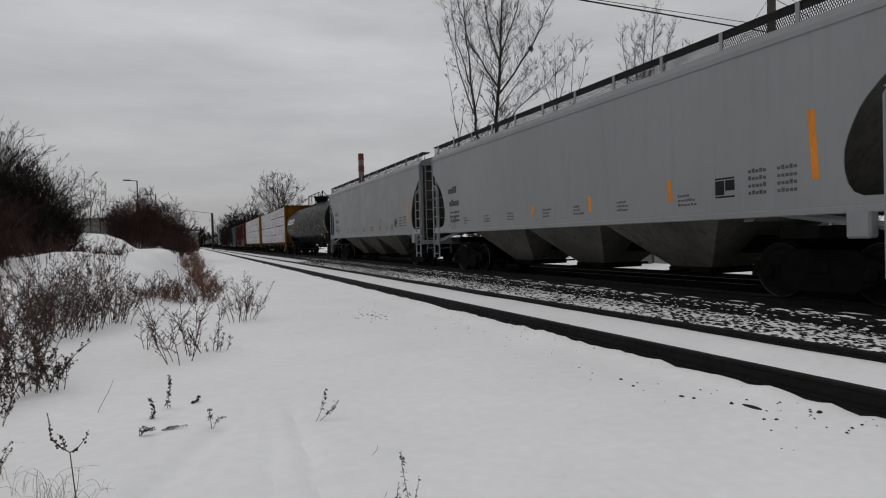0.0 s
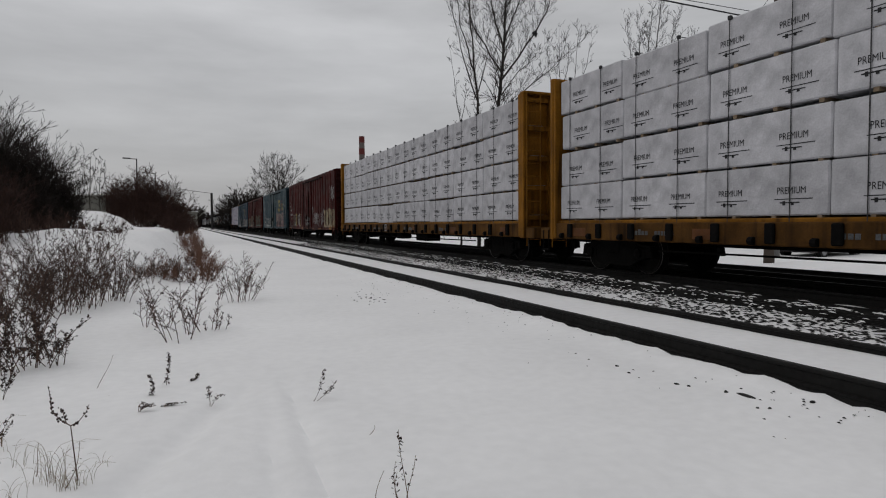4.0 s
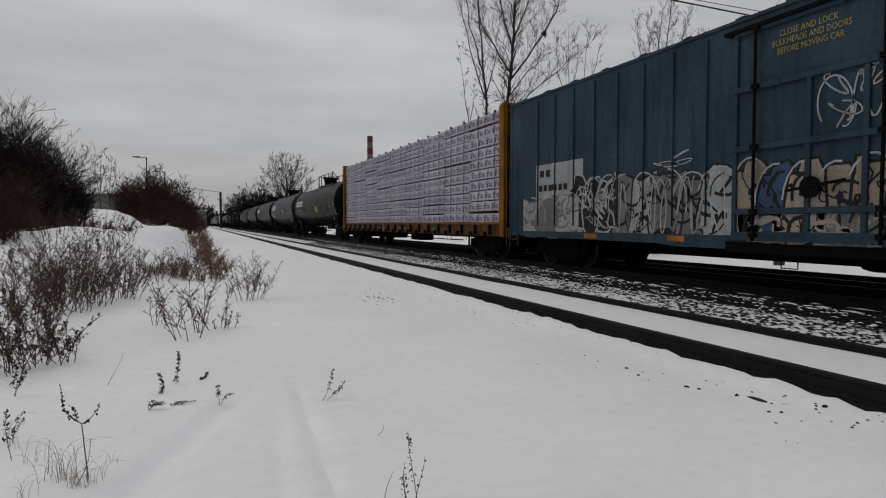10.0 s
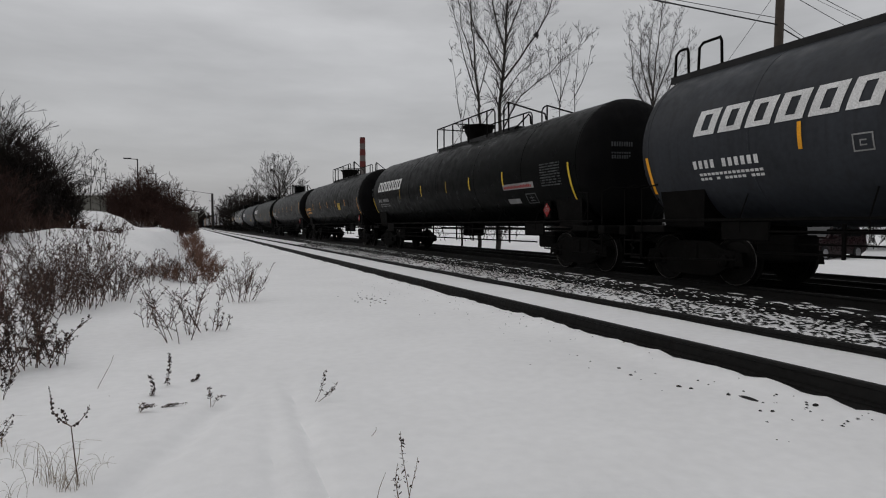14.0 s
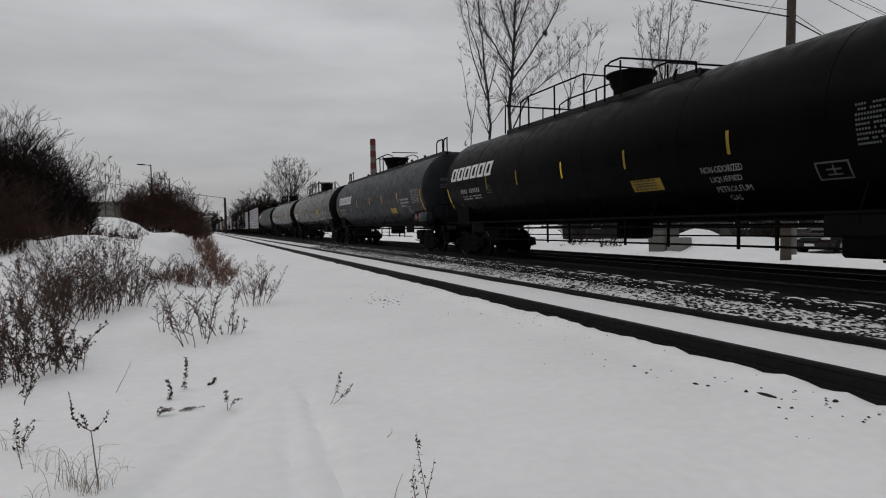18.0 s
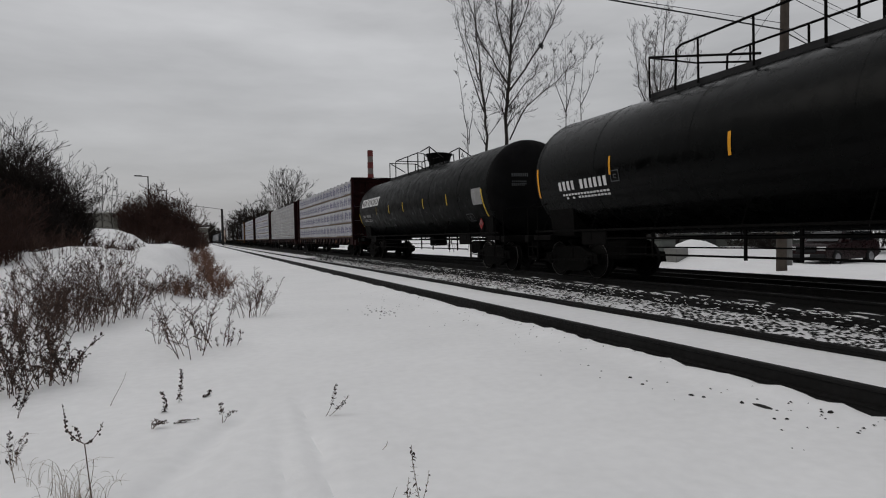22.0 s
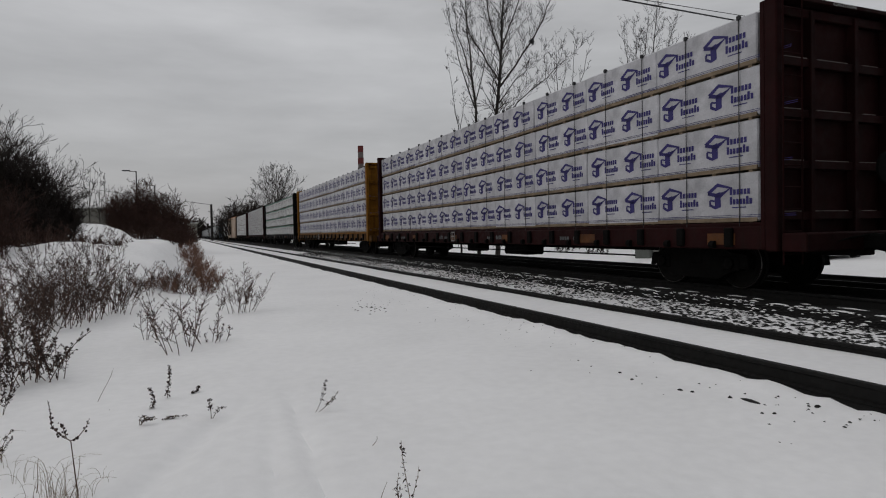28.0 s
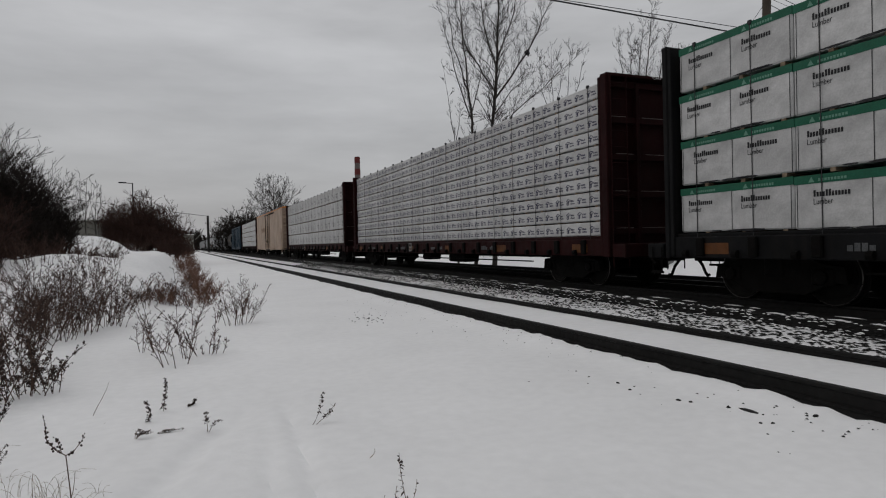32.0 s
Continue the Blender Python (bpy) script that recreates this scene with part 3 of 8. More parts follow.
COUPLER_ME = Mesh().box(-0.12, 0.12, -0.45, 0.45, 0.72, 0.98, 0.03).box(-0.2, 0.2, 0.28, 0.52, 0.66, 1.04, 0.05).data("coupler", TRUCK)
HOSE_ME = Mesh().tube([(-0.42, -0.25, 0.74), (-0.42, 0.1, 0.68), (-0.4, 0.3, 0.5), (-0.36, 0.42, 0.34), (-0.3, 0.55, 0.27), (-0.22, 0.66, 0.3)], 0.032, 6).data("air_hose", TRUCK, True)
LEVER_ME = Mesh().tube([(-1.48, -0.32, 0.62), (-1.42, -0.1, 0.72), (-0.5, -0.05, 0.92), (0.0, 0.05, 0.98), (0.5, -0.05, 0.92), (1.42, -0.1, 0.72)], 0.018, 5).box(-1.5, -1.44, -0.5, -0.2, 0.42, 0.47).tube([(-1.47, -0.48, 0.45), (-1.47, -0.48, 0.95)], 0.014, 4).tube([(-1.47, -0.22, 0.45), (-1.47, -0.22, 0.95)], 0.014, 4).data("cut_lever", TRUCK)


def add_couplers(car, near, far=None):
    far = near if far is None else far
    for s, half in ((-1, near), (1, far)):
        for name, me in (("coupler", COUPLER_ME), ("air_hose", HOSE_ME), ("cut_lever", LEVER_ME)):
            c = part(name, me, TRUCK, car)
            c.matrix_basis = pose(0, s * (half + 0.25), 0, 0, 0, 0 if s > 0 else 180)


def ladder(x, y, z0, z1, w=0.42, n=None, along="y", r=0.014):
    m = Mesh()
    n = n or max(2, int((z1 - z0) / 0.36))
    a, b = ((x, y - w / 2), (x, y + w / 2)) if along == "y" else ((x - w / 2, y), (x + w / 2, y))
    for p in (a, b):
        m.tube([(p[0], p[1], z0), (p[0], p[1], z1)], r * 1.3, 4)
    for i in range(n):
        z = z0 + (z1 - z0) * (i + 0.5) / n
        m.tube([(*a, z), (*b, z)], r, 4)
    return m


def word_bars(rng, u, w, width, height, letters_n=7):
    """Unreadable writing as plain bars."""
    out, p = [], 0.0
    k = width / letters_n
    for i in range(letters_n):
        h = height * rng.choice((0.72, 0.72, 1.0))
        out.append(rect(u + p, w, u + p + k * 0.8, w + h))
        p += k
    return out


def text_poly(text, u, w, height, width=None):
    vs, fs = letters(text, height, width)
    return [(a + u, b + w) for a, b in vs], fs


# ---- covered hoppers ----
def build_hopper(label, seed, grime=0.0):
    rng = random.Random(seed)
    car = thing("covered_hopper", label, "rail car", "cars of the train")
    L, W, Z0, Z1 = 8.55, 1.56, 1.42, 4.2
    m = Mesh()
    # side sheets with the rounded cut at both ends
    for s in (-1, 1):
        pts = []
        for e in (-1, 1):
            cut = [(0.0, Z0), (0.0, 1.58), (0.86, 1.60), (0.99, 1.66), (1.07, 1.78), (1.12, 1.95), (1.13, 2.1), (1.12, 2.27), (1.07, 2.45), (1.0, 2.62), (0.9, 2.82), (0.78, 2.98), (0.62, 3.14), (0.45, 3.28), (0.1, 3.62), (0.0, 3.75), (0.0, Z1)]
            seq = [(e * (L - d), z) for d, z in cut]
            pts.append(seq)
        outline = pts[0][::-1] + pts[1]
        m.prism(outline, s * W - 0.012, s * W + 0.012, "x")
    part("body_side", m, HOPGREY, car)
    # roof, rounded at the eaves
    prof = [(-W, Z1 - 0.02), (-W, Z1 + 0.03), (-W + 0.10, Z1 + 0.16), (-0.8, Z1 + 0.34), (0, Z1 + 0.38), (0.8, Z1 + 0.34), (W - 0.10, Z1 + 0.16), (W, Z1 + 0.03), (W, Z1 - 0.02)]
    part("roof", Mesh().prism(prof, -L, L), HOPGREY, car, smooth=True)
    m = Mesh().box(-W - 0.035, -W, -L, L, Z1 - 0.10, Z1 + 0.02, 0.015).box(W, W + 0.035, -L, L, Z1 - 0.10, Z1 + 0.02, 0.015)
    part("top_chord", m, HOPGREY, car)
    m = Mesh().box(-W - 0.03, -W + 0.05, -L, L, Z0 - 0.06, Z0 + 0.05, 0.015).box(W - 0.05, W + 0.03, -L, L, Z0 - 0.06, Z0 + 0.05, 0.015)
    part("side_sill", m, HOPGREY, car)
    # sloped end sheets
    for e in (-1, 1):
        m = Mesh()
        m.add([(-W + 0.02, e * (L - 0.3), 4.2), (W - 0.02, e * (L - 0.3), 4.2), (W - 0.02, e * (L - 2.7), 1.3), (-W + 0.02, e * (L - 2.7), 1.3), (-W + 0.02, e * (L - 2.9), 1.3), (W - 0.02, e * (L - 2.9), 1.3), (W - 0.02, e * (L - 0.6), 4.2), (-W + 0.02, e * (L - 0.6), 4.2)], [(0, 1, 2, 3), (7, 6, 5, 4), (0, 3, 4, 7), (1, 6, 5, 2)])
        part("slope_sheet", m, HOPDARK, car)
    # hopper bays
    k = 3.45
    for c in (-k, 0.0, k):
        m = Mesh()
        a, b, d = 1.68, 0.55, 0.52
        top = [(-W + 0.03, c - a, Z0), (W - 0.03, c - a, Z0), (W - 0.03, c + a, Z0), (-W + 0.03, c + a, Z0)]
        bot = [(-0.55, c - b, 0.42), (0.55, c - b, 0.42), (0.55, c + b, 0.42), (-0.55, c + b, 0.42)]
        m.add(top + bot, [(0, 1, 5, 4), (1, 2, 6, 5), (2, 3, 7, 6), (3, 0, 4, 7), (4, 5, 6, 7)])
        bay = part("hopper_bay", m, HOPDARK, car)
        part("outlet_gate", Mesh().box(-0.62, 0.62, c - 0.58, c + 0.58, 0.30, 0.43, 0.02).tube([(-1.3, c, 0.36), (1.3, c, 0.36)], 0.03, 6), TRUCK, bay)
    # running boards on the roof
    for s in (-1, 1):
        m = Mesh()
        for i in range(12):
            y = -L + 0.4 + i * (2 * L - 0.8) / 11
            m.box(s * 1.46 - 0.012, s * 1.46 + 0.012, y - 0.035, y + 0.035, Z1 + 0.12, Z1 + 0.46)
        part("walkway_bracket", m, HOPGREY, car)
    m = Mesh()
    for i in range(9):
        x = -1.42 + i * 0.035
        m.box(x, x + 0.006, -L - 0.1, L + 0.1, Z1 + 0.44, Z1 + 0.475)
    for i in range(90):
        y = -L - 0.1 + i * (2 * L + 0.2) / 89
        m.box(-1.43, -1.12, y - 0.008, y + 0.008, Z1 + 0.445, Z1 + 0.47)
    m.box(-1.45, -1.435, -L - 0.1, L + 0.1, Z1 + 0.455, Z1 + 0.475).box(-1.45, -1.435, -L - 0.1, L + 0.1, Z1 + 0.07, Z1 + 0.09)
    for lean in (-0.09, 0.09):
        for i in range(430):
            y = -L + i * 2 * L / 429
            m.add([(-1.442 - lean * 0.02, y - 0.007 - lean, Z1 + 0.08), (-1.442 - lean * 0.02, y + 0.007 - lean, Z1 + 0.08), (-1.442 - lean * 0.02, y + 0.007 + lean, Z1 + 0.46), (-1.442 - lean * 0.02, y - 0.007 + lean, Z1 + 0.46)], [(0, 1, 2, 3)])
    part("walkway", m, GRATE, car, "dark open steel grating walkway")
    m = Mesh()
    for c in range(6):
        y = -6.6 + c * 2.64
        part("roof_hatch", Mesh().box(-0.35, 0.35, y - 0.7, y + 0.7, Z1 + 0.36, Z1 + 0.48, 0.03), HOPGREY, car)
    # ends: stub sill, posts, ladders
    part("centre_sill", Mesh().box(-0.18, 0.18, -L - 0.3, L + 0.3, 0.72, 1.05, 0.02), TRUCK, car)
    for e in (-1, 1):
        m = Mesh()
        for s in (-1, 1):
            m.box(s * 1.45 - 0.05, s * 1.45 + 0.05, e * (L - 0.15) - 0.05, e * (L - 0.15) + 0.05, 1.0, 4.2)
            m.tube([(s * 1.4, e * (L - 0.2), 1.1), (s * 1.4, e * (L - 2.5), 1.45)], 0.06, 4)
        m.box(-1.5, 1.5, e * (L - 0.1) - 0.15, e * (L - 0.1) + 0.15, 0.95, 1.12, 0.02)
        part("bolster", Mesh().box(-1.5, 1.5, e * (L - 1.9) - 0.35, e * (L - 1.9) + 0.35, 1.0, 1.2, 0.02), TRUCK, car)
        part("end_frame", m, HOPGREY, car)
        yl = e * (L - 0.05)
        part("ladder_rail", Mesh().box(-1.60, -1.56, yl - 0.03, yl + 0.03, 0.45, Z1, 0.006), HOPGREY, car)
        part("ladder_rail", Mesh().tube([(-1.58, yl - e * 0.5, 0.45), (-1.58, yl - e * 0.5, 2.95), (-1.58, yl - e * 0.4, 3.08), (-1.58, yl, 3.2)], 0.026, 5), HOPGREY, car)
        for k in range(8):
            part("rung", Mesh().tube([(-1.58, yl - e * 0.5, 0.6 + 0.35 * k), (-1.58, yl, 0.6 + 0.35 * k)], 0.016, 5), HOPGREY, car)
        part("end_ladder", ladder(-1.1, e * (L + 0.02), 0.6, 4.5, 0.46, along="x"), HOPGREY, car)
        add_truck(car, e * (L - 1.9))
    add_couplers(car, L + 0.15)
    m = Mesh().box(-1.6, -1.4, -L + 0.75, -L + 1.1, 1.0, 1.40, 0.03)
    part("side_bracket", m, HOPGREY, car)
    # markings
    X = -W - 0.014
    m = Mesh()
    for y, z, h in ((-L + 1.6, 1.9, 1.05), (-L + 4.6, 1.75, 0.42), (-L + 7.2, 1.7, 0.34), (-L + 9.8, 1.7, 0.3)):
        m = Mesh()
        flat_mark(m, X, y, z, [rect(0, 0, 0.11, h, -0.06)])
        part("reflector", m, ORANGE, car)
    m, m2 = Mesh(), Mesh()
    for c, y in enumerate((-L + 2.2, -L + 2.75)):
        for i in range(4):
            flat_mark(m, X, y, 1.75 + i * 0.12, word_bars(rng, 0, 0, 0.36, 0.07, 5))
    for i in range(7):
        y = -L + 4.2 + i * 1.7 + rng.uniform(-0.3, 0.3)
        for j in range(3):
            flat_mark(m, X, y, 1.65 + j * 0.085, word_bars(rng, 0, 0, rng.uniform(0.25, 0.5), 0.05, 6))
    part("stencil", m, FAINT, car, "small faded stencilled data")
    m = Mesh()
    flat_mark(m, X, L - 1.5, 2.75, word_bars(rng, 0, 0, 0.75, 0.24, 4))
    flat_mark(m, X, L - 1.6, 2.3, word_bars(rng, 0, 0, 0.85, 0.24, 5))
    for i in range(3):
        flat_mark(m, X, L - 1.65, 2.05 - 0.15 * i, word_bars(rng, 0, 0, 0.8, 0.07, 8))
    part("car_number", m, BLACK, car, "black painted number as plain bars")
    flat_mark(m2, X, -L + 3.45, 1.74, [rect(0, 0, 0.42, 0.03), rect(0, 0.05, 0.2, 0.3), rect(0.22, 0.12, 0.42, 0.3), rect(0, 0.32, 0.42, 0.35)])
    part("data_panel", m2, BLACK, car)
    # scrawled line tags in faded marker
    m = Mesh()
    for i in range(9 if grime else 5):
        y, z = rng.choice((-L + 4.9, -L + 5.6, L - 1.6, L - 1.5, L - 1.7) if grime else (L - 1.5, L - 1.6)) + rng.uniform(-0.3, 0.3), rng.uniform(1.55, 1.95)
        p, q = [], (0.0, 0.0)
        for j in range(14):
            q = (q[0] + rng.uniform(-0.04, 0.09), max(-0.1, min(0.3, q[1] + rng.uniform(-0.16, 0.16))))
            p.append(q)
        flat_mark(m, X - 0.001, y, z, [stroke_poly(p, 0.006)])
    part("scrawl", m, BLACK, car, "thin dark scrawled tag lines")
    return car


# ---- tank cars ----
def on_tank(m, R, cz, yc, ang, polys, lift=0.012):
    """Lay marks round a horizontal cylinder; w runs up along the shell from the angle ang (degrees above the middle)."""
    for vs, fs in polys:
        o = []
        for u, w in vs:
            a = radians(ang) + w / R
            o.append((-(R + lift) * math.cos(a), yc - u, cz + (R + lift) * math.sin(a)))
        m.add(o, fs)


def strip(u0, w0, u1, w1, n=6, lean=0.0, slant=0.0):
    """An upright band cut into short pieces, so that it follows a round shell."""
    vs, fs = [], []
    for i in range(n + 1):
        w = w0 + (w1 - w0) * i / n
        s = slant * w + lean * math.sin(math.pi * i / n)
        vs += [(u0 + s, w), (u1 + s, w)]
    fs = [(2 * i, 2 * i + 1, 2 * i + 3, 2 * i + 2) for i in range(n)]
    return vs, fs


def block_logo(u, w, h, n=6):
    """A row of slanted square rings, standing for a company's wordmark."""
    out, k, s, t = [], h * 0.98, 0.22, h * 0.27
    for i in range(n):
        a = u + i * k
        b = a + k * 0.84
        out += [strip(a, w, a + t, w + h, 5, slant=s), strip(b - t, w, b, w + h, 5, slant=s), strip(a + t, w + h - t * 0.7, b - t, w + h, 2, slant=s), strip(a + t, w, b - t, w + t * 0.7, 2, slant=s)]
    return out


# handrails on top of a tank: runs as (along, height) paths, then posts, cross rails and the walkway's span
RAILS = {
    "long": (([(1.93, 0), (1.93, 0.74), (1.8, 0.78), (0.35, 0.77), (-2.95, 0.77), (-3.12, 0.74), (-3.21, 0.62), (-3.22, 0)], [(-3.84, 0), (-3.85, 0.66), (-3.95, 0.76), (-4.14, 0.79), (-6.34, 0.06), (-6.42, 0.0)], [(-4.57, 0), (-5.43, 0.2), (-5.52, 0.12), (-5.55, 0)]), (1.24, 0.35, -1.12, -2.61, -4.17), (1.93, 0.35), (-4.6, 2.0)),
    "offset": (([(5.05, 0), (5.03, 0.8), (2.5, 0.06)], [(4.0, 0), (3.98, 0.72), (3.85, 0.78), (0.5, 0.76), (-0.3, 0.6), (-0.45, 0)], [(0.1, 0.76), (-1.0, 0.82), (-2.65, 0.12), (-2.66, 0)], [(-1.4, 0), (-1.5, 0.22), (-2.2, 0.22), (-2.25, 0)]), (2.01, 0.55, -1.0), (5.03, 4.0), (-2.7, 5.2)),
    "mid": (([(6.2, 0), (6.2, 0.8), (3.25, 0.06)], [(5.4, 0), (5.36, 0.74), (5.2, 0.8), (1.46, 0.8), (1.46, 0.1)], [(0.47, 0), (0.47, 0.72), (0.2, 0.84), (-0.1, 0.86), (-1.95, 0.2), (-2.0, 0)], [(-1.45, 0), (-1.5, 0.2), (-1.9, 0.2)]), (4.75, 3.4, 2.0, 0.1), (6.2, 1.46, 0.47), (-2.0, 6.3)),
    "procor": (([(5.69, 0), (5.65, 0.8), (2.27, 0.06)], [(4.7, 0), (4.6, 0.7), (4.12, 0.8), (1.14, 0.8), (1.14, 0)], [(0.24, 0), (0.22, 0.74), (0.0, 0.82), (-0.4, 0.82), (-2.85, 0.1), (-2.85, 0)], [(-2.2, 0), (-2.3, 0.1)]), (4.1, 2.6, -0.4), (5.65, 1.14, 0.22), (-2.9, 5.7)),
    "short": (([(1.58, 0), (1.57, 0.74), (0.9, 0.78), (0.08, 0.8), (-0.9, 0.78), (-1.7, 0.6), (-1.8, 0)], [(-2.6, 0), (-2.75, 0.14), (-3.4, 0.16), (-3.5, 0)]), (0.75, 0.08), (1.57, -1.7), None)}
DOMES = {"flare": [(0.45, -0.2), (0.45, 0.22), (0.52, 0.32), (0.56, 0.52), (0.63, 0.54), (0.63, 0.60), (0.35, 0.65), (0.06, 0.66)], "pan": [(0.5, -0.2), (0.5, 0.22), (0.56, 0.3), (0.66, 0.58), (0.74, 0.60), (0.74, 0.66), (0.4, 0.70), (0.06, 0.71)], "drum": [(0.52, -0.2), (0.52, 0.64), (0.55, 0.65), (0.55, 0.70), (0.2, 0.74), (0.06, 0.75)]}


def ring_box(u0, w0, u1, w1, t=0.03):
    return [strip(u0, w0, u1, w0 + t, 1), strip(u0, w1 - t, u1, w1, 1), strip(u0, w0, u0 + t, w1, 3), strip(u1 - t, w0, u1, w1, 3)]


def build_tank(label, paint, near, far, seed, logo=0.0, logo_y=8.0, logo_ang=1.0, rails="long", dome="flare", dome_y=-0.15, refl=(5.3, 2.6, 0.0, -2.65, -5.15), stripe=None, end_y=None, data_y=-7.2, data_w=1.1, box_y=-6.4, box_ang=-40, placard_y=-7.55, yellow=None, marks=(), number=(7.6, 6.0), number_ang=-16, warn=False, stripes="yellow", number_mat=DULLWHITE, reservoir=False, head=None, rail_shift=0.0, R=1.6, cz=2.69):
    """near, far: from the car's origin to its two tank heads."""
    rng = random.Random(seed)
    car = thing("tank_car", label, "rail car", "cars of the train")
    ends = ((-1, near), (1, far))
    prof = [(max(0.02, R * math.sin(math.pi / 16 * i)), 0.62 * (1 - math.cos(math.pi / 16 * i))) for i in range(9)]
    # heads get their own colour, with the shade between cars painted in
    for e, B in ends:
        part("tank_head", Mesh().lathe([(r, e * (B - o)) for r, o in prof], (0, 0, cz), "y", 56), head or HEADSHADE, car, "rounded tank end with shade put into its colour", smooth=True, angle=60)
    part("tank_shell", Mesh().lathe([(R, -near + 0.62), (R, -near + 2.2), (R * 1.002, 0.0), (R, far - 2.2), (R, far - 0.62)], (0, 0, cz), "y", 56), paint, car, smooth=True, angle=25)
    m = Mesh()
    for y in (-near + 0.68, -near * 0.66, -near * 0.34, 0.0, far * 0.34, far * 0.66, far - 0.68):
        m.lathe([(R, y - 0.02), (R + 0.007, y - 0.012), (R + 0.007, y + 0.012), (R, y + 0.02)], (0, 0, cz), "y", 56)
    part("weld_seam", m, paint, car, smooth=True)
    for e, B in ends:
        add_truck(car, e * (B - 1.35))
        m = Mesh().box(-1.45, 1.45, e * (B - 0.55) - 0.45, e * (B - 0.55) + 0.45, 0.98, 1.12, 0.02)
        m.box(-0.2, 0.2, e * (B - 1.2) - 1.7, e * (B - 1.2) + 1.7, 0.72, 1.1, 0.03)
        m.box(-1.5, 1.5, e * (B + 0.22) - 0.12, e * (B + 0.22) + 0.12, 0.92, 1.12, 0.02)
        part("stub_sill", m, TRUCK, car)
        for s in (-1, 1):
            m = Mesh()
            c = e * (B - 1.35)
            m.add([(s * 1.25, c - 0.5, 1.1), (s * 1.25, c + 0.5, 1.1), (s * 1.35, c + 0.6, 2.0), (s * 1.35, c - 0.6, 2.0), (s * 0.3, c - 0.5, 1.0), (s * 0.3, c + 0.5, 1.0)], [(0, 1, 2, 3), (0, 4, 5, 1), (0, 3, 4), (1, 5, 2), (3, 2, 5, 4)])
            part("saddle", m, TRUCK, car)
        m = Mesh()
        for s in (-1, 1):
            m.tube([(s * 1.45, e * (B + 0.2), 0.45), (s * 1.45, e * (B + 0.2), 1.9), (s * 1.2, e * (B + 0.2), 2.0)], 0.018, 5)
            m.tube([(s * 1.45, e * (B - 0.35), 0.45), (s * 1.45, e * (B - 0.35), 1.9), (s * 1.45, e * (B - 0.8), 1.95)], 0.018, 5)
            for z in (0.5, 0.8):
                m.tube([(s * 1.45, e * (B + 0.2), z), (s * 1.45, e * (B - 0.35), z)], 0.02, 5)
        m.tube([(-1.2, e * (B + 0.2), 2.0), (1.2, e * (B + 0.2), 2.0)], 0.018, 5)
        part("end_handrail", m, TRUCK, car)
        # skirt of brake rigging and shackles that hangs round the truck
        m = Mesh().box(-1.42, -1.36, e * (B - 2.9) - 0.5, e * (B - 2.9) + 0.5, 0.86, 1.2, 0.02)
        m.tube([(-1.25, e * (B - 2.6), 0.5), (-1.25, e * (B - 0.1), 0.42)], 0.02, 5)
        m.box(-0.9, -0.3, e * (B - 3.1) - 0.4, e * (B - 3.1) + 0.4, 0.5, 0.95, 0.05)
        part("brake_rigging", m, TRUCK, car)
    add_couplers(car, near - 0.1, far - 0.1)
    m = Mesh()
    for s in (-1, 1):
        m.tube([(s * 1.42, -near + 0.2, 1.22), (s * 1.42, far - 0.2, 1.22)], 0.03, 5)
        m.tube([(s * 1.40, -near + 2.4, 1.02), (s * 1.40, far - 2.4, 1.02)], 0.018, 5)
        for i in range(9):
            y = -near + 0.6 + i * (near + far - 1.2) / 8
            m.tube([(s * 1.42, y, 1.0), (s * 1.42, y, 1.24), (s * 1.2, y, 1.75)], 0.014, 4)
    part("side_rail", m, TRUCK, car)
    m = Mesh().tube([(-0.5, -near + 2.5, 1.0), (-0.5, far - 2.5, 1.0)], 0.03, 5).box(-0.3, 0.3, -0.35, -0.1, 0.72, 1.2, 0.04).box(-0.25, 0.25, 0.25, 0.45, 0.72, 1.2, 0.04)
    m.tube([(-1.25, -near + 3.0, 0.66), (-1.25, far - 3.0, 0.66)], 0.022, 5).tube([(-0.9, -near + 2.6, 0.84), (-0.9, far - 2.6, 0.8)], 0.016, 5)
    for y in (-5.2, -4.4, -2.6, -1.2, 1.1, 2.2, 4.6):
        m.box(-1.27, -1.23, y - 0.025, y + 0.025, 0.6, 1.15)
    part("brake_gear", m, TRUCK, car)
    if reservoir:
        y = -near + 1.1
        part("air_reservoir", Mesh().lathe([(0.05, -0.62), (0.22, -0.56), (0.27, -0.42), (0.27, 0.42), (0.22, 0.56), (0.05, 0.62)], (-1.24, y, 1.5), "y", 16), paint, car, smooth=True)
    top = cz + R
    part("dome", Mesh().lathe(DOMES[dome], (0, dome_y, top), "z", 24), TRUCK if dome != "drum" else paint, car, smooth=True)
    runs, posts, cross, span = RAILS[rails]
    runs = [[(y + rail_shift, h) for y, h in path] for path in runs]
    posts, cross = [y + rail_shift for y in posts], [y + rail_shift for y in cross]
    span = (span[0] + rail_shift, span[1] + rail_shift) if span else (-near + 0.3, far - 0.3)
    m = Mesh()
    for i in range(6):
        x = -0.62 + i * 0.05
        m.box(x, x + 0.012, span[0], span[1], top - 0.07, top - 0.02)
    m.box(-0.66, -0.64, span[0], span[1], top - 0.16, top - 0.01)
    part("platform", m, GRATE, car, "dark steel grating platform")
    for s in (-1, 1):
        for path in runs:
            part("handrail", Mesh().tube([(s * 0.72, y, top - 0.12 + h + (0.12 if h else 0)) for y, h in path], 0.026, 5), TRUCK, car)
        for y in posts:
            part("rail_post", Mesh().tube([(s * 0.72, y, top - 0.12), (s * 0.72, y, top + 0.77)], 0.03, 4), TRUCK, car)
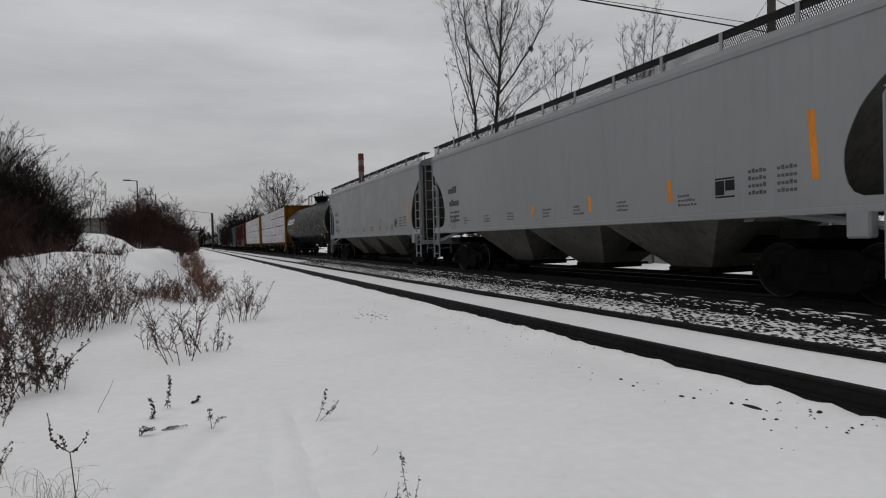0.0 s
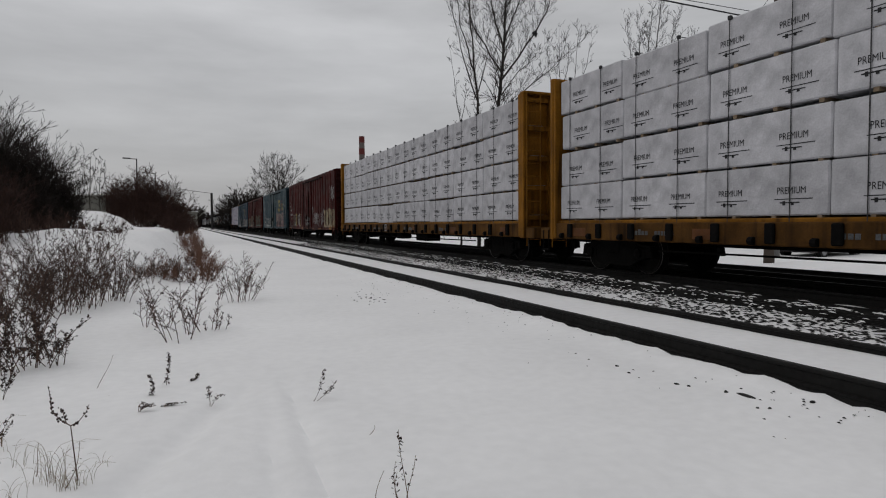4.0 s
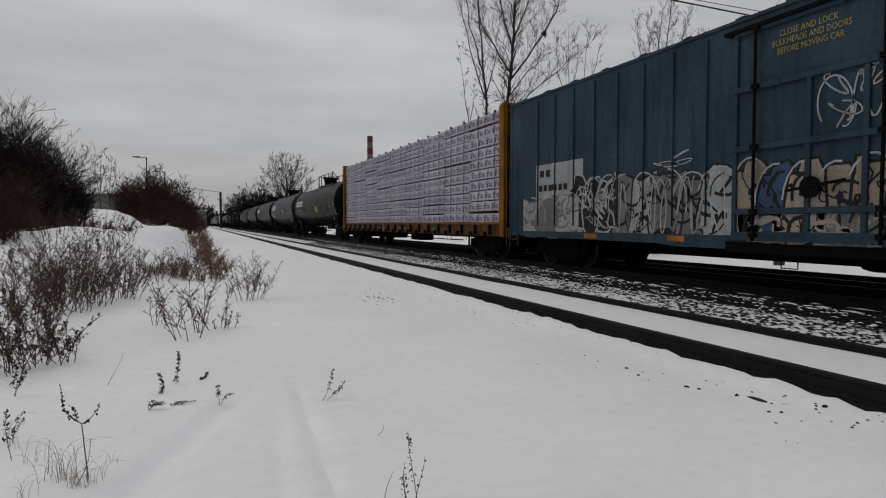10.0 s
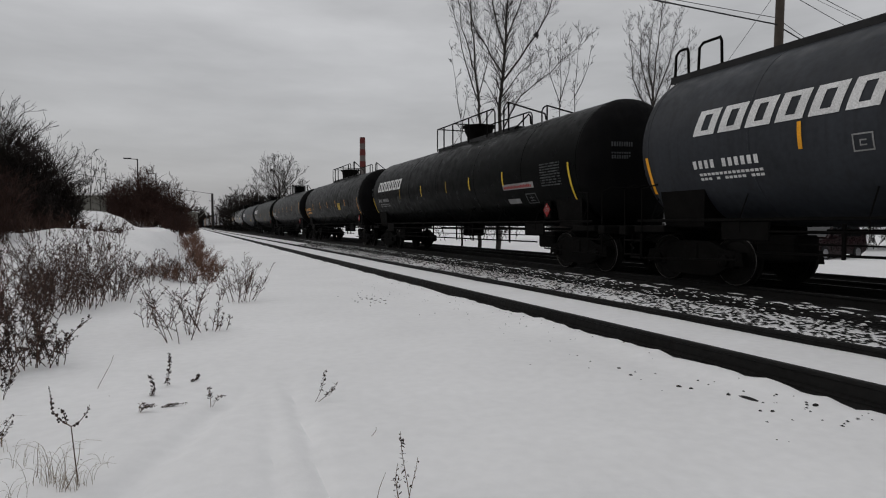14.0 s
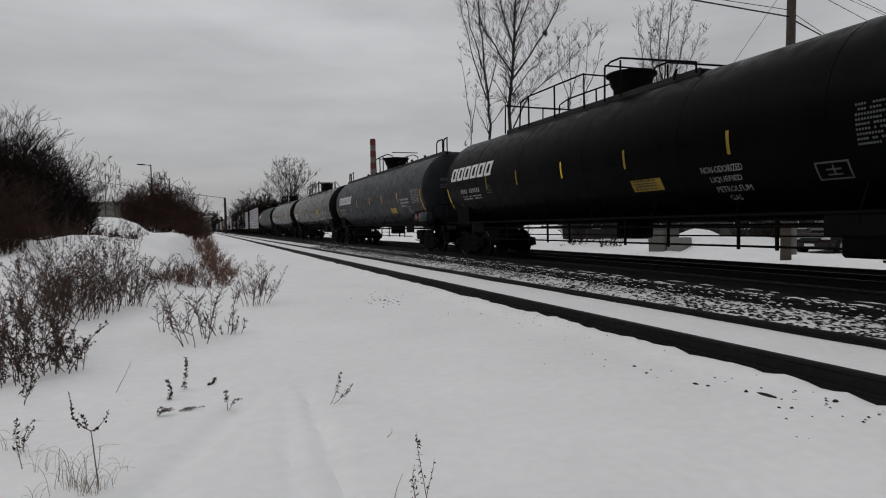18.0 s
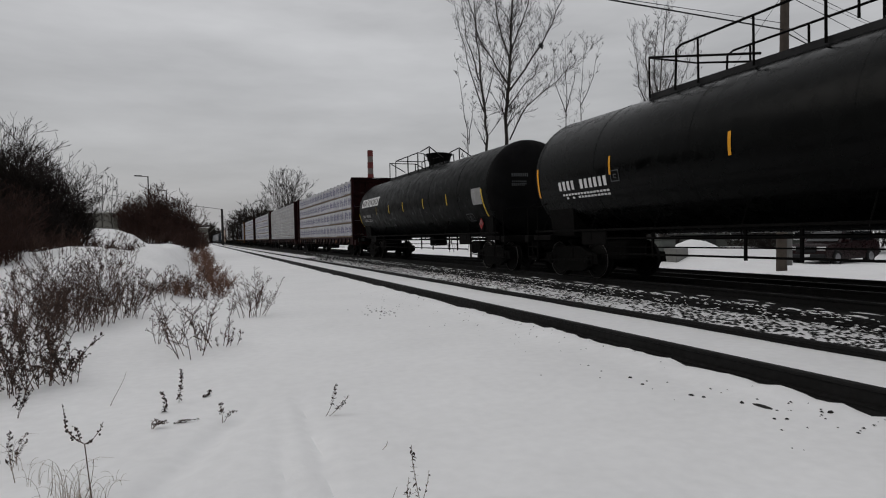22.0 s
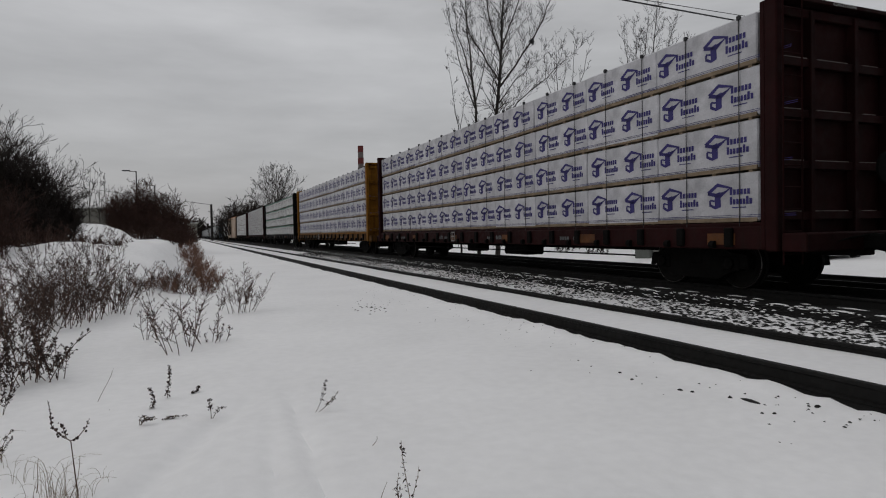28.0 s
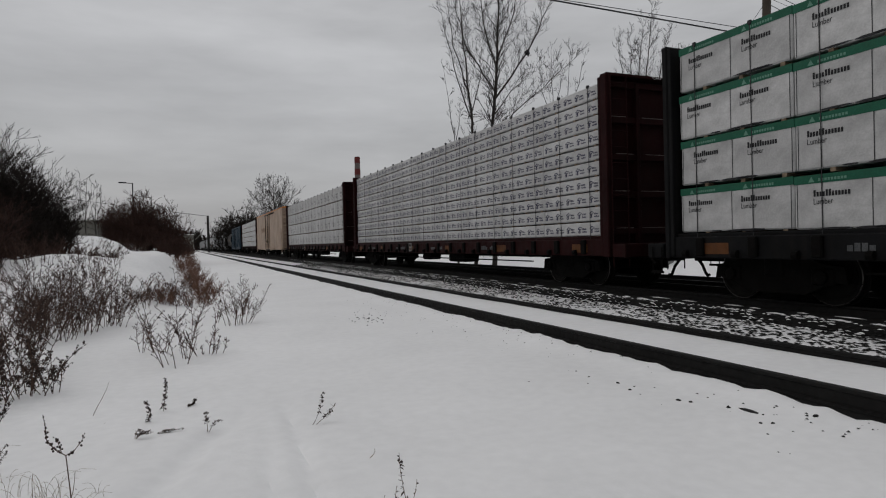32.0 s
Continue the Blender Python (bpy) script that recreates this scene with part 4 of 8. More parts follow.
    for y in cross:
        part("cross_rail", Mesh().tube([(-0.72, y, top + 0.79), (0.72, y, top + 0.79)], 0.022, 4), TRUCK, car)
    if rails == "short":
        for y, w in ((-near + 1.5, 0.72), (-near + 0.66, 0.4), (far - 0.3, 0.4), (far - 0.95, 0.62)):
            part("end_hoop", Mesh().tube([(-0.55, y, top - 0.15), (-0.55, y - 0.03, top + 0.46), (-0.5, y - 0.08, top + 0.56), (-0.5, y - w + 0.1, top + 0.56), (-0.55, y - w + 0.02, top + 0.46), (-0.55, y - w, top - 0.15)], 0.03, 5), TRUCK, car)
        for y in (-4.2, -6.1, 4.4):
            part("valve_cap", Mesh().lathe([(0.07, -0.05), (0.07, 0.12), (0.03, 0.15)], (-0.45, y, top), "z", 8), TRUCK, car)
    # markings on the near side
    if logo:
        m = Mesh()
        on_tank(m, R, cz, logo_y, logo_ang, [([(u * 1.17, w * 0.92) for u, w in vs], fs) for vs, fs in block_logo(0, 0, 0.5 * logo)])
        part("wordmark", m, WHITEP, car, "white slanted block wordmark")
    m = Mesh()
    tall = 0.15 if logo else 0.23
    w = (number[0] - number[1])
    on_tank(m, R, cz, number[0], number_ang, [strip(w * (k / 11), 0, w * (k / 11 + 0.055), tall, 3) for k in (0, 1, 2, 3, 5, 6, 7, 8, 9, 10)])
    for k in (5.0, 8.2):
        on_tank(m, R, cz, number[0] - 0.1, number_ang - k, [strip(w * 0.95 * (q / 15), 0, w * 0.95 * (q / 15 + 0.05), 0.05, 1) for q in range(15) if rng.random() < 0.85])
    part("car_number", m, number_mat, car, "painted number as plain bars")
    m = Mesh()
    # the number repeated on the near head
    for k, (u0, n, h) in enumerate(((0.32, 9, 0.11), (0.35, 8, 0.04), (0.35, 8, 0.04), (0.38, 7, 0.04))):
        for q in range(n):
            a, b, z = -(0.95 - q * 0.062), -(0.95 - q * 0.062 - 0.042), cz + u0 - 0.13 * (k > 0) - 0.075 * k
            y = [-near + 0.62 * (1 - math.sqrt(max(0.0, 1 - (v * v + (z - cz) ** 2) / (R * R)))) - 0.012 for v in (a, b)]
            m.add([(a, y[0], z), (b, y[1], z), (b, y[1], z + h), (a, y[0], z + h)], [(0, 1, 2, 3)])
    part("end_number", m, FAINT, car)
    col = YELLOWP if stripes == "yellow" else AMBER if stripes == "amber" else DULLWHITE
    for y in refl:
        m = Mesh()
        on_tank(m, R, cz, y + 0.035, -14 if stripe is None else -8, [strip(0, 0, 0.07, 0.42, 6)])
        part("reflector", m, DIMYELLOW if stripes == "yellow" and rng.random() < 0.55 else col, car)
    hi, lo = stripe or (0, -35)
    for y, k in ((end_y if end_y is not None else -near + 1.05, 1.0), (far - 0.66, 0.8)):
        m = Mesh()
        on_tank(m, R, cz, y + 0.05, lo, [strip(0, 0, 0.075, radians(hi - lo) * R * k, 10, lean=0.03)])
        part("reflector", m, col, car)
    m = Mesh()
    if not any(q[0] == "grey_panel" for q in marks):
        for k in range(9):
            n, skip = 26, rng.randint(4, 22)
            on_tank(m, R, cz, data_y, 1 - k * 2.5, [strip(data_w * q / n, 0, data_w * (q + 0.72) / n, 0.034, 1) for q in range(n) if q != skip and rng.random() < 0.86])
    on_tank(m, R, cz, box_y, box_ang, ring_box(0, 0, 0.55, 0.32) + [strip(0.16, 0.08, 0.4, 0.11, 1), strip(0.16, 0.17, 0.4, 0.2, 1), strip(0.27, 0.08, 0.3, 0.26, 2)])
    part("data_stencil", m, DULLWHITE if head else FAINT, car, "dull white stencilled data panels")
    m = Mesh()
    on_tank(m, R, cz, (logo_y - 2.95) if logo else number[1] - 0.1, -19 if logo else number_ang + 2, ring_box(0, 0, 0.3, 0.26, 0.022) + [strip(0.1, 0.08, 0.2, 0.10, 1), strip(0.1, 0.15, 0.2, 0.17, 1), strip(0.1, 0.08, 0.12, 0.17, 1)])
    part("letter_box", m, DULLWHITE if head else FAINT, car)
    if warn:
        m = Mesh()
        on_tank(m, R, cz, number[1] + 0.15, number_ang - 14, [strip(0, 0, 0.6, 0.2, 3)])
        p = part("warning_panel", m, DULLWHITE, car, "white panel with red writing")
        q = Mesh()
        on_tank(q, R, cz, number[1] + 0.1, number_ang - 12.5, word_bars(rng, 0, 0, 0.5, 0.05, 7) + word_bars(rng, 0, 0.08, 0.5, 0.05, 7), 0.016)
        part("writing", q, REDP, p)
    for what, ww in marks:
        y, ang = ww
        m = Mesh()
        if what == "gas":
            for k, text in enumerate(("NON-ODORIZED", "LIQUEFIED", "PETROLEUM", "GAS")):
                on_tank(m, R, cz, y - (0.0, 0.15, 0.2, 0.38)[k], ang - 7.5 * k, [text_poly(text, 0, 0, 0.13, (0.95, 0.72, 0.78, 0.26)[k])])
            part("lettering", m, DULLWHITE, car, "dull white lettering of the gas carried")
        elif what == "gas_only":
            on_tank(m, R, cz, y, ang, [text_poly("LIQUEFIED PETROLEUM GAS", 0, 0, 0.14, 1.5)])
            on_tank(m, R, cz, y, ang - 7, [text_poly("NOT ODORIZED", 0, 0, 0.1, 0.75)])
            part("lettering", m, DULLWHITE, car, "dull white lettering of the gas carried")
        elif what == "lines":
            for k in range(3):
                on_tank(m, R, cz, y, ang - 5.5 * k, [strip(0, 0, (1.3, 1.25, 0.7)[k], 0.085, 1)])
            part("lettering", m, DULLWHITE, car, "dull white stencilled lines")
        elif what == "red_panel":
            on_tank(m, R, cz, y, ang, [strip(0, 0, 1.75, 0.17, 2)])
            p = part("warning_panel", m, DULLWHITE, car, "dirty white panel with red writing")
            q = Mesh()
            on_tank(q, R, cz, y - 0.05, ang + 1.2, word_bars(rng, 0, 0, 1.6, 0.09, 18), 0.016)
            part("writing", q, REDP, p)
        elif what == "tag":
            pts = []
            for g in range(4):
                c = [(g * 0.42 + 0.2 * math.cos(a * 0.7) * rng.uniform(0.6, 1.2), 0.2 + 0.17 * math.sin(a * 0.7) * rng.uniform(0.6, 1.2)) for a in range(11)]
                pts.append(stroke_poly(c, 0.012))
            on_tank(m, R, cz, y, ang, pts)
            part("spray_tag", m, DULLWHITE, car, "pale sprayed tag lines")
        elif what == "patch":
            on_tank(m, R, cz, y, ang, [strip(0, 0, 1.75, 0.42, 4)])
            part("paint_patch", m, BLACK, car, "black painted-out patch")
            q = Mesh()
            on_tank(q, R, cz, y, ang - 2, [strip(0.0, 0.0, 1.9, 0.05, 2), strip(0.25, -0.1, 1.5, -0.06, 2), strip(0.3, 0.4, 0.9, 0.44, 1), strip(0.05, 0.0, 0.1, 0.3, 2), strip(0.6, -0.3, 0.95, -0.26, 1), strip(0.9, -0.4, 1.0, -0.12, 2)], 0.018)
            part("tag_line", q, DULLWHITE, car)
        elif what == "grey_panel":
            on_tank(m, R, cz, y, ang, [strip(0, 0, 0.75, 0.55, 4)])
            part("pale_panel", m, DULLWHITE, car, "weathered pale rectangular panel")
        elif what == "pale_strip":
            on_tank(m, R, cz, y, ang, [strip(0, 0, 0.7, 0.16, 2)])
            part("pale_panel", m, DULLWHITE, car, "small weathered pale panel")
    if yellow is not None:
        y, ang, w, h, pm = yellow
        m = Mesh()
        on_tank(m, R, cz, y, ang, [strip(0, 0, w, h, 4)])
        p = part("warning_sign", m, pm, car, "yellow square warning panel")
        q = Mesh()
        for k in range(4):
            on_tank(q, R, cz, y - 0.08, ang + 1.5 + k * h * 8.2, word_bars(rng, 0, 0, w * 0.75, h * 0.12, 6), 0.017)
        part("writing", q, INKBLACK, p)
    # red diamond placard in its holder
    y, px = placard_y, -1.36
    m = Mesh().add([(px, y, 1.36), (px, y - 0.17, 1.54), (px, y, 1.72), (px, y + 0.17, 1.54), (px + 0.02, y, 1.36), (px + 0.02, y - 0.17, 1.54), (px + 0.02, y, 1.72), (px + 0.02, y + 0.17, 1.54)], [(3, 2, 1, 0), (0, 1, 5, 4), (1, 2, 6, 5), (2, 3, 7, 6), (3, 0, 4, 7)])
    p = part("placard", m, REDP, car, "red diamond hazard placard")
    q = Mesh()
    flat_mark(q, px - 0.008, y + 0.12, 1.495, [text_poly("1075", 0, 0, 0.09, 0.24), rect(0.09, 0.12, 0.15, 0.17)])
    part("placard_number", q, DULLWHITE, p)
    part("placard_holder", Mesh().box(px + 0.02, px + 0.04, y - 0.16, y + 0.16, 1.3, 1.78, 0.01), TRUCK, car)
    return car


# ---- centre-beam cars with wrapped lumber ----
PACK_CACHE = {}


def pack_mesh(ln, h, material):
    key = (round(ln, 3), round(h, 3), material.name)
    if key not in PACK_CACHE:
        m = Mesh().box(-1.38, -0.12, -ln / 2, ln / 2, 0.0, h, 0.025)
        PACK_CACHE[key] = m.data("lumber_pack", material)
    return PACK_CACHE[key]


def tree_mark(u, w, s):
    """An emblem: a tilted square ring on a block with a step."""
    ring = [(0.0, 0.66), (0.5, 0.98), (1.12, 0.82), (0.62, 0.52), (0.0, 0.66)]
    out = [stroke_poly(ring, 0.075)]
    for q in (((0.34, 0.62), (0.64, 0.70), (0.66, 0.08), (0.36, 0.0)), ((0.06, 0.36), (0.16, 0.40), (0.16, 0.18), (0.06, 0.14)), ((0.06, 0.14), (0.36, 0.0), (0.36, 0.12), (0.12, 0.24)), ((0.12, 0.42), (0.36, 0.36), (0.36, 0.29), (0.12, 0.35)), ((0.64, 0.66), (0.95, 0.74), (1.12, 0.82), (0.66, 0.56))):
        out.append((list(q), [tuple(range(len(q)))]))
    return [([(u + p * s, w + q * s) for p, q in vs], fs) for vs, fs in out]


def wrap_print(style, ln, h, seed):
    key = (style, round(ln, 3), round(h, 3), seed % 3)
    if key in PACK_CACHE:
        return PACK_CACHE[key]
    rng = random.Random(seed % 3 + 17)
    m, X = Mesh(), -1.386
    shift = rng.uniform(-0.12, 0.12)
    if style == "emblem":
        n = 2
        for i in range(n):
            u0 = ln / 2 - (i + 0.5) * ln / n + 0.5 + shift
            s = h * 0.54
            flat_mark(m, X, u0, h * 0.26, tree_mark(0, 0, s))
            for row, n_l, wide in ((0.55, 6, 0.44), (0.345, 7, 0.48)):
                k = wide / n_l
                tall = (0,) if n_l == 6 else (0, 5)
                flat_mark(m, X, u0 - s * 1.1, h * row, [rect(k * q, 0, k * (q + 0.76), h * (0.165 if q in tall else 0.115)) for q in range(n_l)])
            flat_mark(m, X, u0 - s * 1.2, h * 0.27, [rect(0, 0, 0.3, 0.018)])
            flat_mark(m, X, u0 + 0.12, h * 0.075, [rect(-0.9, 0, 1.9, 0.009), rect(-0.9, 0.03, 1.9, 0.038)])
    elif style == "small_emblem":
        n = 4
        for i in range(n):
            u0 = ln / 2 - (i + 0.5) * ln / n + 0.26 + shift
            s = h * 0.68
            flat_mark(m, X, u0, h * 0.14, tree_mark(0, 0, s))
            flat_mark(m, X, u0 - s * 1.1, h * 0.46, word_bars(rng, 0, 0, 0.22, h * 0.16, 5) + word_bars(rng, 0, -h * 0.22, 0.25, h * 0.16, 6))
    elif style == "small_dark":
        n = 5
        for i in range(n):
            u0 = ln / 2 - (i + 0.5) * ln / n + 0.2 + shift * 0.5
            s = h * 0.5
            flat_mark(m, X, u0, h * 0.2, tree_mark(0, 0, s))
            flat_mark(m, X, u0 - s * 1.15, h * 0.46, word_bars(rng, 0, 0, 0.16, h * 0.12, 4) + word_bars(rng, 0, -h * 0.2, 0.18, h * 0.12, 5))
    elif style == "premium":
        for i in range(2):
            u0 = ln / 2 - (i + 0.5) * ln / 2 + 0.2 + shift * 2
            flat_mark(m, X, u0, h * 0.42, [text_poly("PREMIUM", 0, 0, 0.11, 0.5), rect(-0.05, -0.09, 0.62, -0.075), rect(0.05, -0.15, 0.4, -0.13)])
            flat_mark(m, X, u0 - 0.1, h * 0.2, [rect(0, 0, 0.05, 0.07), rect(0.15, 0, 0.2, 0.05)])
    elif style == "banner":
        for i in range(2):
            u0 = ln / 2 - (i + 0.5) * ln / 2 + 0.35 + shift
            flat_mark(m, X, u0, h * 0.6, [rect(0.048 * q, 0, 0.048 * (q + 0.72), 0.1 if q in (0, 4, 5) else 0.07) for q in range(12)] + [text_poly("Lumber", 0, -0.12, 0.09, 0.31)])
        for u in (0.5, 0.02, 0.98):
            flat_mark(m, X, ln / 2 - ln * u, 0.0, [rect(0, 0, 0.012, h * 0.85)])
        for g in range(5):
            u = rng.uniform(0.1, ln - 0.5)
            flat_mark(m, X - 0.002, ln / 2 - u, 0.0, [blob_poly(rng, 0.2, 0.01, rng.uniform(0.1, 0.3), 0.02, 7, 0.4)])
    PACK_CACHE[key] = m.data("print", INDIGO if "emblem" in style else INKSLATE if style == "small_dark" else INKBLACK)
    return PACK_CACHE[key]


def build_centrebeam(label, paint, rows, style, wrap, seed, half=12.1, plank=False, detail=True, ragged=0.0):
    """half: from the middle to the coupler face; the bulkheads stand 1.2 m inside it."""
    rng = random.Random(seed)
    car = thing("lumber_car", label, "rail car", "cars of the train")
    E = half - 1.15
    z0, z1, ztop = 1.18, 4.74, 4.82
    # floor with side sills and stake pockets
    part("floor", Mesh().box(-1.4, 1.4, -E, E, 0.98, 1.205, 0.02), paint, car)
    part("centre_sill", Mesh().box(-0.25, 0.25, -E - 0.7, E + 0.7, 0.62, 1.0, 0.02), TRUCK, car)
    for s in (-1, 1):
        sill = part("side_sill", Mesh().box(s * 1.42 - 0.05, s * 1.42 + 0.05, -E, E, 0.74, 1.14, 0.02), YELLOWSILL if paint == YELLOWCAR else paint, car)
        m = Mesh()
        n = 19
        for i in range(n):
            y = -E + 0.7 + i * (2 * E - 1.4) / (n - 1)
            m.box(s * 1.5 - 0.035, s * 1.5 + 0.035, y - 0.09, y + 0.09, 0.78, 1.12, 0.02)
            m.lathe([(0.07, -0.05), (0.07, 0.05)], (s * 1.5, y + 0.35, 0.82), "y", 8)
        part("winch", m, TRUCK, sill)
    m = Mesh()
    for i in range(int(E * 2 / 1.5)):
        y = -E + 0.75 + i * 1.5
        m.box(-1.36, 1.36, y - 0.07, y + 0.07, 0.72, 0.98)
    m.tube([(-1.2, -E + 3.5, 0.55), (-1.2, E - 3.5, 0.55)], 0.02, 5).box(-1.1, -0.5, -2.6, -1.2, 0.42, 0.72, 0.04).box(-1.0, -0.5, 1.0, 1.8, 0.45, 0.72, 0.04)
    part("cross_bearer", m, TRUCK, car)
    # truss in the middle
    m = Mesh().box(-0.1, 0.1, -E, E, 4.62, 4.80, 0.02)
    for i in range(13):
        y = -E + 0.4 + i * (2 * E - 0.8) / 12
        m.box(-0.1, 0.1, y - 0.08, y + 0.08, 1.15, 4.62)
    part("centre_beam", m, paint, car)
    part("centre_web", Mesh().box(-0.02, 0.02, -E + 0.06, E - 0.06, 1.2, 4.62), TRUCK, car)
    # end bulkheads with ribs
    for e in (-1, 1):
        y = e * E
        b = part("bulkhead", Mesh().box(-1.5, 1.5, y - 0.05, y + 0.05, 0.75, ztop, 0.015), paint, car)
        for x in (-1.44, 1.44):
            part("bulkhead_post", Mesh().box(x - 0.075, x + 0.075, y + e * 0.05 if e > 0 else y - 0.28, y + 0.18 if e > 0 else y - 0.05, 0.72, ztop + 0.03, 0.02), paint, b)
        for x in (-0.55, 0.55):
            part("bulkhead_post", Mesh().box(x - 0.05, x + 0.05, min(y + e * 0.05, y + e * 0.2), max(y + e * 0.05, y + e * 0.2), 0.8, ztop - 0.1, 0.01), paint, b)
        for z in (1.3, 2.15, 3.0, 3.85, 4.66):
            part("bulkhead_rib", Mesh().box(-1.37, 1.37, min(y + e * 0.05, y + e * 0.16), max(y + e * 0.05, y + e * 0.16), z - 0.07, z + 0.07, 0.01), paint, b)
        part("bulkhead_rib", Mesh().box(-1.5, 1.5, min(y + e * 0.05, y + e * (0.3 if e < 0 else 0.2)), max(y + e * 0.05, y + e * (0.3 if e < 0 else 0.2)), ztop - 0.02, ztop + 0.05, 0.01), paint, b)
        if e < 0:
            for z in (1.37, 2.22, 3.07, 3.92):
                for x0, x1 in ((-1.3, -0.62), (-0.48, 0.48), (0.62, 1.3)):
                    part("ledge_snow", Mesh().box(x0 + rng.uniform(0, 0.2), x1 - rng.uniform(0, 0.2), y - 0.155, y - 0.052, z, z + 0.014), LEDGE, b, "thin crust of dusty snow")
        part("ladder", ladder(-1.2, y + e * (0.32 if e < 0 else 0.22), 0.5, ztop, 0.44, along="x"), paint, b)
        m = Mesh().box(-1.45, 1.45, min(y + e * 0.3, y + e * 0.75), max(y + e * 0.3, y + e * 0.75), 0.72, 1.02, 0.02)
        part("end_sill", m, YELLOWSILL if paint == YELLOWCAR else paint, car)
        add_truck(car, e * (E - 1.9))
    add_couplers(car, E + 0.55)
    part("brake_wheel", Mesh().lathe([(0.26, 0.0), (0.28, 0.015), (0.28, 0.03), (0.24, 0.04)], (0.9, -E - 0.5, 2.1), "y", 14), TRUCK, car)
    # the load: wrapped packs, near side; the far side behind the truss alike
    cols = 9
    gap = 0.05
    ln = (2 * E - 0.3) / cols
    h = (z1 - z0) / rows
    dz = 0.06 if rows <= 5 else 0.036
    strip_m = Mesh()
    for r in range(rows):
        off = rng.uniform(-0.04, 0.04)
        for c in range(cols):
            y = -E + 0.15 + (c + 0.5) * ln + off
            z = z0 + r * h + dz
            pk = part("lumber_pack", pack_mesh(ln - 0.012, h - dz, wrap), wrap, car)
            sink = ragged * max(0.0, rng.uniform(-1, 1)) * 0.05
            pk.location = (rng.uniform(-0.012, 0.012), y, z - sink)
            if style:
                me = wrap_print(style, ln - 0.012, h - dz, rng.randrange(100))
                part("print", me, me.materials[0], pk)
            if style == "banner":
                key = ("band", round(ln, 3), round(h, 3))
                if key not in PACK_CACHE:
                    PACK_CACHE[key] = Mesh().box(-1.387, -0.3, -ln / 2 + 0.005, ln / 2 - 0.005, (h - dz) * 0.845, h - dz + 0.004).data("band", GREENP)
                part("band", PACK_CACHE[key], GREENP, pk, "green printed band")
                key = ("band_mark", round(ln, 3), round(h, 3))
                if key not in PACK_CACHE:
                    q = Mesh()
                    for u in (0.25, 1.45):
                        zz = (h - dz) * 0.87
                        flat_mark(q, -1.391, ln / 2 - u, zz, [([(0, 0), (0.1, 0), (0.05, 0.085)], [(0, 1, 2)])] + [rect(0.16 + k * 0.05, 0.01, 0.195 + k * 0.05, 0.05) for k in range(9)])
                    PACK_CACHE[key] = q.data("print", GREENPALE)
                part("print", PACK_CACHE[key], GREENPALE, pk)
            fk = part("lumber_pack", pack_mesh(ln - 0.012, h - dz, wrap), wrap, car)
            fk.matrix_basis = pose(0, y, z, 0, 0, 180)
        # bearers between the layers
        for c in range(cols * 3):
            y = -E + 0.35 + c * ln / 3
            strip_m.box(-1.36, 1.36, y - 0.04, y + 0.04, z0 + r * h - 0.002, z0 + r * h + dz)
        if plank:
            strip_m.box(-1.387, -0.2, -E + 0.2, E - 0.2, z0 + r * h + dz * 0.7, z0 + r * h + dz + 0.05)
    part("bearer", strip_m, LUMBER, car, "raw sawn wood bearers")
    m = Mesh()
    for i in range(18):
        y = -E + 0.55 + i * (2 * E - 1.1) / 17
        m.box(-1.402, -1.397, y - 0.008, y + 0.008, 0.95, z1 + 0.01)
        m.box(-1.40, -0.1, y - 0.014, y + 0.014, z1 + 0.004, z1 + 0.012)
        m.box(-1.42, -1.36, y - 0.035, y + 0.035, z1 - 0.04, z1 + 0.035, 0.01)
    part("tie_down", m, STRAP, car, "black tie-down cables with corner protectors")
    # sill markings
    m = Mesh()
    for k in range(4):
        y = E - 3.0 - k * 4.2 + rng.uniform(-0.5, 0.5)
        flat_mark(m, -1.474, y, 0.88, word_bars(rng, 0, 0, 0.42, 0.12, 4) + word_bars(rng, 0.6, 0, 0.55, 0.12, 6))
    part("car_number", m, FAINT, car, "faded sill numbers as plain bars")
    m = Mesh()
    for k in range(6):
        y = -E + 1.2 + k * 4.0
        m = Mesh()
        flat_mark(m, -1.475, y, 0.82, [rect(0, 0, 0.62, 0.2)])
        part("reflector", m, SILLORANGE, car)
    m = Mesh()
    flat_mark(m, -1.545, 2.0, 0.8, [rect(0, 0, 0.34, 0.04), rect(0, 0.3, 0.34, 0.34), rect(0, 0, 0.04, 0.34), rect(0.3, 0, 0.34, 0.34), rect(0.15, 0, 0.19, 0.34), rect(0, 0.15, 0.34, 0.19)])
    part("tag_holder", m, DULLWHITE, car)
    q = Mesh()
    vs, fs = letters("CAUTION", 0.09)
    q.add([(-0.2 + u, -E - 0.307, ztop - 0.005 + w * 0.6 - 0.01) for u, w in vs], fs)
    part("lettering", q, WHITEP, car, "small white caution lettering")
    return car


# ---- boxcars ----
POST = {"at": (), "half": 0.045, "deep": 0.042, "low": 1.1}


def cut(poly, keep, cross):
    out = []
    for p, q in zip(poly, poly[1:] + poly[:1]):
        if keep(p):
            out.append(p)
        if keep(p) != keep(q):
            out.append(cross(p, q))
    return out


